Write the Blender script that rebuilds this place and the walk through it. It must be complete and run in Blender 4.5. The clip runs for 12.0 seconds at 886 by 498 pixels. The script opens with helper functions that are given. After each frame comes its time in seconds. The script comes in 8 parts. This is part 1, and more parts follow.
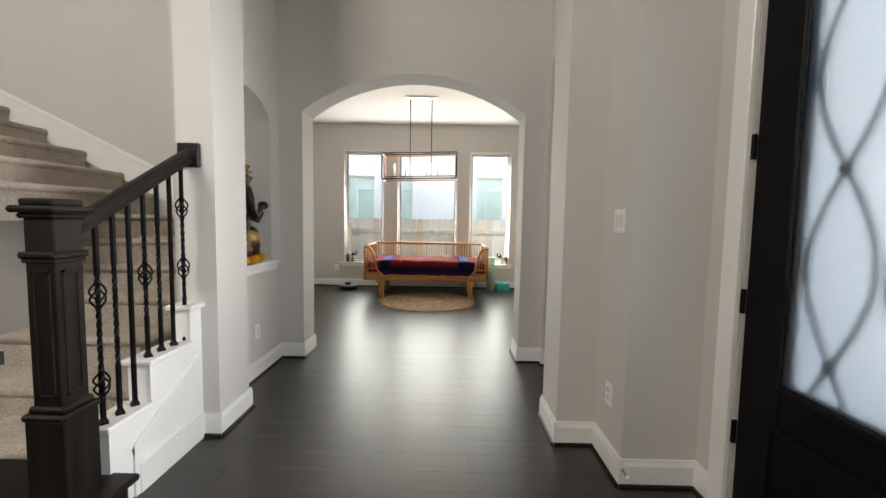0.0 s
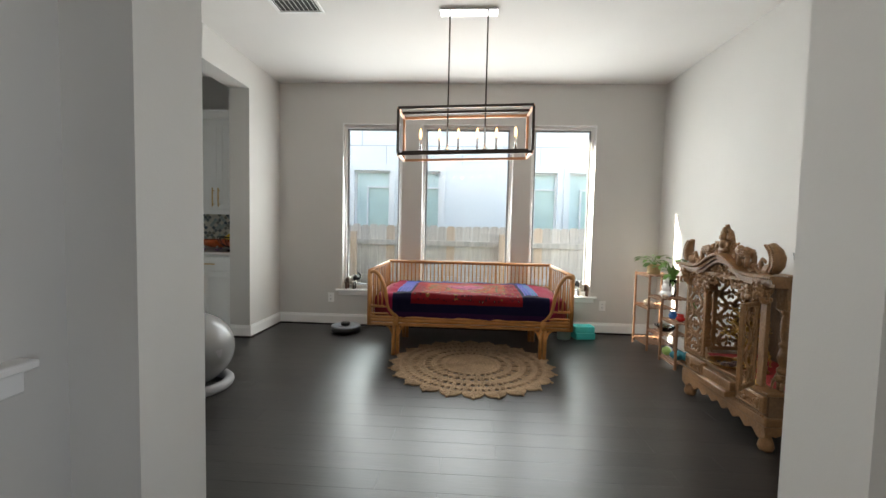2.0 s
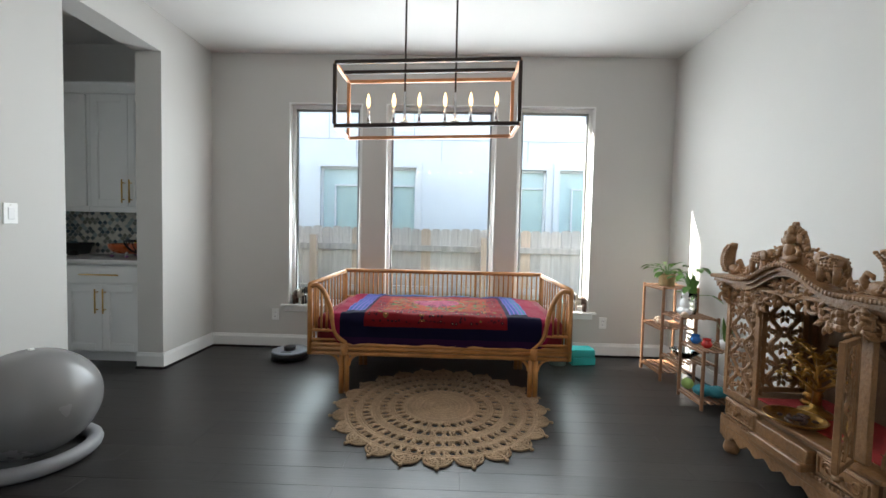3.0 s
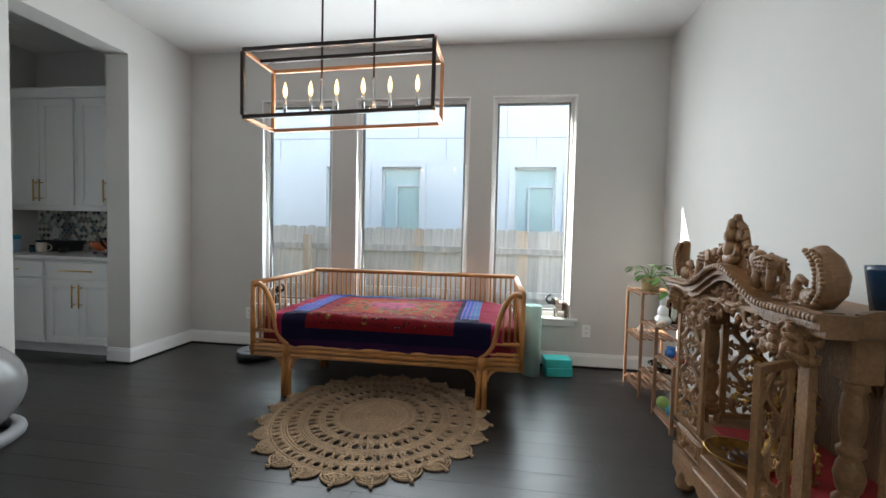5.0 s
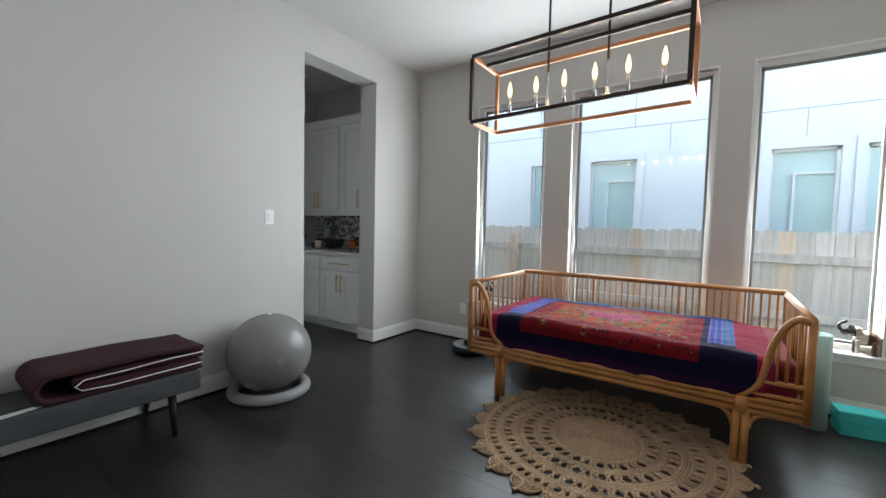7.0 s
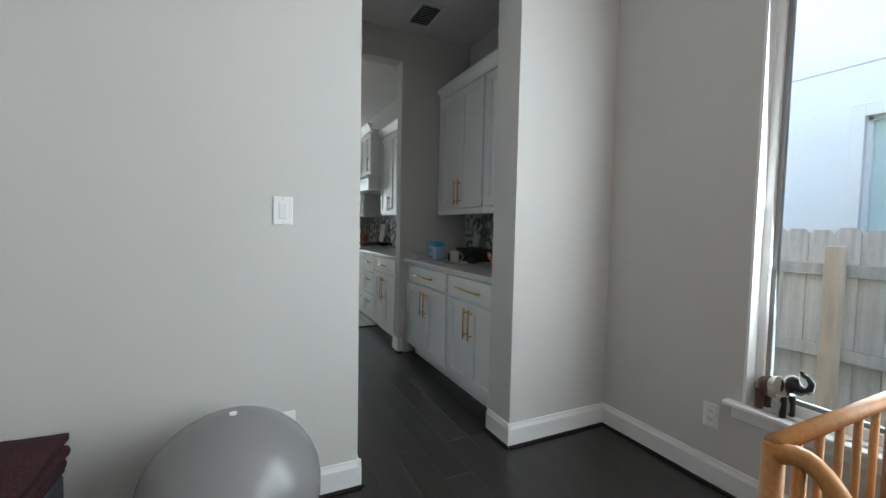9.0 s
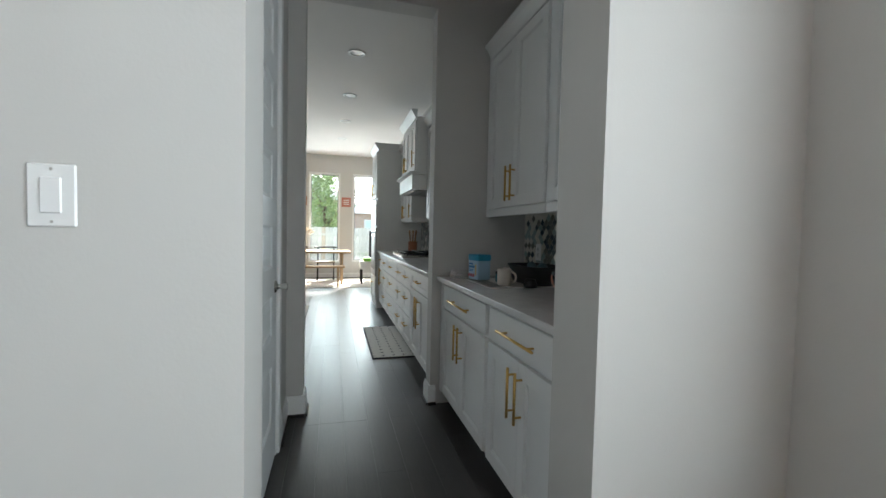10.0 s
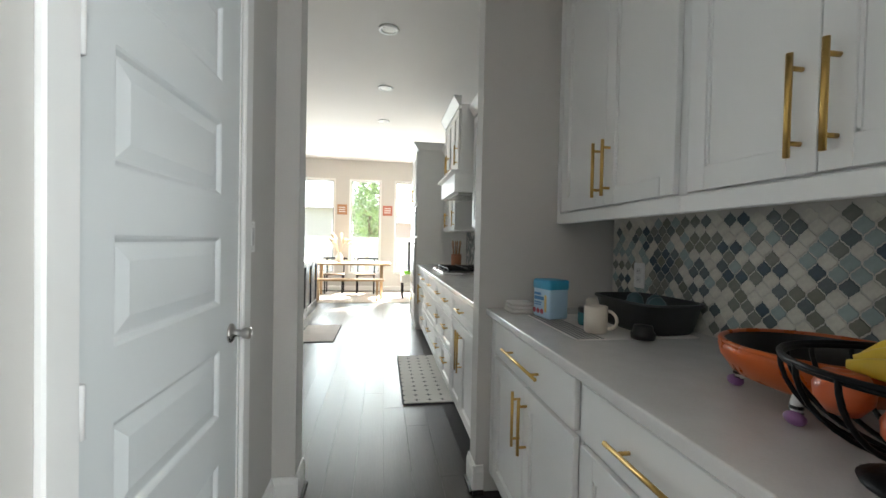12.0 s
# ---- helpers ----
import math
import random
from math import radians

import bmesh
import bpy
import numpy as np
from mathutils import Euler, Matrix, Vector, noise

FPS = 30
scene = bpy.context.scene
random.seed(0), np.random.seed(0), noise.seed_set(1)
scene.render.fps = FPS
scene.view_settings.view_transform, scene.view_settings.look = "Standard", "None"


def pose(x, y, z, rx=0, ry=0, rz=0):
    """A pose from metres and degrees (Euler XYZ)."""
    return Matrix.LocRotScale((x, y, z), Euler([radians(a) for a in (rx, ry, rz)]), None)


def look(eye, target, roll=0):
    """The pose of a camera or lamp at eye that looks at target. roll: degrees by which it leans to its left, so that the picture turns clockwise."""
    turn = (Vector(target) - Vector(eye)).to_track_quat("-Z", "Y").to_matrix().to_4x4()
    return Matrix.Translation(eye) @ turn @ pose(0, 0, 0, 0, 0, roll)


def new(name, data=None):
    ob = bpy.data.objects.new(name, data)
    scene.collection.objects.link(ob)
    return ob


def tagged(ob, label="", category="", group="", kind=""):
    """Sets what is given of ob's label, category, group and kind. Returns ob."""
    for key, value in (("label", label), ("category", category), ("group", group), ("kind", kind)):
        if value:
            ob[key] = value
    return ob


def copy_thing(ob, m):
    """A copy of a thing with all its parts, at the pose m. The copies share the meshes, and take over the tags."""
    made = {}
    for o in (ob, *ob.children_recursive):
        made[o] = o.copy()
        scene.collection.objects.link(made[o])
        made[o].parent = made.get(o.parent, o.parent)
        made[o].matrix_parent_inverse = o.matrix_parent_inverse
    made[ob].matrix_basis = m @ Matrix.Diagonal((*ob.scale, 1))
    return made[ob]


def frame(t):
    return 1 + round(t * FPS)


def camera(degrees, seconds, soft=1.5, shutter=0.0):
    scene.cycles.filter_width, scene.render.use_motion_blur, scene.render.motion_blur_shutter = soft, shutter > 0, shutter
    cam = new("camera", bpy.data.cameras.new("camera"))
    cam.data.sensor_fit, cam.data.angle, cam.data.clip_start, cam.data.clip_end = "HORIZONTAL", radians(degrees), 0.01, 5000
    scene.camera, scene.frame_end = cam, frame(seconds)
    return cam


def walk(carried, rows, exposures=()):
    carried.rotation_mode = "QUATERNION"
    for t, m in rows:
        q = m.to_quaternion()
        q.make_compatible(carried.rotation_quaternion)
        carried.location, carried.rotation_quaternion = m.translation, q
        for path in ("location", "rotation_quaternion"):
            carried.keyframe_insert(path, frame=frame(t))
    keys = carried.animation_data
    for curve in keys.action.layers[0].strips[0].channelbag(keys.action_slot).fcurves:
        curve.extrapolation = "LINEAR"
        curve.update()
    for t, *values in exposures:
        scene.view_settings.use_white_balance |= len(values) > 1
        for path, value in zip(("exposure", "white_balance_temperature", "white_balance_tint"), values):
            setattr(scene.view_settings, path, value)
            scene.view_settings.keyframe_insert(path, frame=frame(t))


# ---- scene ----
cam = camera(95.3, 12.0)
PATH = [
    (0, (-0.114, 0.286, 1.262), (-0.136, 2.28, 1.115), 1.0),
    (0.5, (-0.199, 0.937, 1.249), (-0.273, 2.931, 1.109), 1.0),
    (1, (-0.287, 1.591, 1.26), (-0.393, 3.584, 1.124), 1.2),
    (1.5, (-0.402, 2.204, 1.261), (-0.523, 4.197, 1.142), 1.2),
    (2, (-0.5, 2.779, 1.247), (-0.609, 4.773, 1.138), 1.3),
    (2.5, (-0.489, 3.263, 1.238), (-0.573, 5.259, 1.142), 1.3),
    (3, (-0.362, 3.638, 1.225), (-0.408, 5.636, 1.138), 1.3),
    (3.5, (-0.148, 3.915, 1.209), (-0.159, 5.913, 1.126), 1.3),
    (3.7, (-0.042, 3.967, 1.208), (-0.047, 5.965, 1.123), 1.25),
    (5.3, (0.344, 3.855, 1.211), (-0.037, 5.817, 1.132), 1.35),
    (5.5, (0.347, 3.83, 1.215), (-0.123, 5.772, 1.134), 1.3),
    (6, (0.359, 3.797, 1.22), (-0.345, 5.667, 1.13), 1.3),
    (6.5, (0.299, 3.824, 1.212), (-0.634, 5.591, 1.117), 1.3),
    (7, (0.135, 3.981, 1.222), (-1.002, 5.622, 1.114), 1.3),
    (7.2, (0.071, 4.116, 1.219), (-1.147, 5.698, 1.101), 1.2),
    (8.8, (-0.83, 5.532, 1.21), (-2.586, 6.483, 1.1), 1.15),
    (9, (-1.008, 5.689, 1.214), (-2.807, 6.557, 1.109), 1.2),
    (9.5, (-1.447, 6.042, 1.214), (-3.33, 6.708, 1.119), 1.35),
    (10, (-1.902, 6.315, 1.217), (-3.83, 6.841, 1.138), 1.3),
    (10.5, (-2.293, 6.499, 1.219), (-4.245, 6.93, 1.15), 1.05),
    (11, (-2.549, 6.556, 1.232), (-4.509, 6.952, 1.177), 1.1),
    (11.5, (-2.737, 6.505, 1.259), (-4.702, 6.874, 1.215), 1.2),
    (12, (-2.721, 6.515, 1.237), (-4.698, 6.813, 1.2), 1.2),
]
EXPOSURES = [(0, 3.13, 7640, 11), (1.0, 3.08, 7640, 11), (1.6, 2.93, 7380, 10), (2.4, 2.92, 6730, 9), (3.5, 2.83, 6480, 8), (7.0, 2.73, 6380, 8), (9.0, 2.82, 6330, 7), (10.0, 2.85, 6360, 7), (11.0, 3.1, 6660, 9), (12.0, 3.7, 6760, 9)]
walk(cam, [(t, look(eye, target, roll)) for t, eye, target, roll in PATH], EXPOSURES)

# ---- world, sun and window light ----
SUN_DIR = Vector((1.0, -0.45, -0.89)).normalized()
world = bpy.data.worlds.new("sky")
scene.world = world
world.use_nodes = True
wn = world.node_tree.nodes
sky = wn.new("ShaderNodeTexSky")
sky.sky_type = 'NISHITA'
sky.sun_disc = False
sky.sun_elevation = radians(39)
sky.air_density, sky.dust_density, sky.ozone_density = 0.8, 3.0, 0.6
sky.sun_rotation = math.atan2(-SUN_DIR.x, -SUN_DIR.y)
world.node_tree.links.new(sky.outputs[0], wn["Background"].inputs[0])
wn["Background"].inputs[1].default_value = 0.12

sun_data = bpy.data.lights.new("sun", 'SUN')
sun_data.energy, sun_data.angle, sun_data.color = 4.5, radians(0.53), (1.0, 0.95, 0.88)
sun = new("sun", sun_data)
sun.matrix_world = look((0, 0, 20), Vector((0, 0, 20)) + SUN_DIR)


def window_light(name, eye, target, w, h, power, color=(0.87, 0.95, 1.0), spread=180):
    """Daylight that enters by one window opening."""
    d = bpy.data.lights.new(name, 'AREA')
    d.shape, d.size, d.size_y, d.energy, d.color = 'RECTANGLE', w, h, power, color
    ob = new(name, d)
    d.spread = radians(spread)
    ob.matrix_world = look(eye, target)
    return ob


DAY = 0.100
for x0, x1 in ((-2.025, -1.285), (-1.05, 0.055), (0.262, 1.02)):
    window_light("window_daylight", ((x0 + x1) / 2, 7.752, 1.465), ((x0 + x1) / 2, 3.7, 1.20), x1 - x0 - 0.03, 1.98, 64 * DAY * (x1 - x0))
for y0, y1 in ((3.2, 4.2), (4.6, 5.4), (5.7, 6.5), (6.8, 7.5)):
    window_light("kitchen_daylight", (-12.77, (y0 + y1) / 2, 1.55), (-6, (y0 + y1) / 2, 1.3), y1 - y0, 2.2, 66 * DAY)
window_light("door_daylight", (1.088, 1.465, 1.48), (-1, 1.465, 1.48), 0.45, 1.5, 46 * DAY, (0.80, 0.88, 1.0), 105)
# The foyer's lamp is added for an unseen, assumed window behind the start.
window_light("foyer_daylight", (-3.2, -1.66, 4.2), (-0.6, 3.0, 1.8), 1.9, 1.7, 150 * DAY, (0.97, 0.95, 0.92))

# ---- materials ----
def material(name, color, rough=0.5, metal=0.0, vary=0.06, scale=6.0, bump=0.0, bump_scale=60.0, coat=0.0, spread=0.0, stretch=(1, 1, 1), fine=0.0):
    """A painted, wooden or metal surface: two scales of colour variation, a fine relief and, by spread, a shift from piece to piece."""
    m = bpy.data.materials.new(name)
    m.use_nodes = True
    nt = m.node_tree
    n, l = nt.nodes, nt.links
    b = n["Principled BSDF"]
    b.inputs["Roughness"].default_value = rough
    b.inputs["Metallic"].default_value = metal
    b.inputs["Coat Weight"].default_value = coat
    tc = n.new("ShaderNodeTexCoord")
    mp = n.new("ShaderNodeMapping")
    mp.inputs["Scale"].default_value = stretch
    l.new(tc.outputs["Object"], mp.inputs["Vector"])
    big = n.new("ShaderNodeTexNoise")
    big.inputs["Scale"].default_value = scale
    big.inputs["Detail"].default_value = 6
    l.new(mp.outputs[0], big.inputs["Vector"])
    ramp = n.new("ShaderNodeMapRange")
    ramp.inputs["From Min"].default_value, ramp.inputs["From Max"].default_value = 0.3, 0.7
    ramp.inputs["To Min"].default_value, ramp.inputs["To Max"].default_value = 1 - vary, 1 + vary
    l.new(big.outputs["Fac"], ramp.inputs["Value"])
    val = ramp.outputs[0]
    if fine:
        sm = n.new("ShaderNodeTexNoise")
        sm.inputs["Scale"].default_value = scale * 14
        sm.inputs["Detail"].default_value = 3
        l.new(mp.outputs[0], sm.inputs["Vector"])
        r2 = n.new("ShaderNodeMapRange")
        r2.inputs["From Min"].default_value, r2.inputs["From Max"].default_value = 0.3, 0.7
        r2.inputs["To Min"].default_value, r2.inputs["To Max"].default_value = 1 - fine, 1 + fine
        l.new(sm.outputs["Fac"], r2.inputs["Value"])
        mul = n.new("ShaderNodeMath")
        mul.operation = 'MULTIPLY'
        l.new(val, mul.inputs[0]), l.new(r2.outputs[0], mul.inputs[1])
        val = mul.outputs[0]
    if spread:
        oi = n.new("ShaderNodeObjectInfo")
        r3 = n.new("ShaderNodeMapRange")
        r3.inputs["To Min"].default_value, r3.inputs["To Max"].default_value = 1 - spread, 1 + spread
        l.new(oi.outputs["Random"], r3.inputs["Value"])
        mul = n.new("ShaderNodeMath")
        mul.operation = 'MULTIPLY'
        l.new(val, mul.inputs[0]), l.new(r3.outputs[0], mul.inputs[1])
        val = mul.outputs[0]
    mix = n.new("ShaderNodeVectorMath")
    mix.operation = 'SCALE'
    mix.inputs[0].default_value = color
    l.new(val, mix.inputs["Scale"])
    l.new(mix.outputs[0], b.inputs["Base Color"])
    rr = n.new("ShaderNodeMapRange")
    rr.inputs["To Min"].default_value, rr.inputs["To Max"].default_value = max(0.02, rough - 0.06), min(1, rough + 0.06)
    l.new(big.outputs["Fac"], rr.inputs["Value"])
    l.new(rr.outputs[0], b.inputs["Roughness"])
    if bump:
        bn = n.new("ShaderNodeTexNoise")
        bn.inputs["Scale"].default_value = bump_scale
        bn.inputs["Detail"].default_value = 4
        l.new(mp.outputs[0], bn.inputs["Vector"])
        bp = n.new("ShaderNodeBump")
        bp.inputs["Strength"].default_value = bump
        bp.inputs["Distance"].default_value = 0.01
        l.new(bn.outputs["Fac"], bp.inputs["Height"])
        l.new(bp.outputs[0], b.inputs["Normal"])
    return m


def glass(name, color=(0.9, 1.0, 0.97), rough=0.0, alpha=0.12):
    """Thin window glass: mostly clear, with a real sheen."""
    m = bpy.data.materials.new(name)
    m.use_nodes = True
    n, l = m.node_tree.nodes, m.node_tree.links
    n.remove(n["Principled BSDF"])
    tr, gl, mix, fr = n.new("ShaderNodeBsdfTransparent"), n.new("ShaderNodeBsdfGlossy"), n.new("ShaderNodeMixShader"), n.new("ShaderNodeFresnel")
    tr.inputs[0].default_value = (*color, 1)
    gl.inputs["Roughness"].default_value = rough
    fr.inputs[0].default_value = 1.5
    l.new(fr.outputs[0], mix.inputs[0]), l.new(tr.outputs[0], mix.inputs[1]), l.new(gl.outputs[0], mix.inputs[2])
    l.new(mix.outputs[0], n["Material Output"].inputs[0])
    return m


def glow(name, color, strength):
    m = bpy.data.materials.new(name)
    m.use_nodes = True
    n, l = m.node_tree.nodes, m.node_tree.links
    n.remove(n["Principled BSDF"])
    e = n.new("ShaderNodeEmission")
    e.inputs[0].default_value, e.inputs[1].default_value = (*color, 1), strength
    l.new(e.outputs[0], n["Material Output"].inputs[0])
    return m


M_WALL = material("wall_paint", (0.59, 0.575, 0.552), 0.75, vary=0.025, scale=1.2, bump=0.04, bump_scale=110)
M_CEIL = material("ceiling_paint", (0.72, 0.70, 0.68), 0.85, vary=0.02, scale=1.5, bump=0.1, bump_scale=120)
M_TRIM = material("white_trim_paint", (0.80, 0.80, 0.79), 0.35, vary=0.02, scale=5, bump=0.02, bump_scale=30)
M_CABINET = material("white_cabinet_paint", (0.82, 0.82, 0.81), 0.38, vary=0.02, scale=4, bump=0.02, bump_scale=40)
M_DOOR = material("white_door_paint", (0.68, 0.71, 0.72), 0.4, vary=0.02, scale=3, bump=0.05, bump_scale=50)
M_FLOOR = material("dark_stained_wood", (0.022, 0.019, 0.018), 0.36, vary=0.35, scale=2.0, bump=0.07, bump_scale=10, spread=0.25, stretch=(0.6, 9, 9), fine=0.25)
M_JOINT = material("floor_joint", (0.006, 0.005, 0.005), 0.8)
M_NEWEL = material("black_brown_stain", (0.011, 0.0085, 0.0075), 0.42, vary=0.4, scale=3, bump=0.1, bump_scale=20, stretch=(8, 8, 1))
M_IRON = material("black_iron", (0.008, 0.008, 0.009), 0.45, metal=0.6, vary=0.2, bump=0.1)
M_CARPET = material("beige_carpet", (0.46, 0.41, 0.355), 0.95, vary=0.14, scale=7, bump=0.7, bump_scale=150, fine=0.24)
M_QUARTZ = material("pale_quartz", (0.66, 0.65, 0.64), 0.22, vary=0.03, scale=14, fine=0.02)
M_BRASS = material("brushed_brass", (0.62, 0.40, 0.13), 0.32, metal=1.0, vary=0.06, scale=30)
for m in (M_NEWEL, M_IRON, M_FLOOR):
    m.node_tree.nodes["Principled BSDF"].inputs["Specular IOR Level"].default_value = 0.65 if m is M_FLOOR else 0.22
M_NICKEL = material("satin_nickel", (0.55, 0.53, 0.50), 0.28, metal=1.0, vary=0.05)
M_CHROME = material("polished_chrome", (0.75, 0.75, 0.76), 0.1, metal=1.0)
M_PLATE = material("white_plastic", (0.80, 0.80, 0.79), 0.35, vary=0.01)
M_RATTAN = material("honey_rattan", (0.43, 0.19, 0.055), 0.42, vary=0.22, scale=9, bump=0.12, bump_scale=60, spread=0.12, fine=0.12)
M_JUTE = material("natural_jute", (0.46, 0.32, 0.20), 0.9, vary=0.14, scale=7, bump=0.9, bump_scale=130, fine=0.2, spread=0.10)
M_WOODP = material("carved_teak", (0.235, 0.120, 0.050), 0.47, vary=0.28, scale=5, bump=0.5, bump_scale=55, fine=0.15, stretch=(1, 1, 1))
# Same teak darkened for base, inner and rear parts: shade put into colour.
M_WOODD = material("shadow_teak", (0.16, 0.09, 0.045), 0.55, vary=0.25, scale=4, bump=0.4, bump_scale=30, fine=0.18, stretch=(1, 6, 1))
M_GREY = material("grey_upholstery", (0.055, 0.058, 0.064), 0.9, vary=0.12, scale=8, bump=0.5, bump_scale=300, fine=0.1)
M_BALL = material("silver_vinyl", (0.215, 0.21, 0.21), 0.26, vary=0.05, scale=3, bump=0.03, bump_scale=25)
M_RING = material("grey_rubber", (0.29, 0.29, 0.30), 0.5, vary=0.05)
M_MAROON = material("maroon_fleece", (0.032, 0.0032, 0.0065), 0.95, vary=0.25, scale=10, bump=0.7, bump_scale=120, fine=0.2)
M_TEAL = material("turquoise_foam", (0.05, 0.52, 0.50), 0.65, vary=0.06, scale=9, bump=0.1, bump_scale=120)
M_MAT = material("mint_yoga_mat", (0.42, 0.60, 0.55), 0.8, vary=0.05, scale=8, bump=0.3, bump_scale=200)
M_BLACK = material("black_plastic", (0.007, 0.007, 0.008), 0.3, vary=0.1)
M_WHITE = material("white_gloss_plastic", (0.78, 0.78, 0.78), 0.25, vary=0.01)
M_GLASS = glass("window_glass", (0.94, 0.985, 0.98))


# ---- building helpers ----
def mesh_of(name, bm, mat, smooth=False):
    me = bpy.data.meshes.new(name)
    bm.normal_update()
    bm.to_mesh(me)
    bm.free()
    if mat:
        me.materials.append(mat)
    if smooth:
        for p in me.polygons:
            p.use_smooth = True
    return me


def part(name, bm, mat, parent=None, label="", smooth=False):
    """Links a bmesh as one mesh object, under a thing or a part."""
    ob = new(name, mesh_of(name, bm, mat, smooth))
    if parent is not None:
        ob.parent = parent
    return tagged(ob, label)


def thing(name, label, category, group="", at=(0, 0, 0), rz=0):
    """An empty at the base of a thing, which carries its parts."""
    ob = new(name)
    ob.matrix_basis = pose(*at, 0, 0, rz)
    return tagged(ob, label, category, group)


def setting(name, bm, mat, label="", smooth=False):
    return tagged(part(name, bm, mat, None, label, smooth), kind="structure")


def box(bm, x0, x1, y0, y1, z0, z1, bevel=0.0, seg=1):
    v = [bm.verts.new((x, y, z)) for z in (z0, z1) for x, y in ((x0, y0), (x1, y0), (x1, y1), (x0, y1))]
    f = [bm.faces.new([v[i] for i in q]) for q in ((3, 2, 1, 0), (4, 5, 6, 7), (0, 1, 5, 4), (1, 2, 6, 5), (2, 3, 7, 6), (3, 0, 4, 7))]
    if bevel:
        e = list({e for q in f for e in q.edges})
        bmesh.ops.bevel(bm, geom=e, offset=bevel, segments=seg, profile=0.5, affect='EDGES')
    return bm


def boxed(x0, x1, y0, y1, z0, z1, bevel=0.0, seg=1):
    return box(bmesh.new(), x0, x1, y0, y1, z0, z1, bevel, seg)


def prism(bm, pts, a0, a1, axis='y', bevel=0.0):
    """A flat outline swept along one axis; pts are (x, z) for y, (y, z) for x, (x, y) for z."""
    def place(p, a):
        return {'y': (p[0], a, p[1]), 'x': (a, p[0], p[1]), 'z': (p[0], p[1], a)}[axis]
    lo, hi = [bm.verts.new(place(p, a0)) for p in pts], [bm.verts.new(place(p, a1)) for p in pts]
    n = len(pts)
    f = [bm.faces.new(lo), bm.faces.new(hi[::-1])] + [bm.faces.new((lo[i], hi[i], hi[(i + 1) % n], lo[(i + 1) % n])) for i in range(n)]
    bmesh.ops.recalc_face_normals(bm, faces=f)
    if bevel:
        bmesh.ops.bevel(bm, geom=list({e for q in f for e in q.edges}), offset=bevel, segments=1, affect='EDGES')
    return bm


def tube(bm, pts, r, seg=8, closed=False, taper=None):
    """A round bar along a line of points."""
    pts = [Vector(p) for p in pts]
    n = len(pts)
    rings, up = [], None
    for i, p in enumerate(pts):
        if closed:
            d = pts[(i + 1) % n] - pts[i - 1]
        else:
            d = pts[min(i + 1, n - 1)] - pts[max(i - 1, 0)]
        d.normalize()
        if up is None:
            up = Vector((0, 0, 1)) if abs(d.z) < 0.9 else Vector((1, 0, 0))
        side = d.cross(up)
        if side.length < 1e-4:
            side = d.cross(Vector((0.3, 1, 0.2)))
        side.normalize()
        up = side.cross(d).normalized()
        rr = r * (taper[i] if taper else 1)
        rings.append([bm.verts.new(p + rr * (math.cos(a) * side + math.sin(a) * up)) for a in (2 * math.pi * k / seg for k in range(seg))])
    m = n if closed else n - 1
    for i in range(m):
        a, b = rings[i], rings[(i + 1) % n]
        for k in range(seg):
            bm.faces.new((a[k], a[(k + 1) % seg], b[(k + 1) % seg], b[k]))
    if not closed:
        bm.faces.new(rings[0][::-1])
        bm.faces.new(rings[-1])
    return bm


def lathe(bm, profile, at=(0, 0, 0), seg=20, squash=(1, 1), cap=True):
    """A turned body from (radius, height) pairs."""
    rings = []
    for r, z in profile:
        rings.append([bm.verts.new((at[0] + squash[0] * r * math.cos(a), at[1] + squash[1] * r * math.sin(a), at[2] + z)) for a in (2 * math.pi * k / seg for k in range(seg))])
    for a, b in zip(rings, rings[1:]):
        for k in range(seg):
            bm.faces.new((a[k], a[(k + 1) % seg], b[(k + 1) % seg], b[k]))
    if cap and profile[0][0] > 1e-4:
        bm.faces.new(rings[0][::-1])
    if cap and profile[-1][0] > 1e-4:
        bm.faces.new(rings[-1])
    bmesh.ops.remove_doubles(bm, verts=[v for q in (rings[0], rings[-1]) for v in q], dist=1e-5)
    return bm


def ball(bm, at, r, seg=12, rings=8, turn=None):
    """An ellipsoid; r is one radius or three."""
    r = (r, r, r) if not isinstance(r, (tuple, list)) else r
    m = Matrix.Translation(at) @ (turn or Matrix()) @ Matrix.Diagonal((*r, 1))
    bmesh.ops.create_uvsphere(bm, u_segments=seg, v_segments=rings, radius=1, matrix=m)
    return bm


def arc(cx, cz, r, a0, a1, n):
    return [(cx + r * math.cos(radians(a0 + (a1 - a0) * i / n)), cz + r * math.sin(radians(a0 + (a1 - a0) * i / n))) for i in range(n + 1)]


def flat_arch(x0, x1, spring, apex, n=20):
    """Points of a low arch from x1 to x0."""
    h, w = apex - spring, (x1 - x0) / 2
    r = (w * w + h * h) / (2 * h)
    c, a = (x0 + x1) / 2, math.degrees(math.asin(w / r))
    return arc(c, apex - r, r, 90 - a, 90 + a, n)

# ---- the large structure ----
NORTH, WEST, EAST, CEIL = 7.70, -2.81, 1.79, 2.96
WINDOWS = ((-2.025, -1.285), (-1.05, 0.055), (0.262, 1.02))
SILL, HEAD = 0.45, 2.48

# north wall, with three tall windows in the dining room
bm = bmesh.new()
edges = [-12.75] + [v for w in WINDOWS for v in w] + [1.93]
for i in range(0, len(edges), 2):
    box(bm, edges[i], edges[i + 1], NORTH, NORTH + 0.16, -0.1, 3.3)
for x0, x1 in WINDOWS:
    box(bm, x0, x1, NORTH, NORTH + 0.16, -0.1, SILL)
    box(bm, x0, x1, NORTH, NORTH + 0.16, HEAD, 3.3)
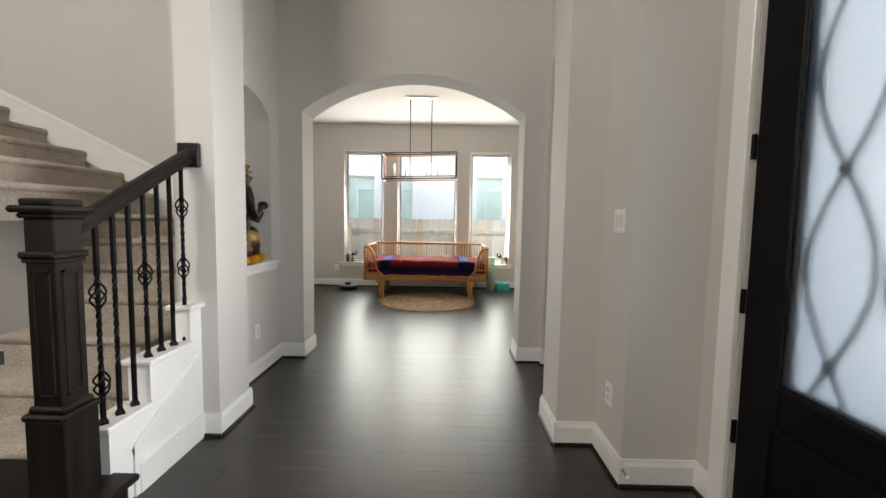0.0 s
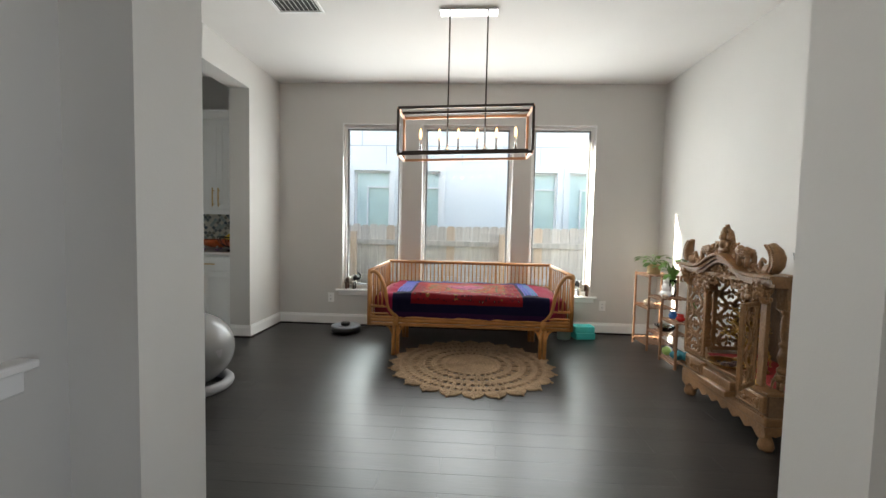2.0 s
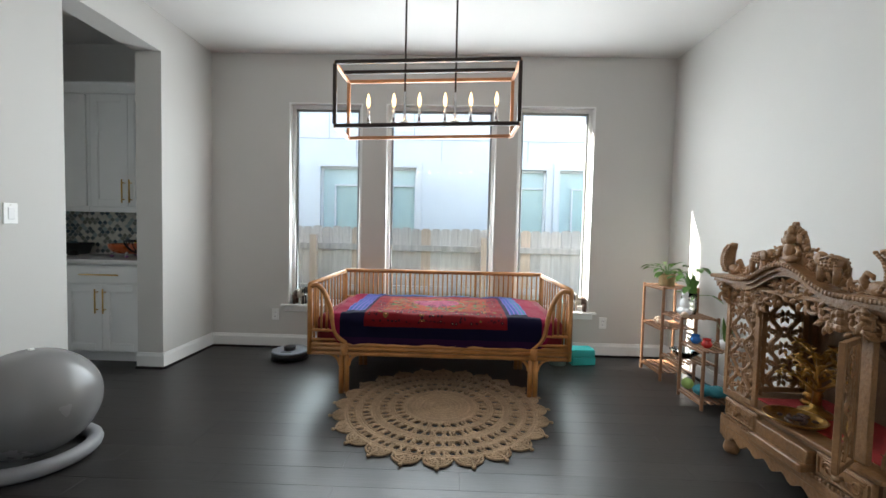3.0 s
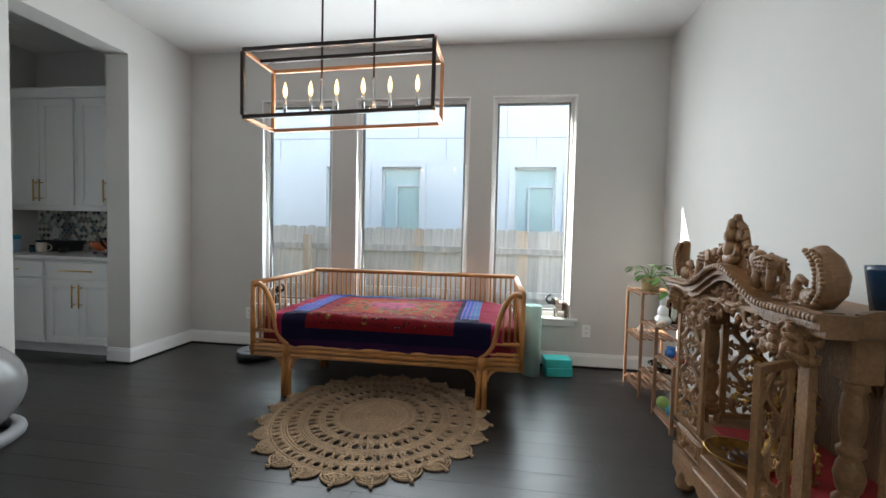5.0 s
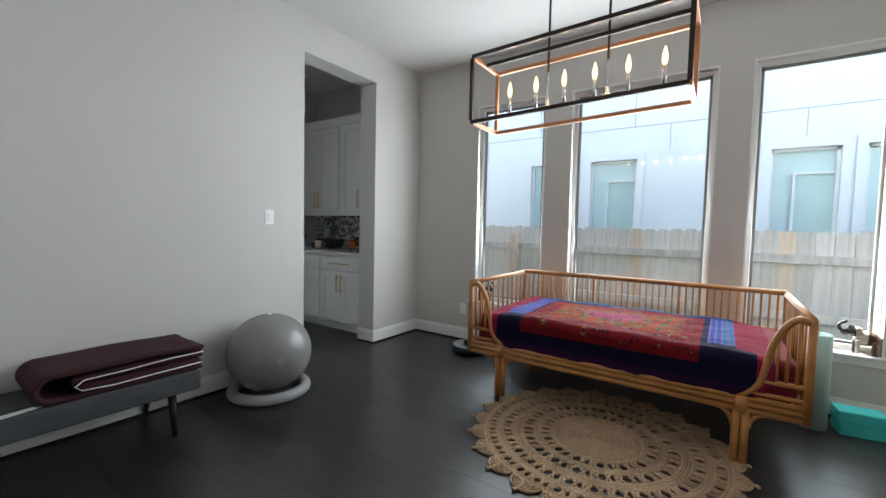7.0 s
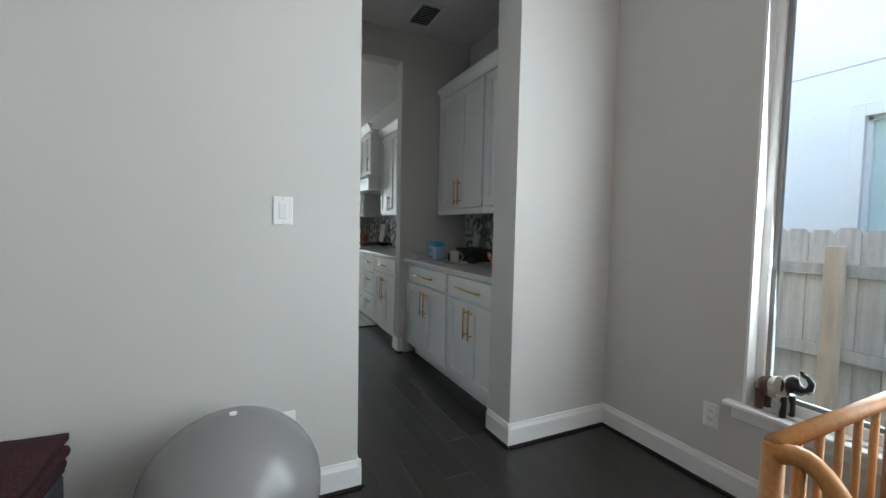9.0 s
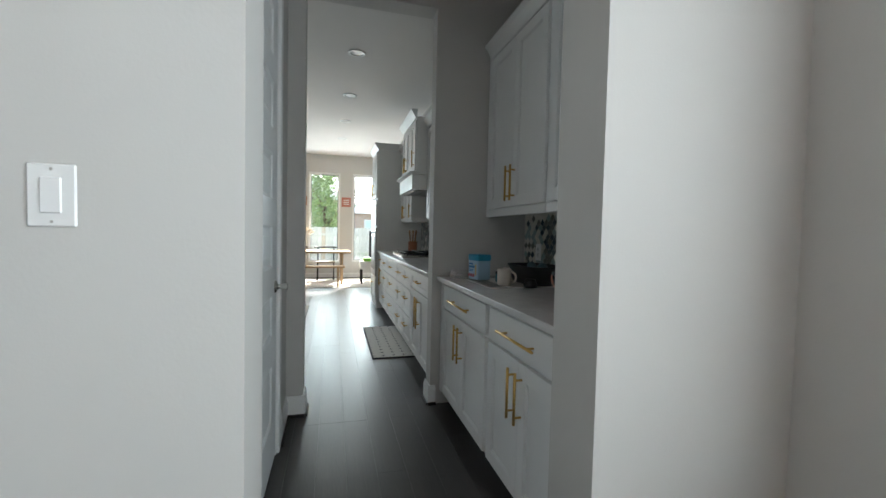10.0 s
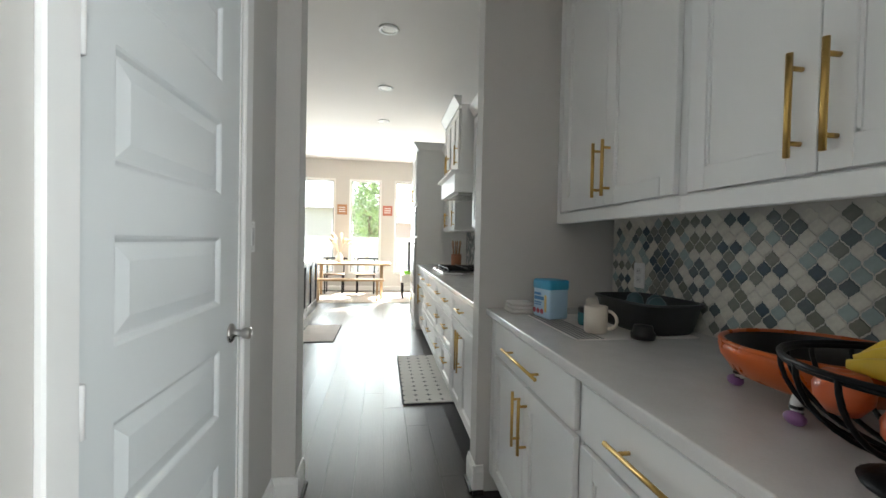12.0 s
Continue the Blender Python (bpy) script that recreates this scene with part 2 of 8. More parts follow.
setting("wall_north", bm, M_WALL, "light greige painted wall with three tall windows")

setting("wall_east", boxed(EAST, EAST + 0.14, 4.10, NORTH, -0.1, 3.3), M_WALL, "plain light greige painted dining room wall")

bm = boxed(-3.03, WEST, 4.10, 6.14, -0.1, 3.3)
box(bm, -3.03, WEST, 6.99, NORTH, -0.1, 3.3)
box(bm, -3.03, WEST, 6.14, 6.99, 2.66, 3.3)
setting("wall_west", bm, M_WALL, "greige wall with a tall cased opening to the pantry")

# wall between foyer and dining room, with a low arch
bm = bmesh.new()
prism(bm, [(-1.385, 5.4), (-1.385, 2.17)] + flat_arch(-1.385, 0.53, 2.17, 2.49)[::-1] + [(0.53, 5.4)], 3.82, 4.10)
box(bm, -4.8, -1.385, 3.82, 4.10, -0.1, 5.4)
box(bm, 0.53, 2.7, 3.82, 4.10, -0.1, 5.4)
setting("wall_arch", bm, M_WALL, "greige painted wall with a wide low arched opening")

# foyer, west: column, niche wall
setting("wall_column_west", boxed(-1.61, -1.40, 2.51, 2.85, 0, 5.4), M_WALL, "square painted column at the end of the stair rail")
NY0, NY1, NZ0, NZS, NZA = 2.93, 3.65, 0.88, 2.04, 2.20
bm = boxed(-1.86, -1.59, 2.85, NY0, 0, 5.4)
box(bm, -1.86, -1.59, NY1, 3.82, 0, 5.4)
box(bm, -1.86, -1.59, NY0, NY1, 0, NZ0)
box(bm, -1.86, -1.835, NY0, NY1, NZ0, 2.4)
prism(bm, [(NY0, 5.4), (NY0, NZS)] + flat_arch(NY0, NY1, NZS, NZA, 14)[::-1] + [(NY1, 5.4)], -1.835, -1.59, 'x')
setting("wall_niche", bm, M_WALL, "painted wall with an arched display niche")
bm = boxed(-1.83, -1.535, NY0 - 0.06, NY1 + 0.05, NZ0, NZ0 + 0.022, 0.004)
box(bm, -1.60, -1.565, NY0 - 0.03, NY1 + 0.04, NZ0 - 0.06, NZ0, 0.004)
setting("trim_niche_sill", bm, M_TRIM, "white painted sill of the wall niche")

# foyer, east: pier, arched side opening, recess with the entry door
setting("wall_pier_east", boxed(0.52, 0.735, 2.50, 2.83, 0, 5.4), M_WALL, "square painted pier beside the entry")
bm = boxed(0.735, 1.0, 2.15, 2.83, 0, 5.4)
box(bm, 0.735, 1.0, 3.75, 3.82, 0, 5.4)
prism(bm, [(2.83, 5.4), (2.83, 2.55)] + flat_arch(2.83, 3.75, 2.55, 2.72, 14)[::-1] + [(3.75, 5.4)], 0.735, 1.0, 'x')
box(bm, 1.0, 1.25, 2.15, 2.40, 0, 5.4)
setting("wall_side_arch", bm, M_WALL, "painted wall with an arched side opening")
bm = boxed(1.25, 2.7, 2.25, 2.40, 0, 2.95)
box(bm, 2.6, 2.75, 2.40, 3.82, 0, 2.95)
setting("wall_side_hall", bm, M_WALL, "plain walls of the side hall")
setting("ceiling_side_hall", boxed(1.0, 2.75, 2.25, 3.82, 2.95, 3.05), M_CEIL)
DY0, DY1, DH = 1.0, 1.93, 2.44
bm = boxed(1.09, 1.25, DY1, 2.15, 0, 5.4)
box(bm, 1.09, 1.25, -1.7, DY0, 0, 5.4)
box(bm, 1.09, 1.25, DY0, DY1, DH, 5.4)
setting("wall_entry", bm, M_WALL, "painted wall round the entry door")
# Unseen wall; its high opening is assumed, to go with the foyer lamp.
bm = boxed(-4.8, -4.2, -1.9, -1.7, 0, 5.4)
box(bm, -2.2, 1.25, -1.9, -1.7, 0, 5.4)
box(bm, -4.2, -2.2, -1.9, -1.7, 0, 3.3)
box(bm, -4.2, -2.2, -1.9, -1.7, 5.1, 5.4)
setting("wall_foyer_south", bm, M_WALL, "plain painted foyer wall")
setting("wall_foyer_west", boxed(-4.95, -4.8, -1.9, 3.82, 0, 5.4), M_WALL, "plain painted stair wall")
setting("ceiling_foyer", boxed(-4.95, 1.25, -1.9, 4.10, 5.4, 5.5), M_CEIL, "high white foyer ceiling")
setting("ceiling", boxed(-3.0, EAST + 0.1, 4.10, NORTH, CEIL, CEIL + 0.1), M_CEIL, "flat white painted dining room ceiling")

# pantry and kitchen shell
setting("ceiling_pantry", boxed(-4.72, -2.9, 5.85, NORTH, 3.03, 3.13), M_CEIL, "flat pantry ceiling in shade")
setting("ceiling_kitchen", boxed(-12.75, -4.72, 2.4, NORTH, 3.13, 3.24), M_CEIL, "white kitchen ceiling with recessed lights")
PX0, PX1 = -4.19, -3.45
bm = boxed(PX1 + 0.01, -3.03, 5.88, 6.03, 0, 3.2)
box(bm, -4.80, PX0 - 0.01, 5.88, 6.03, 0, 3.2)
box(bm, PX0 - 0.01, PX1 + 0.01, 5.88, 6.03, 2.45, 3.2)
setting("wall_pantry_south", bm, M_WALL, "painted pantry wall with a white panelled door")
bm = boxed(-4.77, -4.65, 6.99, NORTH, 0, 3.2)
box(bm, -4.80, -4.65, 6.03, 6.135, 0, 3.2)
box(bm, -4.80, -4.65, 6.135, 6.99, 2.755, 3.2)
setting("wall_pantry_west", bm, M_WALL, "painted wall end at the kitchen opening")
setting("wall_closet", boxed(-4.3, -3.2, 5.2, 5.3, 0, 3.2), M_WALL)
setting("wall_kitchen_south", boxed(-12.75, -4.7, 2.3, 2.4, 0, 3.2), M_WALL)
setting("wall_kitchen_east", boxed(-4.8, -4.7, 2.4, 5.88, 0, 3.2), M_WALL)
BAY = ((3.2, 4.2), (4.62, 5.40), (5.72, 6.48), (6.79, 7.54))
BX, BZ0, BZ1 = -12.6, 0.42, 2.68
bm = bmesh.new()
edges = [2.4] + [v for w in BAY for v in w] + [NORTH]
for i in range(0, len(edges), 2):
    box(bm, BX - 0.15, BX, edges[i], edges[i + 1], 0, 3.2)
for y0, y1 in BAY:
    box(bm, BX - 0.15, BX, y0, y1, 0, BZ0)
    box(bm, BX - 0.15, BX, y0, y1, BZ1, 3.2)
setting("wall_kitchen_west", bm, M_WALL, "breakfast nook wall with tall windows")

# ground and subfloor
setting("ground", boxed(-300, 300, -300, 300, -0.62, -0.5), material("lawn_soil", (0.10, 0.12, 0.05), 0.95, vary=0.3, scale=2, bump=0.5, bump_scale=20), "lawn and bare soil outside the house")
setting("subfloor", boxed(-12.75, 2.75, -1.9, NORTH + 0.1, -0.5, -0.006), M_JOINT, "dark layer under the plank joints")


# ---- windows ----
def window(name, x0, x1, z0, z1, wall, depth=0.16, along='x', sash_at=0.09):
    """A fixed pane in a slim vinyl frame, set back in a plastered reveal."""
    w = x1 - x0
    ob = thing(name, "tall fixed window with a slim pale vinyl frame", "window")
    tagged(ob, kind="structure")
    y = sash_at
    fr = 0.045
    bm = bmesh.new()
    box(bm, 0, fr, y - 0.03, y + 0.04, 0, z1 - z0, 0.004)
    box(bm, w - fr, w, y - 0.03, y + 0.04, 0, z1 - z0, 0.004)
    box(bm, fr, w - fr, y - 0.03, y + 0.04, 0, fr, 0.004)
    box(bm, fr, w - fr, y - 0.03, y + 0.04, z1 - z0 - fr, z1 - z0, 0.004)
    part("window_frame", bm, M_TRIM, ob)
    bm = bmesh.new()
    g = 0.018
    for a, b, c, d in ((fr, fr + g, fr, z1 - z0 - fr), (w - fr - g, w - fr, fr, z1 - z0 - fr), (fr, w - fr, fr, fr + g), (fr, w - fr, z1 - z0 - fr - g, z1 - z0 - fr)):
        box(bm, a, b, y - 0.012, y + 0.012, c, d)
    part("gasket", bm, M_GASKET, ob, "grey rubber glazing bead")
    p = part("pane", boxed(fr + 0.01, w - fr - 0.01, y - 0.003, y + 0.003, fr + 0.01, z1 - z0 - fr - 0.01), M_GLASS, ob, "clear glass pane")
    p.visible_shadow = False
    bm = bmesh.new()
    c = 0.012
    box(bm, -0.0, c, -0.003, y - 0.03, 0, z1 - z0)
    box(bm, w - c, w, -0.003, y - 0.03, 0, z1 - z0)
    box(bm, c, w - c, -0.003, y - 0.03, z1 - z0 - c, z1 - z0)
    part("reveal", bm, M_TRIM, ob, "white painted reveal")
    if along == 'x':
        ob.matrix_basis = pose(x0, wall, z0)
    else:
        ob.matrix_basis = pose(wall, x0, z0, 0, 0, 90)
    return ob


M_GASKET = material("grey_bead", (0.26, 0.27, 0.26), 0.5)
for i, (x0, x1) in enumerate(WINDOWS):
    window("window_%d" % (i + 1), x0, x1, SILL, HEAD, NORTH)
for i, (y0, y1) in enumerate(BAY):
    window("window_%d" % (i + 4), y0, y1, BZ0, BZ1, BX, along='y')
bm = boxed(-2.09, 1.085, NORTH - 0.045, NORTH + 0.02, SILL - 0.022, SILL, 0.004)
box(bm, -2.06, 1.055, NORTH - 0.018, NORTH, SILL - 0.075, SILL - 0.022, 0.004)
for x0, x1 in WINDOWS:
    box(bm, x0, x1, NORTH + 0.02, NORTH + 0.06, SILL - 0.022, SILL + 0.001)
setting("window_stool", bm, M_TRIM, "white painted window stool under the windows")


# ---- baseboards ----
def baseboard(name, runs, h=0.135, t=0.016):
    """Runs are (x0, y0, x1, y1, side): the board stands to the left of the run for side 1."""
    bm = bmesh.new()
    for q, (x0, y0, x1, y1, s) in enumerate(runs):
        h = 0.135 + 0.0006 * (q % 2)
        d = Vector((x1 - x0, y1 - y0, 0))
        n = Vector((-d.y, d.x, 0)).normalized() * s
        e = d.normalized() * 0.0007
        x0, y0, x1, y1 = x0 + e.x, y0 + e.y, x1 - e.x, y1 - e.y
        prof = ((0, 0), (t, 0), (t, h - 0.03), (t * 0.6, h - 0.012), (t * 0.5, h), (0, h))
        a = [bm.verts.new(Vector((x0, y0, z)) + n * o) for o, z in prof]
        b = [bm.verts.new(Vector((x1, y1, z)) + n * o) for o, z in prof]
        k = len(prof)
        f = [bm.faces.new(a), bm.faces.new(b[::-1])] + [bm.faces.new((a[i], b[i], b[(i + 1) % k], a[(i + 1) % k])) for i in range(k)]
        bmesh.ops.recalc_face_normals(bm, faces=f)
    return setting(name, bm, M_TRIM, "white painted baseboard along the walls")


def shoe(name, runs):
    bm = bmesh.new()
    for x0, y0, x1, y1, s in runs:
        d = Vector((x1 - x0, y1 - y0, 0))
        n = Vector((-d.y, d.x, 0)).normalized() * s
        e = d.normalized() * 0.0007
        x0, y0, x1, y1 = x0 + e.x, y0 + e.y, x1 - e.x, y1 - e.y
        prof = ((0.016, 0), (0.031, 0), (0.028, 0.012), (0.016, 0.018))
        a = [bm.verts.new(Vector((x0, y0, z)) + n * o) for o, z in prof]
        b = [bm.verts.new(Vector((x1, y1, z)) + n * o) for o, z in prof]
        f = [bm.faces.new(a), bm.faces.new(b[::-1])] + [bm.faces.new((a[i], b[i], b[(i + 1) % 4], a[(i + 1) % 4])) for i in range(4)]
        bmesh.ops.recalc_face_normals(bm, faces=f)
    return setting(name, bm, M_NEWEL, "dark stained shoe moulding along the baseboard")


T = 0.016
RUNS_DINING = [(EAST, NORTH, WEST, NORTH, 1), (WEST, NORTH, WEST, 6.99 - T, 1), (WEST + T, 6.99, -3.03, 6.99, 1), (-3.03, 6.14, WEST + T, 6.14, 1), (WEST, 6.14 + T, WEST, 4.10, 1), (WEST, 4.10, -1.385 + T, 4.10, 1),
               (-1.385, 4.10 + T, -1.385, 3.82 - T, 1), (0.53, 3.82 - T, 0.53, 4.10 + T, 1), (0.53 - T, 4.10, EAST, 4.10, 1), (EAST, 4.10, EAST, NORTH, 1)]
RUNS_FOYER = [(-1.385 + T, 3.82, -1.59, 3.82, 1), (-1.59, 3.82, -1.59, 2.85, 1), (-1.40, 2.85 + T, -1.40, 2.51 - T, 1), (-1.40 + T, 2.51, -1.50, 2.51, 1),
              (0.735, 3.82, 0.53 - T, 3.82, 1), (0.735, 3.75 - T, 0.735, 3.82, 1), (1.0, 3.75, 0.735 - T, 3.75, 1), (1.0, 3.82, 1.0, 3.75 - T, 1), (2.6, 3.82, 1.0, 3.82, 1),
              (0.52, 2.50 - T, 0.52, 2.83 + T, 1), (0.735, 2.50, 0.52 - T, 2.50, 1), (0.735, 2.15 - T, 0.735, 2.50, 1), (1.09, 2.15, 0.735 - T, 2.15, 1), (1.09, 2.04, 1.09, 2.15, 1)]
RUNS_PANTRY = [(-4.65, 7.03, -4.65, 6.99 - T, 1), (-4.65 + T, 6.99, -4.77 - T, 6.99, 1), (-4.80 - T, 6.135, -4.65 + T, 6.135, 1), (-4.65, 6.135 + T, -4.65, 6.03, 1), (-4.65, 6.03, PX0 - 0.08, 6.03, 1),
               (BX, NORTH, BX, 2.4, 1)]
baseboard("baseboard_dining", RUNS_DINING)
baseboard("baseboard_foyer", RUNS_FOYER)
baseboard("baseboard_pantry", RUNS_PANTRY)
shoe("trim_shoe_dining", RUNS_DINING)
shoe("trim_shoe_foyer", RUNS_FOYER)
shoe("trim_shoe_pantry", RUNS_PANTRY)

# ---- foyer: stairs and rail ----
RISE = 0.18
stairs = thing("staircase", "winding staircase covered in beige carpet beside the foyer", "staircase")


def step_prism(pts, z, name="step"):
    bm = bmesh.new()
    prism(bm, pts, z - 0.062, z, 'z')
    edge = [e for e in bm.edges if abs(e.verts[0].co.z - e.verts[1].co.z) < 1e-5]
    bmesh.ops.bevel(bm, geom=edge, offset=0.029, segments=5, profile=0.5, affect='EDGES')
    tread = part(name, bm, M_CARPET, stairs, smooth=True)
    c = sum((Vector(q) for q in pts), Vector((0, 0))) / len(pts)
    inner = [Vector(q) + (c - Vector(q)).normalized() * 0.035 for q in pts]
    part("riser", prism(bmesh.new(), [tuple(q) for q in inner], z - RISE - 0.05, z - 0.02, 'z'), M_CARPET, tread)
    return tread


for n, y in ((2, 2.27), (3, 2.57), (4, 2.87)):
    step_prism([(-2.75, y), (-1.61 if n < 3 else -1.87, y), (-1.61 if n < 3 else -1.87, y + 0.36), (-2.75, y + 0.36)], RISE * n)
PIV = Vector((-2.75, 3.05))


def to_edge(a):
    d = Vector((math.cos(radians(a)), math.sin(radians(a))))
    s = min([(-1.87 - PIV.x) / d.x if d.x > 1e-6 else 99, (3.82 - PIV.y) / d.y if d.y > 1e-6 else 99])
    return PIV + d * s


corner_angle = math.degrees(math.atan2(3.82 - PIV.y, -1.87 - PIV.x))
for n, a0, a1 in ((5, 6, 36), (6, 34, 64), (7, 62, 92)):
    pts = [PIV, to_edge(a0)] + ([Vector((-1.87, 3.82))] if a0 < corner_angle < a1 else []) + [to_edge(min(a1, 89.9))]
    step_prism([tuple(p) for p in pts], RISE * n)
for n, x in ((8, -2.65), (9, -2.93), (10, -3.25), (11, -3.58), (12, -3.9), (13, -4.2), (14, -4.5)):
    step_prism([(x - 0.36, 2.45), (x, 2.45), (x, 3.82), (x - 0.36, 3.82)], RISE * n)
bm = bmesh.new()
prism(bm, [(-2.30, 1.24), (-4.79, 2.46), (-4.79, 2.66), (-2.30, 1.46)], 3.795, 3.82)
part("skirt_board", bm, M_TRIM, stairs, "white painted sloping skirt board")
bm = bmesh.new()
prism(bm, [(-2.30, 1.46), (-4.79, 2.66), (-4.79, 2.70), (-2.30, 1.50)], 3.785, 3.82, bevel=0.006)
part("skirt_cap", bm, M_TRIM, stairs)
bm = boxed(-2.75, -1.61, 1.66, 1.97, 0.15, 0.18, 0.012, 2)
box(bm, -1.61, -1.385, 1.66, 1.895, 0.15, 0.18, 0.012, 2)
part("starting_tread", bm, M_NEWEL, stairs, "dark stained bullnose starting tread")
bm = boxed(-2.75, -1.61, 1.69, 1.97, 0, 0.15)
box(bm, -1.61, -1.415, 1.69, 1.865, 0, 0.15, 0.004)
part("starting_riser", bm, M_NEWEL, stairs)
step_prism([(-2.75, 1.97), (-1.61, 1.97), (-1.61, 2.33), (-2.75, 2.33)], 0.21)

# stepped white knee wall with caps and panel moulding
knee = thing("knee_wall", "white stepped knee wall under the stair balusters", "wall")
tagged(knee, kind="structure")
LEVELS = ((1.86, 2.10, 0.39), (2.10, 2.40, 0.585), (2.40, 2.51, 0.775))
bm = bmesh.new()
for y0, y1, z in LEVELS:
    box(bm, -1.60, -1.495, y0 + 0.012, y1 + 0.012 if y1 < 2.5 else y1, 0, z - 0.025)
part("body", bm, M_TRIM, knee)
for y0, y1, z in LEVELS:
    part("cap", boxed(-1.615, -1.472, y0 - 0.012, y1 + 0.004, z - 0.025, z, 0.005), M_TRIM, knee)
bm = bmesh.new()
prism(bm, [(1.99, 0.20), (2.47, 0.46), (2.47, 0.49), (1.99, 0.235)], -1.495, -1.483, 'x')
prism(bm, [(1.99, 0.0), (2.015, 0.0), (2.015, 0.24), (1.99, 0.225)], -1.495, -1.484, 'x')
prism(bm, [(2.015, 0.0), (2.51, 0.0), (2.51, 0.135), (2.015, 0.135)], -1.495, -1.479, 'x')
part("panel_moulding", bm, M_TRIM, knee)

rail = thing("stair_railing", "dark stained stair rail with black iron balusters", "railing")
NX, NY = -1.53, 1.72


def square(bm, half, z0, z1, bevel=0.004):
    return box(bm, NX - half, NX + half, NY - half, NY + half, z0, z1, bevel)


newel = part("newel_post", square(bmesh.new(), 0.054, 0.55, 1.24), M_NEWEL, rail, "dark stained panelled box newel post")
part("plinth", square(bmesh.new(), 0.072, 0.18, 0.52), M_NEWEL, newel)
bm = square(bmesh.new(), 0.080, 0.52, 0.545, 0.008)
square(bm, 0.066, 0.545, 0.57, 0.008)
part("base_moulding", bm, M_NEWEL, newel)
bm = square(bmesh.new(), 0.070, 1.10, 1.125, 0.008)
square(bm, 0.062, 1.085, 1.10, 0.004)
part("neck_moulding", bm, M_NEWEL, newel)
bm = square(bmesh.new(), 0.068, 1.24, 1.26, 0.008)
square(bm, 0.086, 1.26, 1.285, 0.01)
square(bm, 0.062, 1.285, 1.31, 0.006)
part("newel_cap", bm, M_NEWEL, newel)
bm = bmesh.new()
for s in (-1, 1):
    a, b = NX - 0.034, NX + 0.034
    y = NY + s * 0.0545
    for q in ((a, a + 0.012, 0.60, 1.06), (b - 0.012, b, 0.60, 1.06), (a, b, 0.60, 0.612), (a, b, 1.048, 1.06)):
        box(bm, q[0], q[1], y - 0.004, y + 0.004, q[2], q[3], 0.002)
    x = NX + s * 0.0545
    a, b = NY - 0.034, NY + 0.034
    for q in ((a, a + 0.012, 0.60, 1.06), (b - 0.012, b, 0.60, 1.06), (a, b, 0.60, 0.612), (a, b, 1.048, 1.06)):
        box(bm, x - 0.004, x + 0.004, q[0], q[1], q[2], q[3], 0.002)
part("panel_bead", bm, M_NEWEL, newel)

RY0, RZ0, RY1, RZ1 = 1.76, 1.185, 2.49, 1.583


def rail_z(y):
    return RZ0 + (RZ1 - RZ0) * (y - RY0) / (RY1 - RY0)


bm = bmesh.new()
prof = ((-0.030, -0.03), (0.030, -0.03), (0.024, -0.012), (0.034, 0.008), (0.028, 0.03), (0.012, 0.04), (-0.012, 0.04), (-0.028, 0.03), (-0.034, 0.008), (-0.024, -0.012))
a = [bm.verts.new((NX + x, RY0, RZ0 + z)) for x, z in prof]
b = [bm.verts.new((NX + x, RY1, RZ1 + z)) for x, z in prof]
f = [bm.faces.new(a), bm.faces.new(b[::-1])] + [bm.faces.new((a[i], b[i], b[(i + 1) % 10], a[(i + 1) % 10])) for i in range(10)]
bmesh.ops.recalc_face_normals(bm, faces=f)
part("handrail", bm, M_NEWEL, rail, "dark stained moulded handrail")
part("rosette", boxed(NX - 0.06, NX + 0.06, 2.485, 2.51, 1.52, 1.65, 0.006), M_NEWEL, rail, "square dark wall rosette")


def baluster(y, z0, baskets, twist):
    top = rail_z(y) - 0.03
    bm = bmesh.new()
    n = 40
    h = 0.0075
    rings = []
    for i in range(n + 1):
        u = i / n
        a = 6.0 * math.pi * min(1, max(0, (u - 0.25) / 0.5)) if twist else 0
        rings.append([bm.verts.new((NX + h * 1.414 * math.cos(a + k * math.pi / 2 + 0.785), y + h * 1.414 * math.sin(a + k * math.pi / 2 + 0.785), z0 + u * (top - z0))) for k in range(4)])
    for p, q in zip(rings, rings[1:]):
        for k in range(4):
            bm.faces.new((p[k], p[(k + 1) % 4], q[(k + 1) % 4], q[k]))
    bar = part("baluster", bm, M_IRON, rail, "black iron baluster")
    bm = lathe(bmesh.new(), [(0.024, 0), (0.024, 0.008), (0.014, 0.022), (0.012, 0.03)], (NX, y, z0), 4)
    part("foot", bm, M_IRON, bar)
    for zb in baskets:
        bm = bmesh.new()
        for k in range(4):
            pts = []
            for i in range(13):
                u = i / 12
                a = k * math.pi / 2 + u * math.pi * 1.0
                r = 0.006 + 0.024 * math.sin(math.pi * u)
                pts.append((NX + r * math.cos(a), y + r * math.sin(a), zb - 0.055 + 0.11 * u))
            tube(bm, pts, 0.0042, 6)
        ball(bm, (NX, y, zb - 0.058), 0.011, 8, 6)
        ball(bm, (NX, y, zb + 0.058), 0.011, 8, 6)
        part("basket", bm, M_IRON, bar, "twisted wrought iron basket")


for y, z0, baskets, twist in ((1.89, 0.39, (0.93, 0.56), True), (1.975, 0.39, (), True), (2.06, 0.39, (), False), (2.15, 0.585, (0.98,), True),
                              (2.24, 0.585, (), True), (2.33, 0.585, (), False), (2.425, 0.585, (1.30, 0.98), True)):
    baluster(y, z0, baskets, twist)


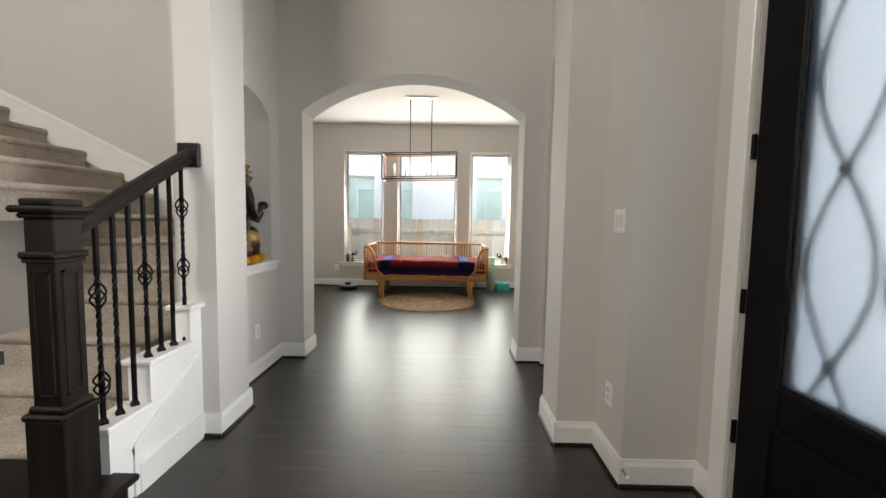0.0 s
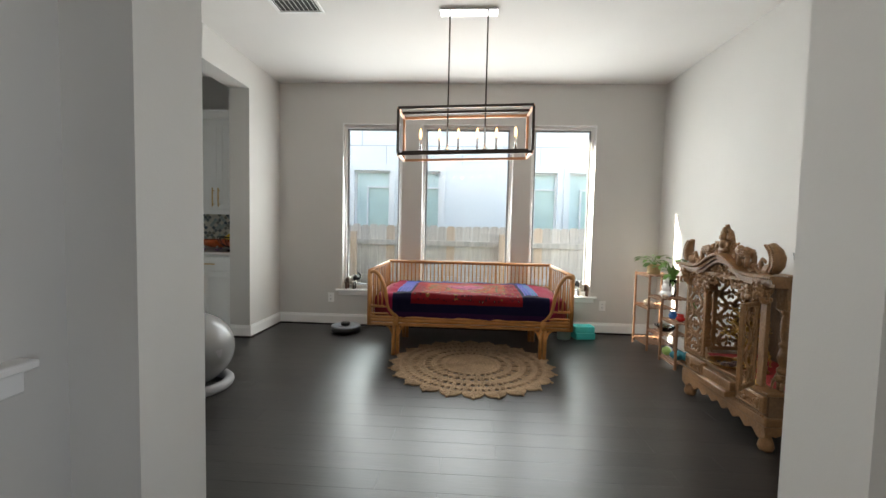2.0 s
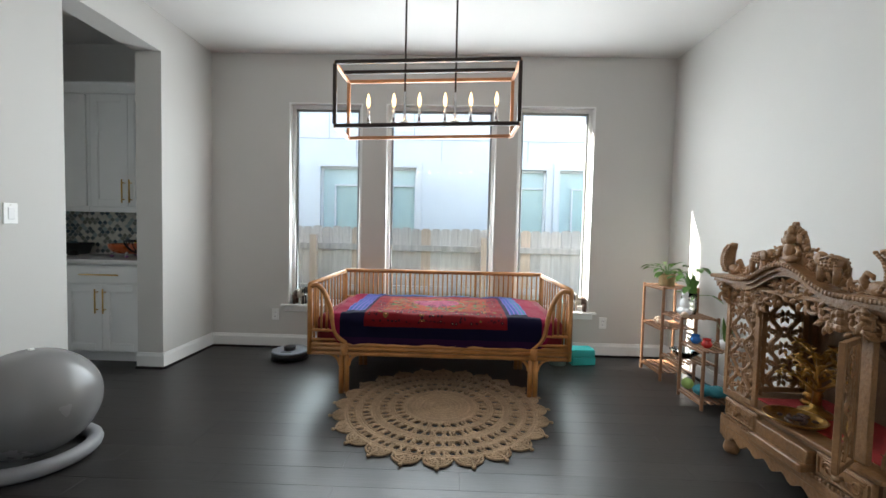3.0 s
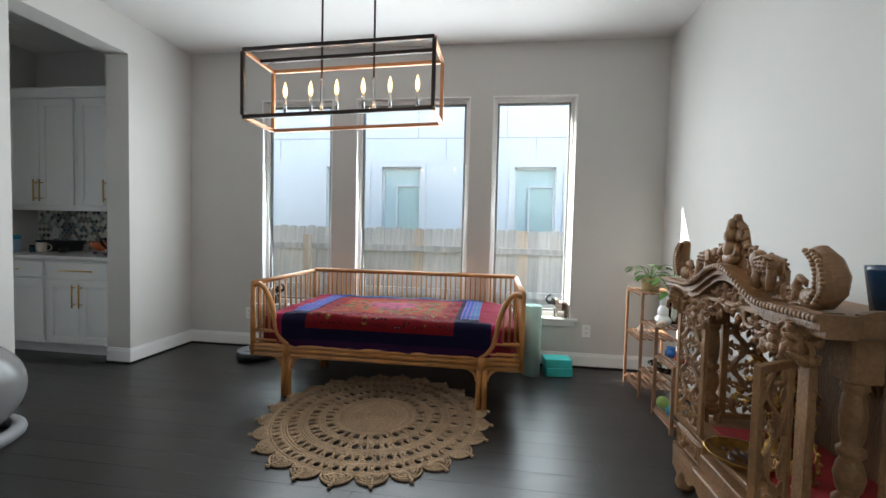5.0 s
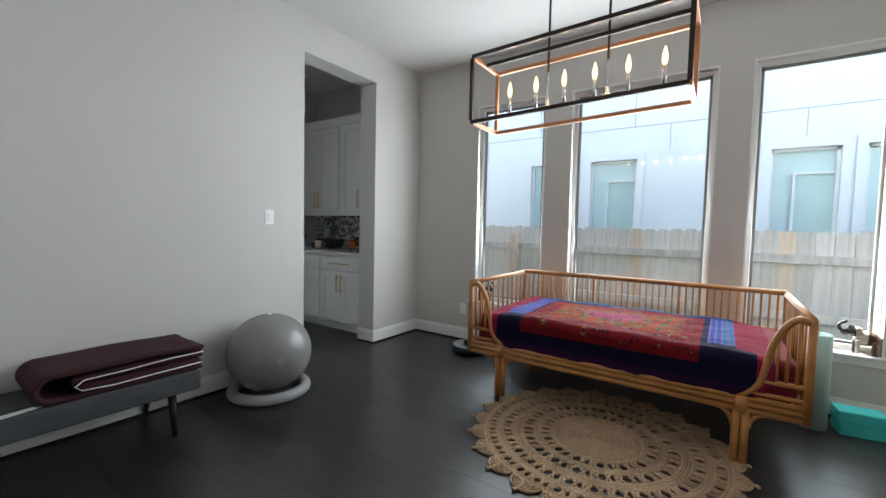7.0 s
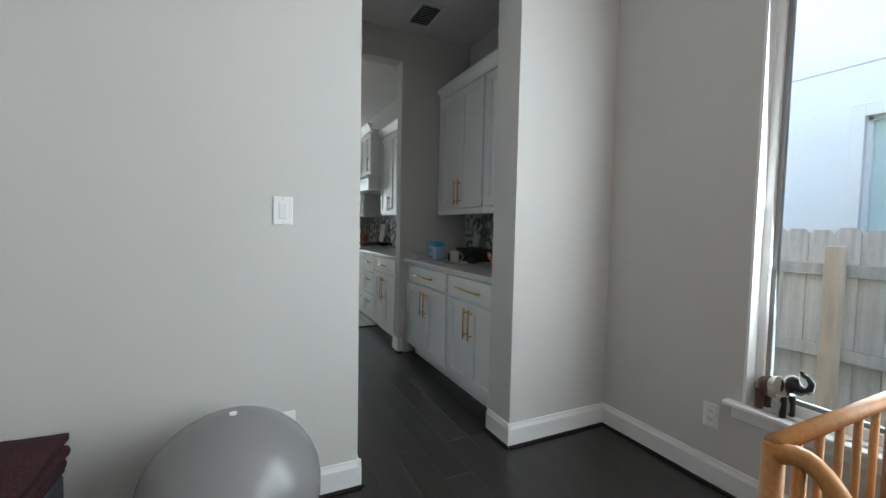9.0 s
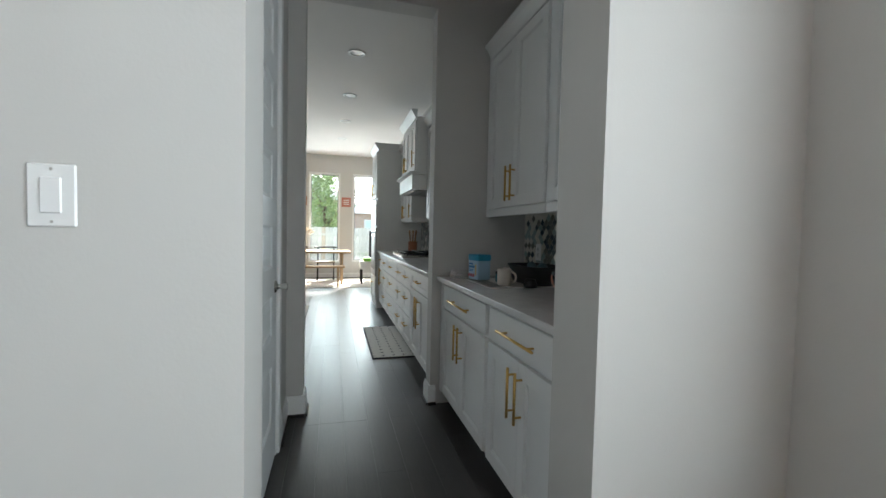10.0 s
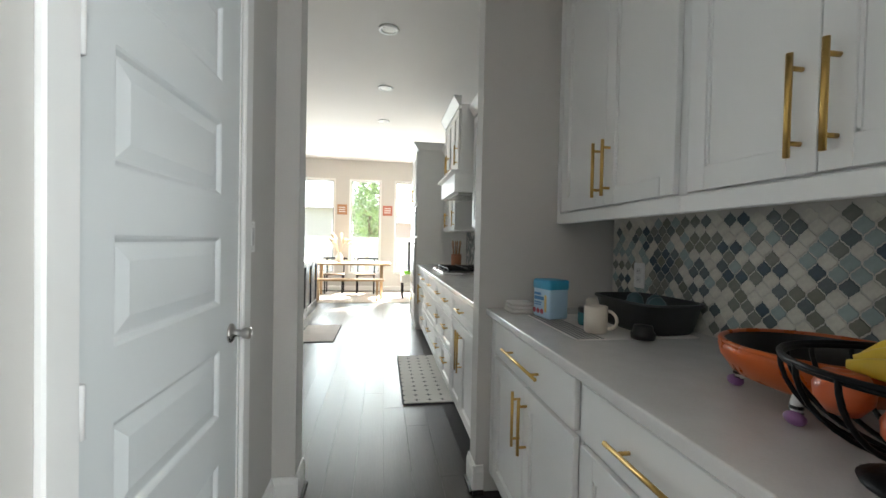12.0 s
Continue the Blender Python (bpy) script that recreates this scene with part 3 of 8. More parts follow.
# ---- entry door ----
door = thing("door_1", "black iron entry door with frosted glass and scrollwork, closed", "door")
tagged(door, kind="structure")
M_IRONDOOR = material("black_painted_iron", (0.0035, 0.0035, 0.004), 0.5, vary=0.2, scale=4, bump=0.05)
GX0, GX1, GZ0, GZ1 = DY0 + 0.20, DY1 - 0.20, 0.68, 2.26
bm = boxed(1.105, 1.16, DY0 + 0.004, GX0, 0.01, DH - 0.01, 0.004)
box(bm, 1.105, 1.16, GX1, DY1 - 0.004, 0.01, DH - 0.01, 0.004)
box(bm, 1.105, 1.16, GX0, GX1, 0.01, GZ0, 0.004)
box(bm, 1.105, 1.16, GX0, GX1, GZ1, DH - 0.01, 0.004)
part("leaf", bm, M_IRONDOOR, door)
bm = bmesh.new()
for a, b, c, d in ((GX0 - 0.03, GX0, GZ0 - 0.03, GZ1 + 0.03), (GX1, GX1 + 0.03, GZ0 - 0.03, GZ1 + 0.03), (GX0, GX1, GZ0 - 0.03, GZ0), (GX0, GX1, GZ1, GZ1 + 0.03)):
    box(bm, 1.092, 1.107, a, b, c, d, 0.005)
for a, b, c, d in ((DY0 + 0.16, DY1 - 0.16, 0.18, 0.20), (DY0 + 0.16, DY1 - 0.16, 0.50, 0.52), (DY0 + 0.16, DY0 + 0.18, 0.2, 0.5), (DY1 - 0.18, DY1 - 0.16, 0.2, 0.5)):
    box(bm, 1.095, 1.107, a, b, c, d, 0.004)
part("moulding", bm, M_IRONDOOR, door)
M_IRONDOOR.node_tree.nodes["Principled BSDF"].inputs["Specular IOR Level"].default_value = 0.12
M_FROST = bpy.data.materials.new("frosted_glass")
M_FROST.use_nodes = True
nt = M_FROST.node_tree
b = nt.nodes["Principled BSDF"]
b.inputs["Base Color"].default_value = (0.86, 0.92, 0.97, 1)
b.inputs["Transmission Weight"].default_value = 1.0
b.inputs["Roughness"].default_value = 0.55
b.inputs["IOR"].default_value = 1.25
wav = nt.nodes.new("ShaderNodeTexNoise")
wav.inputs["Scale"].default_value = 38
wav.inputs["Detail"].default_value = 5
bp = nt.nodes.new("ShaderNodeBump")
bp.inputs["Strength"].default_value = 0.9
nt.links.new(wav.outputs["Fac"], bp.inputs["Height"])
nt.links.new(bp.outputs[0], b.inputs["Normal"])
p = part("glass", boxed(1.112, 1.120, GX0, GX1, GZ0, GZ1), M_FROST, door, "frosted rain glass")
p.visible_shadow = False
bm = bmesh.new()
w, c = (GX1 - GX0), (GX0 + GX1) / 2
for ph in (0, 1):
    for off in (-0.25, 0.25):
        s = 1 if ph else -1
        pts = [(1.152, c + off * w + s * 0.115 * math.sin(math.pi * (z - 0.795) / 0.65), z) for z in [GZ0 + i * (GZ1 - GZ0) / 60 for i in range(61)]]
        tube(bm, pts, 0.008, 6)
for z in (0.795, 1.445, 2.095):
    for off in (-0.25, 0.25):
        ball(bm, (1.152, c + off * w, z), 0.022, 8, 6)
part("scrollwork", bm, M_IRONDOOR, door, "interlaced black iron scrollwork behind the glass")
for z in (0.40, 0.95, 1.57, 2.2):
    part("hinge", tube(bmesh.new(), [(1.098, DY1 + 0.002, z - 0.05), (1.098, DY1 + 0.002, z + 0.05)], 0.010, 10), M_IRON, door)
bm = boxed(1.066, 1.09, DY1 + 0.005, DY1 + 0.10, 0, DH + 0.1, 0.004)
box(bm, 1.066, 1.09, DY0 - 0.10, DY0 - 0.005, 0, DH + 0.1, 0.004)
box(bm, 1.066, 1.09, DY0 - 0.10, DY1 + 0.10, DH + 0.101, DH + 0.19, 0.004)
setting("trim_entry_casing", bm, M_TRIM, "white painted casing round the entry door")
setting("driveway", boxed(1.4, 22, -8, 8, -0.5, -0.12), material("pale_concrete", (0.55, 0.53, 0.50), 0.9, vary=0.1, scale=2), "pale concrete walk and drive outside the entry")

# door stop on the baseboard
stop = thing("door_stop", "small spring door stop on the baseboard", "door stop", at=(0.735, 2.14, 0.09))
part("spring", tube(bmesh.new(), [(0, -0.008, 0), (0.0, -0.06, 0)], 0.006, 8), M_NICKEL, stop)
part("tip", ball(bmesh.new(), (0, -0.066, 0), 0.010, 8, 6), M_PLATE, stop, "white rubber tip")


# ---- the niche: seated statue and marigold garland ----
M_STATUE = bpy.data.materials.new("antiqued_bronze")
M_STATUE.use_nodes = True
nt = M_STATUE.node_tree
n, l = nt.nodes, nt.links
b = n["Principled BSDF"]
b.inputs["Metallic"].default_value = 0.65
b.inputs["Roughness"].default_value = 0.42
tc = n.new("ShaderNodeTexCoord")
no = n.new("ShaderNodeTexNoise")
no.inputs["Scale"].default_value = 14
no.inputs["Detail"].default_value = 6
sz = n.new("ShaderNodeSeparateXYZ")
l.new(tc.outputs["Object"], sz.inputs[0])
hz = n.new("ShaderNodeMath")
hz.operation = 'MULTIPLY_ADD'
hz.inputs[1].default_value = 0.17
l.new(no.outputs["Fac"], hz.inputs[0]), l.new(sz.outputs[2], hz.inputs[2])
l.new(tc.outputs["Object"], no.inputs["Vector"])
cr = n.new("ShaderNodeValToRGB")
BLACKISH, GILT, RUSSET = (0.008, 0.007, 0.007, 1), (0.36, 0.24, 0.10, 1), (0.075, 0.028, 0.020, 1)
cr.color_ramp.elements[0].position, cr.color_ramp.elements[0].color = 0.10, BLACKISH
cr.color_ramp.elements[1].position, cr.color_ramp.elements[1].color = 0.90, GILT
for pos, col in ((0.14, RUSSET), (0.21, RUSSET), (0.25, GILT), (0.31, GILT), (0.335, BLACKISH), (0.42, RUSSET), (0.46, BLACKISH), (0.66, BLACKISH), (0.70, RUSSET), (0.745, GILT), (0.79, RUSSET), (0.84, GILT)):
    cr.color_ramp.elements.new(pos).color = col
l.new(hz.outputs[0], cr.inputs[0])
l.new(cr.outputs[0], b.inputs["Base Color"])
vo = n.new("ShaderNodeTexVoronoi")
vo.inputs["Scale"].default_value = 55
l.new(tc.outputs["Object"], vo.inputs["Vector"])
bp = n.new("ShaderNodeBump")
bp.inputs["Strength"].default_value = 0.5
bp.inputs["Distance"].default_value = 0.006
l.new(vo.outputs["Distance"], bp.inputs["Height"])
l.new(bp.outputs[0], b.inputs["Normal"])


def sculpted(name, bm, mat, voxel=0.006, smooth=3):
    """Joined lumps melted into one carved body."""
    ob = part(name, bm, mat, None, "", True)
    r = ob.modifiers.new("melt", 'REMESH')
    r.mode, r.voxel_size, r.use_smooth_shade = 'VOXEL', voxel, True
    s = ob.modifiers.new("soften", 'SMOOTH')
    s.factor, s.iterations = 0.5, smooth
    return ob


bm = bmesh.new()
lathe(bm, [(0.30, 0), (0.31, 0.012), (0.30, 0.03), (0.27, 0.045)], (0, 0, 0), 28, (0.42, 1.0))
ball(bm, (0.02, -0.02, 0.10), (0.10, 0.20, 0.075))
ball(bm, (0.05, 0.15, 0.17), (0.085, 0.08, 0.12))
ball(bm, (0.06, 0.17, 0.09), (0.06, 0.055, 0.09))
ball(bm, (0.06, -0.14, 0.17), (0.085, 0.11, 0.09))
ball(bm, (0.05, -0.10, 0.08), (0.05, 0.07, 0.08))
ball(bm, (0.08, 0.03, 0.08), (0.03, 0.05, 0.09))
ball(bm, (0.00, 0.0, 0.30), (0.115, 0.155, 0.145))
ball(bm, (-0.01, 0.0, 0.43), (0.10, 0.145, 0.09))
ball(bm, (0.02, 0.0, 0.55), (0.105, 0.12, 0.115))
for s in (-1, 1):
    ball(bm, (0.0, 0.145 * s, 0.56), (0.028, 0.085, 0.105))
    tube(bm, [(0, 0.12 * s, 0.44), (0.02, 0.20 * s, 0.36), (0.07, 0.235 * s, 0.33), (0.09, 0.25 * s, 0.40)], 0.033, 10)
    tube(bm, [(-0.04, 0.12 * s, 0.46), (-0.05, 0.22 * s, 0.47), (-0.03, 0.25 * s, 0.55)], 0.028, 10)
    tube(bm, [(0.08, 0.05 * s, 0.50), (0.125, 0.065 * s, 0.46), (0.14, 0.08 * s, 0.42)], 0.012, 8)
tube(bm, [(0.10, 0.0, 0.56), (0.13, 0.0, 0.48), (0.135, 0.02, 0.40), (0.13, 0.08, 0.355), (0.125, 0.15, 0.39), (0.12, 0.22, 0.44)], 0.034, 12, taper=(1.3, 1.15, 1, 0.85, 0.7, 0.6))
ball(bm, (0.11, 0.255, 0.445), (0.04, 0.05, 0.035))
for i, (r, z) in enumerate(((0.142, 0.630), (0.138, 0.672), (0.122, 0.714), (0.096, 0.752), (0.06, 0.786))):
    lathe(bm, [(0.0, -0.02), (r, -0.018), (r * 1.05, 0.0), (r * 0.9, 0.022), (0.0, 0.025)], (0.005, 0, z), 18, (0.8, 1.0))
    for k in range(14):
        a = 2 * math.pi * k / 14
        ball(bm, (0.005 + 0.84 * r * math.cos(a), 1.05 * r * math.sin(a), z + 0.014), (0.015, 0.015, 0.010), 6, 4)
ball(bm, (0.0, 0, 0.825), (0.012, 0.012, 0.03))
for k in range(9):
    ball(bm, (0.10 - 0.01 * abs(k - 4), -0.08 + 0.02 * k, 0.37 - 0.012 * (4 - abs(k - 4))), 0.012, 6, 4)
statue = sculpted("statue", bm, M_STATUE, 0.0065, 2)
statue.matrix_basis = pose(-1.70, 3.25, NZ0 + 0.022, 0, 0, 0)
tagged(statue, "dark bronze seated elephant-headed statue with gilded highlights in the niche", "statue")


def pompom_mesh(mat):
    bm = bmesh.new()
    bmesh.ops.create_icosphere(bm, subdivisions=3, radius=1)
    for v in bm.verts:
        v.co *= 0.9 + 0.16 * noise.noise(v.co * 4.0) + 0.05 * noise.noise(v.co * 11)
    return mesh_of("marigold", bm, mat, True)


M_MARI = [material("marigold_yellow", (0.75, 0.42, 0.015), 0.9, vary=0.15, scale=40, bump=0.8, bump_scale=250), material("marigold_orange", (0.72, 0.20, 0.008), 0.9, vary=0.15, scale=40, bump=0.8, bump_scale=250)]
garland = thing("marigold_garland", "garland of yellow and orange marigold pompoms round the statue", "garland", at=(-1.69, 3.25, NZ0 + 0.022))
meshes = [pompom_mesh(m) for m in M_MARI]
rng = random.Random(3)
for i in range(19):
    a = -2.0 + 4.0 * i / 18
    r = 0.033 + rng.uniform(-0.002, 0.003)
    ob = new("marigold", meshes[i % 2])
    ob.parent = garland
    ob.matrix_basis = Matrix.LocRotScale((0.128 * math.cos(a) - 0.008, 0.345 * math.sin(a), r * 0.95), Euler((rng.random() * 6, rng.random() * 6, 0)), (r, r, r))

# ---- dining room: rattan daybed ----
bed = thing("daybed", "honey rattan daybed with spindled back and curved arms", "daybed")
BX0, BX1, BY0, BY1, BZR, BZT = -1.41, 0.515, 6.60, 7.60, 0.335, 0.812
R = 0.017


def bar(name, pts, r=R, parent=bed, seg=10, label=""):
    return part(name, tube(bmesh.new(), pts, r, seg), M_RATTAN, parent, label, True)


for y in (BY0, BY1):
    for z in (0.30, BZR, 0.366) if y == BY0 else (BZR,):
        bar("side_rail", [(BX0, y, z), (BX1, y, z)], 0.016)
for x in (BX0, BX1):
    bar("end_rail", [(x, BY0, BZR), (x, BY1, BZR)], 0.02)
    bar("end_rail", [(x, BY0, 0.30), (x, BY1, 0.30)], 0.016)
    bar("corner_post", [(x, BY0, 0.29), (x, BY0, BZT)], 0.019)
    bar("corner_post", [(x, BY1, 0.29), (x, BY1, BZT + 0.01)], 0.019)
    bar("top_rail", [(x, BY0, BZT), (x, BY1, BZT)], 0.018)
    bar("end_mid_rail", [(x, BY0, 0.47), (x, BY1, 0.47)], 0.012)
    k = 11
    for i in range(1, k):
        y = BY0 + (BY1 - BY0) * i / k
        bar("spindle", [(x, y, BZR), (x, y, BZT)], 0.0085, seg=6)
bar("top_rail", [(BX0, BY1, BZT + 0.01), (BX1, BY1, BZT + 0.01)], 0.019)
bar("back_mid_rail", [(BX0, BY1, 0.56), (BX1, BY1, 0.56)], 0.012)
k = 42
for i in range(1, k):
    x = BX0 + (BX1 - BX0) * i / k
    bar("spindle", [(x, BY1, BZR), (x, BY1, BZT)], 0.013 if i in (14, 28) else 0.0075, seg=6)
for s, x in ((1, BX0), (-1, BX1)):
    pts = [(x, BY0, BZT - 0.02), (x + s * 0.05, BY0, BZT - 0.005), (x + s * 0.10, BY0, BZT - 0.05), (x + s * 0.145, BY0, BZT - 0.15), (x + s * 0.165, BY0, BZT - 0.25),
           (x + s * 0.185, BY0, 0.47), (x + s * 0.225, BY0, 0.41), (x + s * 0.275, BY0, 0.375)]
    fine = []
    for i in range(len(pts) - 1):
        p0, p1, p2, p3 = (Vector(pts[max(i - 1, 0)]), Vector(pts[i]), Vector(pts[i + 1]), Vector(pts[min(i + 2, len(pts) - 1)]))
        for q in range(4):
            u = q / 4
            fine.append(0.5 * ((2 * p1) + (p2 - p0) * u + (2 * p0 - 5 * p1 + 4 * p2 - p3) * u * u + (3 * p1 - p0 - 3 * p2 + p3) * u ** 3))
    fine.append(Vector(pts[-1]))
    bar("arm_bow", fine, 0.018)
    for i, (dx, top) in enumerate(((0.045, BZT - 0.02), (0.085, BZT - 0.05), (0.125, BZT - 0.12), (0.0, 0))):
        if top:
            bar("arm_spindle", [(x + s * dx, BY0, 0.47), (x + s * dx, BY0, top)], 0.0085, seg=6)
    bar("arm_rail", [(x, BY0, 0.47), (x + s * 0.19, BY0, 0.47)], 0.013)
    bar("arm_lower_rail", [(x, BY0, 0.40), (x + s * 0.22, BY0, 0.40)], 0.011)
    lx = x + s * 0.26
    for y in (BY0, 7.25):
        leg = part("leg", tube(tube(bmesh.new(), [(lx - 0.02, y, 0), (lx - 0.02, y, 0.30)], 0.019, 10), [(lx + 0.02, y, 0), (lx + 0.02, y, 0.30)], 0.019, 10), M_RATTAN, bed, "", True)
        part("binding", tube(bmesh.new(), [(lx, y, 0.29), (lx, y, 0.375)], 0.030, 10), M_RATTAN, leg, "", True)
        if y == BY0:
            for d in (-1, 1):
                pts = [(lx + d * (0.035 + 0.085 * (1 - math.cos(a))), y, 0.21 + 0.085 * math.sin(a)) for a in [math.pi / 2 * i / 8 for i in range(9)]]
                part("brace", tube(bmesh.new(), pts, 0.012, 8), M_RATTAN, leg, "", True)
bm = bmesh.new()
for i in range(11):
    x = BX0 + 0.1 + (BX1 - BX0 - 0.2) * i / 10
    box(bm, x - 0.03, x + 0.03, BY0 + 0.02, BY1 - 0.02, 0.325, 0.343, 0.003)
part("slat_base", bm, M_RATTAN, bed)

mattress = part("mattress", boxed(BX0 + 0.03, BX1 - 0.03, BY0 + 0.045, BY1 - 0.03, 0.346, 0.575, 0.05, 4), material("deep_red_cotton", (0.17, 0.008, 0.016), 0.9, vary=0.12, scale=9, bump=0.3, bump_scale=160), None, "", True)
tagged(mattress, "mattress in a deep red cotton sheet on the daybed", "mattress")


# quilt: a sheet over the mattress with a banded border
def bed_quilt():
    x0, x1 = BX0 + 0.15, BX1 - 0.13
    yb, yf, zt = BY1 - 0.05, BY0 - 0.002, 0.588
    nx, ny = 120, 72
    drop = 0.24
    top = yb - yf
    bm = bmesh.new()
    grid = []
    for i in range(nx + 1):
        u = i / nx
        col = []
        for j in range(ny + 1):
            s = (top + drop) * j / ny
            x = x0 + (x1 - x0) * u
            if s < top - 0.04:
                y, z = yb - s, zt
            elif s < top + 0.04:
                a = (s - top + 0.04) / 0.08 * math.pi / 2
                y, z = yf + 0.045 - 0.045 * math.sin(a), zt - 0.045 + 0.045 * math.cos(a)
            else:
                y, z = yf + 0.002 * math.sin(u * 40), zt - 0.045 - (s - top - 0.04)
            wob = 0.009 * noise.noise((x * 5, s * 5, 0)) + 0.005 * noise.noise((x * 17, s * 14, 3))
            if s < top:
                z += 0.010 + wob * 1.3 + 0.012 * math.sin(math.pi * min(1, s / top))
                if u > 0.93:
                    z -= 0.02 * (u - 0.93) / 0.07
            else:
                y -= 0.008 + wob + 0.012 * (s - top) * math.sin(u * 55 + 2 * math.sin(u * 9))
            if s > top + 0.04:
                e = 1 - abs(2 * u - 1)
                cut = 0.10 * max(0, 1 - e / 0.09)
                z = max(z, 0.375 + cut) if z < 0.375 + cut else z
            col.append(bm.verts.new((x, y, z)))
        grid.append(col)
    uv = bm.loops.layers.uv.new("cloth")
    for i in range(nx):
        for j in range(ny):
            f = bm.faces.new((grid[i][j], grid[i][j + 1], grid[i + 1][j + 1], grid[i + 1][j]))
            f.smooth = True
            for lp, (a, b) in zip(f.loops, ((i, j), (i, j + 1), (i + 1, j + 1), (i + 1, j))):
                lp[uv].uv = (a / nx, b / ny)
    return bm


M_QUILT = bpy.data.materials.new("embroidered_quilt")
M_QUILT.use_nodes = True
nt = M_QUILT.node_tree
n, l = nt.nodes, nt.links
b = n["Principled BSDF"]
b.inputs["Roughness"].default_value = 0.85
b.inputs["Specular IOR Level"].default_value = 0.12
uvn = n.new("ShaderNodeUVMap")
uvn.uv_map = "cloth"
sep = n.new("ShaderNodeSeparateXYZ")
l.new(uvn.outputs[0], sep.inputs[0])


def node_math(op, a, c=None):
    m = n.new("ShaderNodeMath")
    m.operation = op
    for i, v in enumerate((a, c)):
        if v is not None:
            if isinstance(v, (int, float)):
                m.inputs[i].default_value = v
            else:
                l.new(v, m.inputs[i])
    return m.outputs[0]


def inside(val, lo, hi):
    return node_math('MULTIPLY', node_math('GREATER_THAN', val, lo), node_math('LESS_THAN', val, hi))


def over(below, color, mask):
    m = n.new("ShaderNodeMix")
    m.data_type = 'RGBA'
    l.new(mask, m.inputs["Factor"])
    if isinstance(below, tuple):
        m.inputs["A"].default_value = (*below, 1)
    else:
        l.new(below, m.inputs["A"])
    if isinstance(color, tuple):
        m.inputs["B"].default_value = (*color, 1)
    else:
        l.new(color, m.inputs["B"])
    return m.outputs["Result"]


U, V = sep.outputs[0], sep.outputs[1]
NAVY, RED, PURPLE, BLUE, ORANGE, PINK = (0.006, 0.005, 0.024), (0.15, 0.006, 0.010), (0.025, 0.006, 0.034), (0.022, 0.060, 0.20), (0.22, 0.030, 0.010), (0.19, 0.008, 0.030)
c = over(NAVY, PURPLE, node_math('GREATER_THAN', V, 0.93))
c = over(c, (0.24, 0.012, 0.05), node_math('ADD', node_math('LESS_THAN', U, 0.045), node_math('GREATER_THAN', U, 0.955)))
c = over(c, PINK, node_math('MULTIPLY', node_math('ADD', node_math('LESS_THAN', U, 0.06), node_math('GREATER_THAN', U, 0.90)), node_math('LESS_THAN', V, 0.74)))
for lo, hi in ((0.06, 0.14), (0.82, 0.90)):
    st = n.new("ShaderNodeMath")
    st.operation = 'SINE'
    l.new(node_math('MULTIPLY', U, 330.0), st.inputs[0])
    stripes = over(over(BLUE, (0.03, 0.12, 0.20), node_math('GREATER_THAN', U, 0.86)), (0.13, 0.085, 0.30), node_math('GREATER_THAN', st.outputs[0], 0.45))
    c = over(c, stripes, node_math('MULTIPLY', inside(U, lo, hi), inside(V, 0.03, 0.70)))
c = over(c, BLUE, node_math('MULTIPLY', inside(V, 0.0, 0.05), inside(U, 0.06, 0.9)))
c = over(c, RED, node_math('MULTIPLY', inside(U, 0.155, 0.80), inside(V, 0.10, 0.86)))
c = over(c, ORANGE, node_math('MULTIPLY', inside(U, 0.22, 0.735), inside(V, 0.20, 0.66)))
fl = n.new("ShaderNodeTexVoronoi")
fl.inputs["Scale"].default_value = 1.0
mp = n.new("ShaderNodeMapping")
mp.inputs["Scale"].default_value = (20, 12, 1)
l.new(uvn.outputs[0], mp.inputs["Vector"]), l.new(mp.outputs[0], fl.inputs["Vector"])
flower = over(c, (0.12, 0.08, 0.02), inside(fl.outputs["Distance"], 0.16, 0.26))
flower = over(flower, (0.46, 0.30, 0.10), node_math('LESS_THAN', fl.outputs["Distance"], 0.10))
c = over(c, flower, node_math('MULTIPLY', inside(U, 0.17, 0.785), inside(V, 0.60, 0.82)))
no = n.new("ShaderNodeTexNoise")
no.inputs["Scale"].default_value = 26
l.new(uvn.outputs[0], no.inputs["Vector"])
c = over(c, (0.05, 0.09, 0.03), node_math('MULTIPLY', node_math('MULTIPLY', inside(U, 0.24, 0.72), inside(V, 0.24, 0.62)), node_math('GREATER_THAN', no.outputs["Fac"], 0.56)))
md = n.new("ShaderNodeMapping")
md.inputs["Location"].default_value = (-0.47, -0.40, 0)
l.new(uvn.outputs[0], md.inputs["Vector"])
ms = n.new("ShaderNodeVectorMath")
ms.operation = 'MULTIPLY'
ms.inputs[1].default_value = (5.2, 5.0, 0)
l.new(md.outputs[0], ms.inputs[0])
ln = n.new("ShaderNodeVectorMath")
ln.operation = 'LENGTH'
l.new(ms.outputs[0], ln.inputs[0])
ck = n.new("ShaderNodeTexChecker")
ck.inputs["Scale"].default_value = 64
ck.inputs["Color1"].default_value, ck.inputs["Color2"].default_value = (0.10, 0.015, 0.06, 1), (0.36, 0.06, 0.10, 1)
l.new(uvn.outputs[0], ck.inputs["Vector"])
c = over(c, ck.outputs[0], node_math('LESS_THAN', ln.outputs["Value"], 0.62))
dots = n.new("ShaderNodeTexVoronoi")
dots.inputs["Scale"].default_value, dots.inputs["Randomness"].default_value = 1.0, 0.55
dm = n.new("ShaderNodeMapping")
dm.inputs["Scale"].default_value = (58, 32, 1)
l.new(uvn.outputs[0], dm.inputs["Vector"]), l.new(dm.outputs[0], dots.inputs["Vector"])
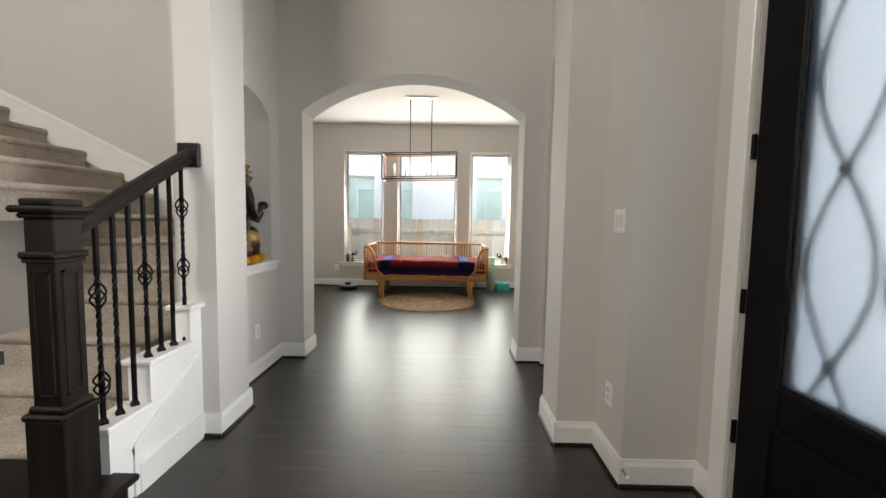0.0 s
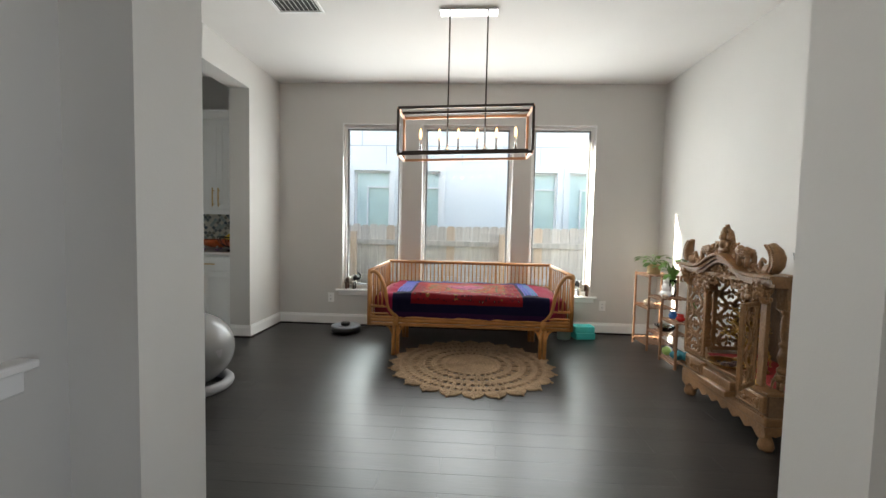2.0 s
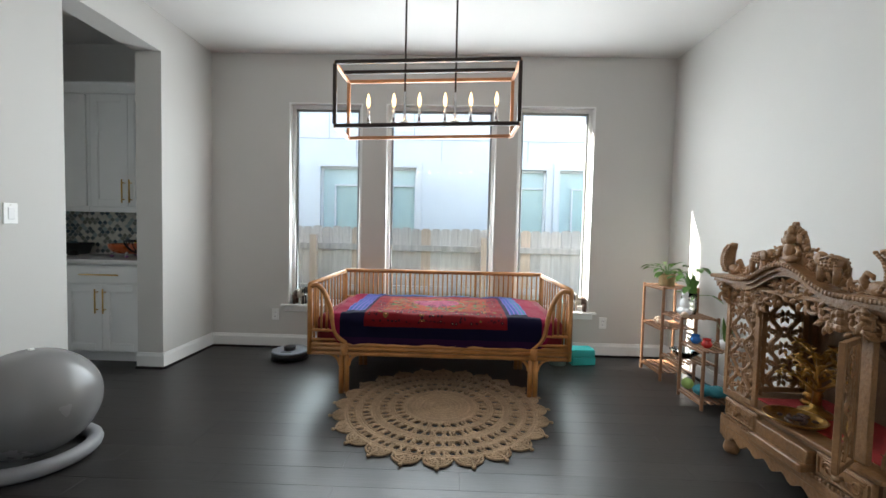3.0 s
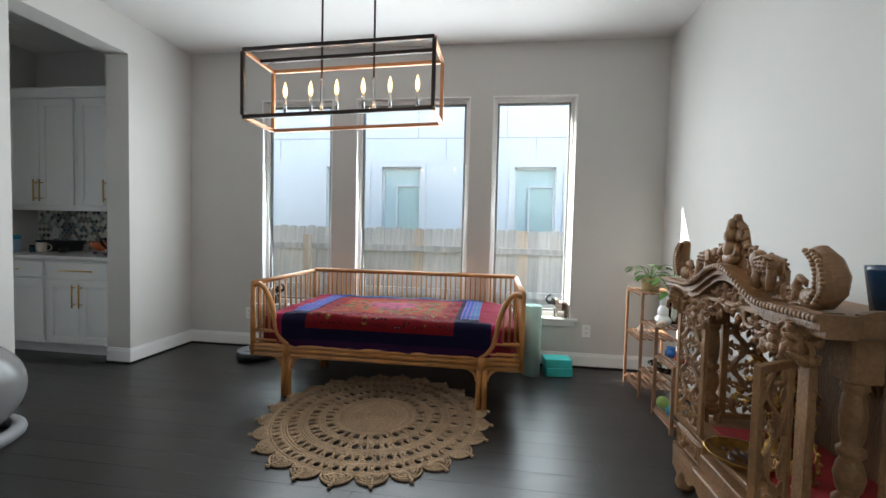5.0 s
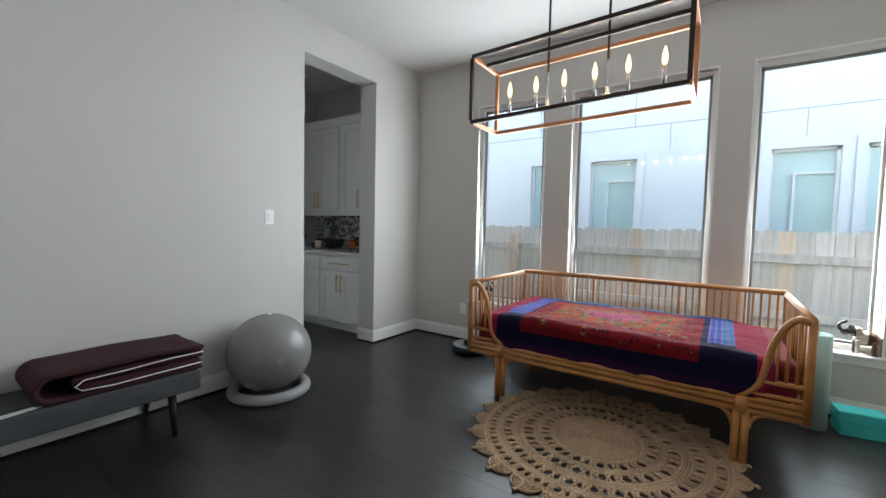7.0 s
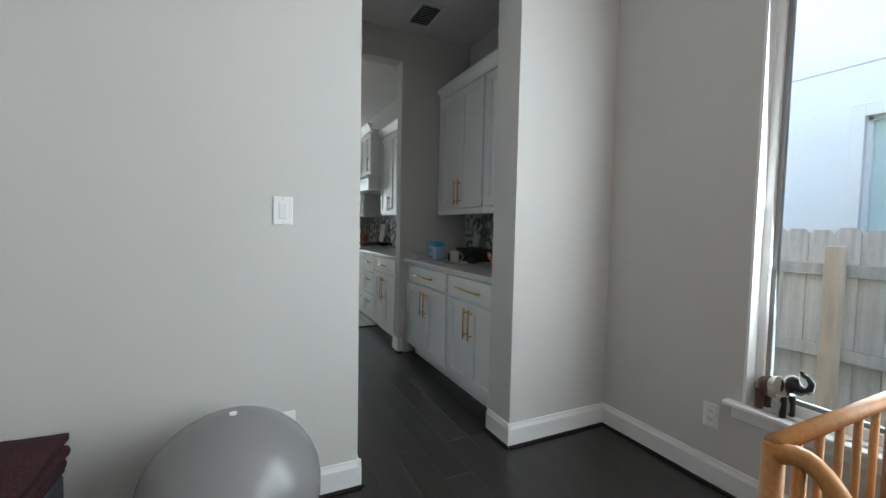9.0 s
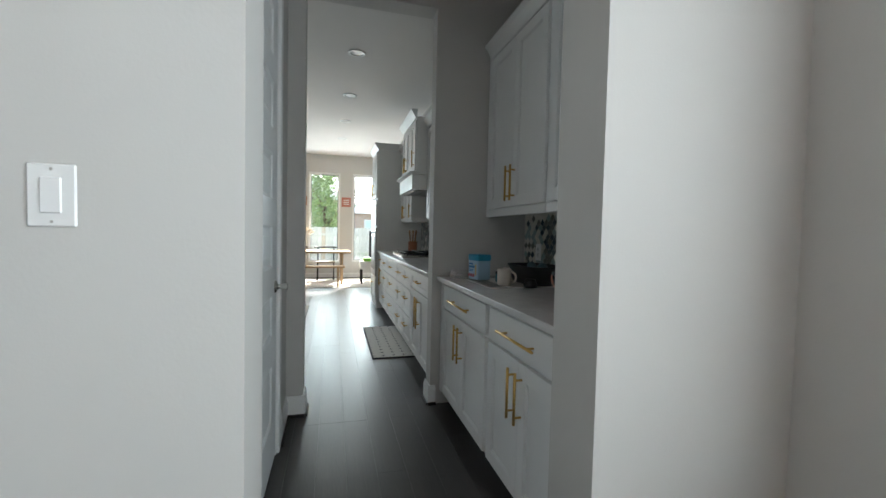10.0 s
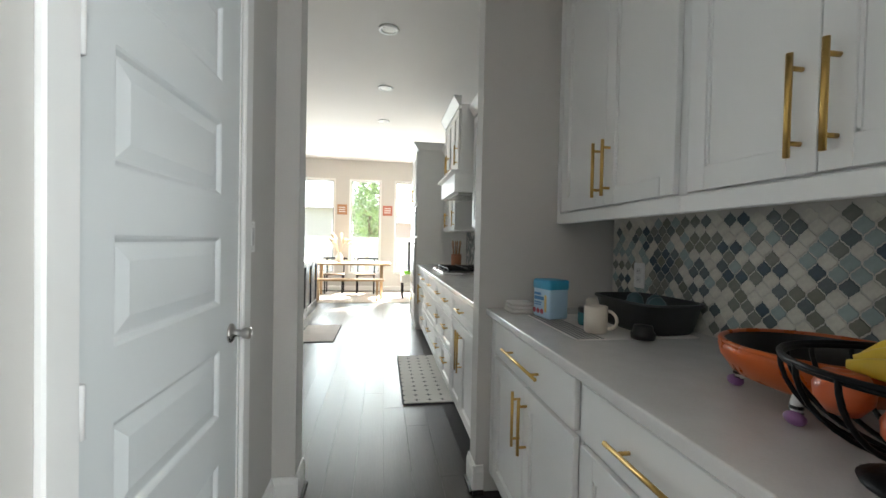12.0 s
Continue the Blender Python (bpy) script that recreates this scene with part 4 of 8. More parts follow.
field = node_math('MULTIPLY', inside(U, 0.17, 0.785), inside(V, 0.13, 0.84))
clump = n.new("ShaderNodeTexNoise")
clump.inputs["Scale"].default_value = 11
l.new(uvn.outputs[0], clump.inputs["Vector"])
c = over(c, (0.028, 0.006, 0.012), node_math('MULTIPLY', node_math('MULTIPLY', field, inside(dots.outputs["Distance"], 0.16, 0.40)), node_math('GREATER_THAN', clump.outputs["Fac"], 0.47)))
c = over(c, (0.42, 0.32, 0.20), node_math('MULTIPLY', node_math('MULTIPLY', field, node_math('LESS_THAN', dots.outputs["Distance"], 0.13)), node_math('GREATER_THAN', clump.outputs["Fac"], 0.50)))
l.new(c, b.inputs["Base Color"])
wv = n.new("ShaderNodeTexNoise")
wv.inputs["Scale"].default_value = 220
l.new(uvn.outputs[0], wv.inputs["Vector"])
bp = n.new("ShaderNodeBump")
bp.inputs["Strength"].default_value = 0.25
bp.inputs["Distance"].default_value = 0.004
l.new(wv.outputs["Fac"], bp.inputs["Height"])
l.new(bp.outputs[0], b.inputs["Normal"])
quilt = part("quilt", bed_quilt(), M_QUILT, None)
sol = quilt.modifiers.new("thickness", 'SOLIDIFY')
sol.thickness = 0.006
tagged(quilt, "embroidered red, orange and navy patchwork quilt over the daybed", "quilt")


# ---- crocheted jute rug ----
rug = thing("jute_rug", "round crocheted jute rug with a scalloped edge under the daybed", "rug", at=(-0.415, 6.40, 0))
for i in range(15):
    r = 0.010 + 0.0145 * i
    part("cord_ring", tube(bmesh.new(), [(r * math.cos(a), r * math.sin(a), 0.007) for a in [2 * math.pi * k / 40 for k in range(40)]], 0.0085, 6, True), M_JUTE, rug, "", True)


def cord_ring(r, w=0.009, n=110, wave=0.0, waves=0):
    bm = bmesh.new()
    pts = []
    for k in range(n):
        a = 2 * math.pi * k / n
        rr = r + wave * math.sin(waves * a)
        pts.append((rr * math.cos(a), rr * math.sin(a), 0.008 + 0.0015 * math.sin(37 * a)))
    return tube(bm, pts, w, 6, True)


for r in (0.225, 0.242, 0.258, 0.325, 0.341, 0.357, 0.43, 0.446, 0.462, 0.478, 0.545, 0.561, 0.577, 0.635, 0.651):
    part("cord_ring", cord_ring(r), M_JUTE, rug, "", True)
for r0, r1, cnt in ((0.258, 0.325, 32), (0.357, 0.43, 42), (0.478, 0.545, 58), (0.577, 0.635, 72)):
    for k in range(cnt):
        bm = bmesh.new()
        a = 2 * math.pi * k / cnt
        da = 0.30 * 2 * math.pi / cnt
        for s in (-1, 1):
            tube(bm, [(r0 * math.cos(a + s * da), r0 * math.sin(a + s * da), 0.008), ((r0 + r1) / 2 * math.cos(a), (r0 + r1) / 2 * math.sin(a), 0.011), (r1 * math.cos(a - s * da * 0.9), r1 * math.sin(a - s * da * 0.9), 0.008)], 0.0078, 5)
        if k % 2 == 0:
            tube(bm, [(r0 * math.cos(a + 2.2 * da), r0 * math.sin(a + 2.2 * da), 0.008), (r1 * math.cos(a + 2.2 * da), r1 * math.sin(a + 2.2 * da), 0.008)], 0.008, 5)
        part("stitch", bm, M_JUTE, rug, "", True)
cord = []
for i in range(4):
    q = 0.020 + 0.0165 * i
    bow = [(q * math.cos(a), q * 1.12 * math.sin(a), 0.008) for a in [math.pi * (k / 12 - 0.5) for k in range(13)]]
    cord += bow if i % 2 == 0 else bow[::-1]
for k in range(9):
    a = math.pi * (0.5 - k / 8) * 0.92
    q = (0.014, 0.071)[k % 2]
    cord.append((q * math.cos(a), q * 1.1 * math.sin(a), 0.0105))
cord += [(0.03, 0.0, 0.0105), (0.072, 0.0, 0.011), (0.086, 0.006, 0.010), (0.096, 0.004, 0.010), (0.096, -0.004, 0.010), (0.086, -0.006, 0.010)]
bm = tube(bmesh.new(), cord, 0.0072, 6)
me = mesh_of("scallop", bm, M_JUTE, True)
for k in range(24):
    a = 2 * math.pi * k / 24
    ob = new("scallop", me)
    ob.parent = rug
    ob.matrix_basis = pose(0.655 * math.cos(a), 0.655 * math.sin(a), 0, 0, 0, math.degrees(a))

# ---- chandelier ----
lamp = thing("chandelier", "linear open-frame chandelier with six lit candle bulbs", "chandelier")
CX0, CX1, CY0, CY1, CZ0, CZ1 = -1.04, -0.008, 5.92, 6.22, 1.803, 2.155
M_COPPER = material("aged_copper", (0.50, 0.25, 0.13), 0.38, metal=0.7, vary=0.12, scale=20)
M_BRONZE = material("oil_rubbed_bronze", (0.045, 0.033, 0.028), 0.4, metal=0.6, vary=0.2, scale=20)
h = 0.010
LEAN = 0.030


def hung(bm):
    """The cage hangs a little out of level: it rises along x."""
    for v in bm.verts:
        if v.co.z < CZ1 + 0.1:
            v.co.z += LEAN * (v.co.x - CX0)
    return bm


for z in (CZ0, CZ1):
    for y in (CY0, CY1):
        part("frame_bar", hung(boxed(CX0, CX1, y - h, y + h, z - h, z + h, 0.002)), M_BRONZE if y == CY0 else M_COPPER, lamp)
    for x in (CX0, CX1):
        part("frame_bar", hung(boxed(x - h, x + h, CY0 + h, CY1 - h, z - h, z + h, 0.002)), M_COPPER, lamp)
for x in (CX0, CX1):
    for y in (CY0, CY1):
        part("frame_post", hung(boxed(x - h, x + h, y - h, y + h, CZ0 + h, CZ1 - h, 0.002)), M_BRONZE if y == CY0 else M_COPPER, lamp)
cy = (CY0 + CY1) / 2
CB = CZ0 + 0.045         # the candle bar sits above the bottom of the cage
part("top_bar", hung(boxed(CX0 + h, CX1 - h, cy - h, cy + h, CZ1 - h, CZ1 + h, 0.002)), M_BRONZE, lamp)
part("candle_bar", hung(boxed(CX0 + h, CX1 - h, cy - 0.007, cy + 0.007, CB - 0.007, CB + 0.007, 0.002)), M_BRONZE, lamp)
RX = (-0.665, -0.365)
for x in RX:
    part("stem", tube(bmesh.new(), [(x, cy, CB + 0.012), (x, cy, CEIL - 0.02)], 0.006, 8), M_BRONZE, lamp)
    part("collar", hung(lathe(bmesh.new(), [(0.028, 0), (0.028, 0.012), (0.010, 0.018), (0.010, 0.05), (0.007, 0.055)], (x, cy, CB), 16)), M_CHROME, lamp, "", True)
    part("sleeve", tube(bmesh.new(), [(x, cy, CB + 0.05), (x, cy, CB + 0.20)], 0.0085, 8), M_CHROME, lamp)
part("canopy", boxed(-0.745, -0.285, cy - 0.055, cy + 0.055, CEIL - 0.022, CEIL, 0.004), M_CHROME, lamp, "brushed chrome ceiling canopy")
M_BULB = glow("warm_filament", (1.0, 0.58, 0.25), 0.6)
for i in range(6):
    x = CX0 + 0.158 + (CX1 - CX0 - 0.27) * (i / 5)
    cndl = part("candle", hung(tube(bmesh.new(), [(x, cy, CB + 0.006), (x, cy, CB + 0.10)], 0.0095, 12)), M_CHROME, lamp, "chrome candle sleeve", True)
    part("candle_cup", hung(lathe(bmesh.new(), [(0.016, 0), (0.016, 0.006), (0.011, 0.01)], (x, cy, CB + 0.006), 12)), M_CHROME, cndl)
    prof = [(0.007, 0), (0.010, 0.008), (0.013, 0.026), (0.012, 0.046), (0.007, 0.068), (0.003, 0.082), (0.0, 0.086)]
    part("bulb", hung(lathe(bmesh.new(), prof, (x, cy, CB + 0.10), 14)), M_BULB, cndl, "lit warm flame-shaped bulb", True)
    d = bpy.data.lights.new("candle_light", 'POINT')
    d.energy, d.color, d.shadow_soft_size = 0.08, (1.0, 0.60, 0.30), 0.02
    new("candle_light", d).location = (x, cy, CB + 0.215 + LEAN * (x - CX0))

# ---- exercise ball, bench, blanket, vacuum, yoga things ----
exball = thing("exercise_ball", "silver vinyl exercise ball resting in a grey ring base", "exercise ball", at=(-2.515, 5.64, 0))
part("ball", ball(bmesh.new(), (0, 0, 0.297), (0.286, 0.286, 0.272), 48, 32), M_BALL, exball, "", True)
bm = tube(bmesh.new(), [(0.245 * math.cos(a), 0.245 * math.sin(a), 0.037) for a in [2 * math.pi * k / 40 for k in range(40)]], 0.037, 12, True)
part("ring_base", bm, M_RING, exball, "grey inflatable ring base", True)
bm = boxed(-0.03, 0.03, -0.004, 0.004, -0.008, 0.008, 0.002)
lg = part("logo_patch", bm, material("dark_grey_print", (0.10, 0.10, 0.10), 0.5), exball, "small printed mark")
lg.matrix_basis = pose(-0.10, -0.262, 0.34, 5, 0, -20)
part("plug", lathe(bmesh.new(), [(0.012, 0), (0.012, 0.006), (0.0, 0.007)], (0.0, 0, 0.568), 12), M_PLATE, exball)

bench = thing("upholstered_bench", "charcoal upholstered bench with splayed dark legs against the wall", "bench", at=(-2.585, 4.555, 0))
bm = boxed(-0.20, 0.20, -0.56, 0.56, 0.225, 0.345, 0.016, 3)
seat = part("seat", bm, M_GREY, bench, "", True)
bm = bmesh.new()
for x in (-0.1, 0.1):
    for y in (-0.4, -0.2, 0.0, 0.2, 0.4):
        ball(bm, (x, y, 0.345), (0.012, 0.012, 0.005), 8, 6)
tagged(part("tufting_buttons", bm, M_GREY, seat), kind="stuff")
for sx in (-1, 1):
    for sy in (-1, 1):
        leg = tube(bmesh.new(), [(sx * 0.15, sy * 0.42, 0.23), (sx * 0.215, sy * 0.41, 0.0)], 0.02, 10, taper=(1.15, 0.7))
        part("leg", leg, M_NEWEL, bench, "dark stained tapered leg", True)
bm = boxed(0.03, 0.062, 0.47, 0.474, 0.05, 0.226)
part("strap", bm, material("grey_webbing", (0.35, 0.35, 0.35), 0.9), bench, "hanging grey fabric strap")


blanket = thing("folded_blanket", "folded maroon fleece blanket with a white edge on the bench", "blanket")


def ruffled(bm, seed):
    for v in bm.verts:
        q = v.co * 7 + Vector((seed, 0, 0))
        v.co += Vector((0.010 * noise.noise(q), 0.010 * noise.noise(q + Vector((0, 9, 0))), 0.006 * noise.noise(q + Vector((3, 0, 5)))))
    return bm


# two inner folds, and the outer fold that wraps them
for k, (z0, z1, y0, y1) in enumerate(((0.366, 0.412, 4.56, 5.125), (0.414, 0.456, 4.53, 5.14))):
    bm = boxed(-2.765, -2.395 - 0.006 * k, y0, y1, z0, z1, 0.019, 4)
    bmesh.ops.subdivide_edges(bm, edges=[e for e in bm.edges if e.calc_length() > 0.2], cuts=10, use_grid_fill=True)
    part("inner_fold", ruffled(bm, 4 * k), M_MAROON, blanket, "", True)
line = [(5.12, 0.362), (4.80, 0.358), (4.47, 0.358)] + [(4.47 + 0.062 * math.cos(a), 0.420 + 0.062 * math.sin(a)) for a in [math.pi * (1.5 - k / 8) for k in range(1, 8)]] + [(4.47, 0.482), (4.80, 0.486), (5.13, 0.474)]
fine = []
for a, b in zip(line, line[1:]):
    fine += [tuple(Vector(a).lerp(Vector(b), q / 6)) for q in range(6)]
fine.append(line[-1])
bm = bmesh.new()
cols = [[bm.verts.new((-2.77 + 0.375 * i / 12, y, z)) for y, z in fine] for i in range(13)]
for a, b in zip(cols, cols[1:]):
    for k in range(len(fine) - 1):
        bm.faces.new((a[k], b[k], b[k + 1], a[k + 1]))
wrap = part("outer_fold", ruffled(bm, 11), M_MAROON, blanket, "", True)
sol = wrap.modifiers.new("thickness", 'SOLIDIFY')
sol.thickness, sol.offset = 0.022, 0.0
loop = [(-2.389, 5.12, 0.386), (-2.386, 4.90, 0.384), (-2.386, 4.70, 0.380), (-2.387, 4.57, 0.388), (-2.389, 4.545, 0.412), (-2.390, 4.58, 0.437), (-2.391, 4.75, 0.439), (-2.392, 4.95, 0.448), (-2.394, 5.13, 0.446)]
part("edge_piping", tube(bmesh.new(), loop, 0.003, 6), material("white_thread", (0.75, 0.72, 0.68), 0.8), blanket, "white stitched edge", True)
cable = part("white_cable", tube(tube(bmesh.new(), [(-2.45, 4.22, 0.350), (-2.42, 4.30, 0.350), (-2.43, 4.41, 0.352)], 0.003, 6), [(-2.40, 4.18, 0.350), (-2.39, 4.27, 0.350), (-2.40, 4.36, 0.352), (-2.41, 4.43, 0.354)], 0.003, 6), M_PLATE, None)
tagged(cable, "thin white cables lying on the bench", "cable")

vac = thing("robot_vacuum", "round robot vacuum with a pale grey top near the wall", "robot vacuum", at=(-1.86, 7.36, 0))
part("body", lathe(bmesh.new(), [(0.150, 0.012), (0.168, 0.018), (0.172, 0.05), (0.168, 0.072), (0.150, 0.076)], (0, 0, 0), 36), M_BLACK, vac, "black bumper body", True)
part("cover", lathe(bmesh.new(), [(0.166, 0.073), (0.163, 0.083), (0.150, 0.087), (0.0, 0.088)], (0, 0, 0), 36), material("pale_grey_plastic", (0.20, 0.22, 0.25), 0.3, vary=0.02), vac, "glossy pale grey top cover", True)
part("turret", lathe(bmesh.new(), [(0.052, 0.085), (0.052, 0.118), (0.047, 0.124), (0, 0.124)], (0, -0.02, 0), 24), M_BLACK, vac, "black sensor turret", True)
part("display", boxed(-0.045, 0.045, -0.12, -0.085, 0.087, 0.0895, 0.001), M_BLACK, vac)
for sx in (-1, 1):
    part("wheel", tube(bmesh.new(), [(sx * 0.10, 0, 0.02), (sx * 0.13, 0, 0.02)], 0.02, 12), M_BLACK, vac)

mat_roll = thing("yoga_mat", "rolled mint green yoga mat standing on end", "yoga mat", at=(0.655, 7.43, 0))
pts = []
for i in range(150):
    a = i / 149 * 2 * math.pi * 5.2
    r = 0.028 + 0.052 * i / 149
    pts.append((r * math.cos(a), r * math.sin(a)))
bm = bmesh.new()
lo, hi = [bm.verts.new((*p, 0)) for p in pts], [bm.verts.new((*p, 0.60)) for p in pts]
for i in range(len(pts) - 1):
    bm.faces.new((lo[i], lo[i + 1], hi[i + 1], hi[i]))
mr = part("roll", bm, M_MAT, mat_roll, "", True)
sol = mr.modifiers.new("thickness", 'SOLIDIFY')
sol.thickness = 0.0075

block = thing("yoga_block", "turquoise foam yoga block lying by the wall", "yoga block", "stacked yoga blocks", at=(0.885, 7.47, 0), rz=8)
part("foam", boxed(-0.115, 0.115, -0.075, 0.075, 0, 0.074, 0.009, 2), M_TEAL, block)
copy_thing(block, pose(0.880, 7.475, 0.0742, 0, 0, 5))


# ---- elephants ----
def elephant_shape(bm, s=1.0, at=(0, 0, 0), raised=True, face=1):
    """A standing elephant along x, head towards +x for face 1."""
    def p(x, y, z):
        return (at[0] + face * x * s, at[1] + y * s, at[2] + z * s)
    ball(bm, p(0, 0, 0.115), (0.085 * s, 0.052 * s, 0.055 * s))
    ball(bm, p(0.085, 0, 0.145), (0.042 * s, 0.036 * s, 0.042 * s))
    for x in (-0.055, 0.05):
        for y in (-0.028, 0.028):
            tube(bm, [p(x, y, 0.10), p(x, y, 0.0)], 0.019 * s, 10, taper=(1.1, 1.05))
    for y in (-1, 1):
        ball(bm, p(0.062, 0.040 * y, 0.140), (0.030 * s, 0.008 * s, 0.036 * s))
        tube(bm, [p(0.11, 0.018 * y, 0.128), p(0.135, 0.022 * y, 0.128), p(0.152, 0.022 * y, 0.140)], 0.005 * s, 6, taper=(1.2, 1, 0.5))
    if raised:
        tube(bm, [p(0.115, 0, 0.145), p(0.148, 0, 0.152), p(0.158, 0, 0.178), p(0.140, 0, 0.196), p(0.118, 0, 0.188), p(0.106, 0, 0.205)], 0.014 * s, 8, taper=(1.4, 1.1, 0.9, 0.75, 0.65, 0.55))
    else:
        tube(bm, [p(0.115, 0, 0.14), p(0.14, 0, 0.10), p(0.145, 0, 0.05), p(0.155, 0, 0.03)], 0.014 * s, 8, taper=(1.4, 1.1, 0.9, 0.7))
    tube(bm, [p(-0.082, 0, 0.125), p(-0.098, 0, 0.09), p(-0.098, 0, 0.065)], 0.005 * s, 6)
    return bm


M_ELEPH = bpy.data.materials.new("painted_elephant")
M_ELEPH.use_nodes = True
n, l = M_ELEPH.node_tree.nodes, M_ELEPH.node_tree.links
b = n["Principled BSDF"]
b.inputs["Roughness"].default_value = 0.3
tc, no, sx = n.new("ShaderNodeTexCoord"), n.new("ShaderNodeTexNoise"), n.new("ShaderNodeSeparateXYZ")
no.inputs["Scale"].default_value = 30
l.new(tc.outputs["Object"], no.inputs["Vector"]), l.new(tc.outputs["Object"], sx.inputs[0])
ad = n.new("ShaderNodeMath")
ad.operation = 'MULTIPLY_ADD'
ad.inputs[1].default_value = 0.02
l.new(no.outputs["Fac"], ad.inputs[0]), l.new(sx.outputs[0], ad.inputs[2])
cr = n.new("ShaderNodeValToRGB")
cr.color_ramp.interpolation = 'CONSTANT'
mr = n.new("ShaderNodeMapRange")
mr.inputs["From Min"].default_value, mr.inputs["From Max"].default_value = -0.10, 0.10
l.new(ad.outputs[0], mr.inputs["Value"]), l.new(mr.outputs[0], cr.inputs[0])
cr.color_ramp.elements[0].color = (0.30, 0.24, 0.19, 1)
cr.color_ramp.elements[1].position, cr.color_ramp.elements[1].color = 0.74, (0.010, 0.010, 0.011, 1)
for pos, col in ((0.22, (0.10, 0.05, 0.035, 1)), (0.45, (0.52, 0.47, 0.40, 1))):
    cr.color_ramp.elements.new(pos).color = col
l.new(cr.outputs[0], b.inputs["Base Color"])


def sill_elephant():
    """A stocky elephant along x with a high head, wide ears and a raised, curling trunk."""
    bm = bmesh.new()
    ball(bm, (-0.022, 0, 0.105), (0.066, 0.042, 0.046))
    ball(bm, (-0.020, 0, 0.128), (0.036, 0.044, 0.026))
    ball(bm, (0.050, 0, 0.142), (0.032, 0.030, 0.034))
    ball(bm, (0.058, 0, 0.168), (0.018, 0.018, 0.014))
    for y in (-1, 1):
        for x in (-0.062, 0.030):
            tube(bm, [(x, 0.024 * y, 0.09), (x + 0.004, 0.026 * y, 0.0)], 0.0165, 10, taper=(1.2, 1.0))
        ball(bm, (0.026, 0.036 * y, 0.140), (0.026, 0.007, 0.034), 12, 8, pose(0, 0, 0, 0, 0, 18 * y))
        tube(bm, [(0.075, 0.016 * y, 0.122), (0.096, 0.020 * y, 0.118), (0.112, 0.020 * y, 0.130)], 0.0048, 6, taper=(1.2, 1, 0.6))
    tube(bm, [(0.072, 0, 0.138), (0.098, 0, 0.134), (0.116, 0, 0.148), (0.120, 0, 0.172), (0.106, 0, 0.192), (0.088, 0, 0.196), (0.082, 0, 0.212)], 0.0135, 10, taper=(1.4, 1.15, 1.0, 0.9, 0.8, 0.72, 0.7))
    tube(bm, [(-0.084, 0, 0.12), (-0.098, 0, 0.09), (-0.096, 0, 0.06)], 0.005, 6)
    return bm


for x, rz in ((-1.905, -10), (0.925, 172)):
    e = sculpted("elephant_figurine", sill_elephant(), M_ELEPH, 0.003, 1)
    e.matrix_basis = pose(x, 7.728, SILL + 0.001, 0, 0, rz)
    tagged(e, "small black and cream elephant figurine with raised trunk on the sill", "figurine", "elephants on the window sill")


# ---- carved wooden home temple ----
temple = thing("home_temple", "carved teak home temple with pierced panels and arched cornice", "temple", at=(1.222, 5.55, 0))
TW, TD = 0.44, 0.50      # half width along y, depth along x


def scroll(bm, o, u, v, size, hand=1, r=0.006, turns=1.4, tail=1.0):
    """A carved tendril that curls in the plane of u and v, with a leaf on its back."""
    o, u, v = Vector(o), Vector(u), Vector(v)
    pts, tp = [], []
    for i in range(18):
        w = i / 17
        a = turns * 2 * math.pi * w
        q = size * (1 - 0.86 * w)
        pts.append(o + q * (math.cos(a) * u + hand * math.sin(a) * v))
        tp.append(1.25 - 0.5 * w)
    tube(bm, pts, r, 5, taper=tp)
    w = u.cross(v)
    turn = Matrix((u, v, w)).transposed().to_4x4()
    for a in (0.6, 2.2, 3.9):
        c = o + size * 1.05 * (math.cos(a) * u + hand * math.sin(a) * v)
        ball(bm, c, (size * 0.42, size * 0.17, r * 1.1), 6, 5, turn @ pose(0, 0, 0, 0, 0, math.degrees(hand * a) + 50))
    return bm


def carved_leaf(bm, at, u, v, ang, length, width, thick):
    """A pointed leaf of carved wood in the plane of u and v, ridged along its middle."""
    u, v = Vector(u), Vector(v)
    d = math.cos(ang) * u + math.sin(ang) * v
    q = -math.sin(ang) * u + math.cos(ang) * v
    w = u.cross(v)
    at = Vector(at)
    ring = [at, at + d * 0.35 * length + q * width, at + d * 0.7 * length + q * 0.75 * width, at + d * length, at + d * 0.7 * length - q * 0.75 * width, at + d * 0.35 * length - q * width]
    lo, hi = [], []
    for sgn, out in ((-1, lo), (1, hi)):
        out.append([bm.verts.new(p + sgn * w * thick * 0.35) for p in ring])
        out.append(bm.verts.new(at + d * 0.5 * length + sgn * w * thick))
    for k in range(6):
        a, c = lo[0][k], lo[0][(k + 1) % 6]
        e, f = hi[0][k], hi[0][(k + 1) % 6]
        bm.faces.new((c, a, lo[1])), bm.faces.new((e, f, hi[1])), bm.faces.new((a, c, f, e))


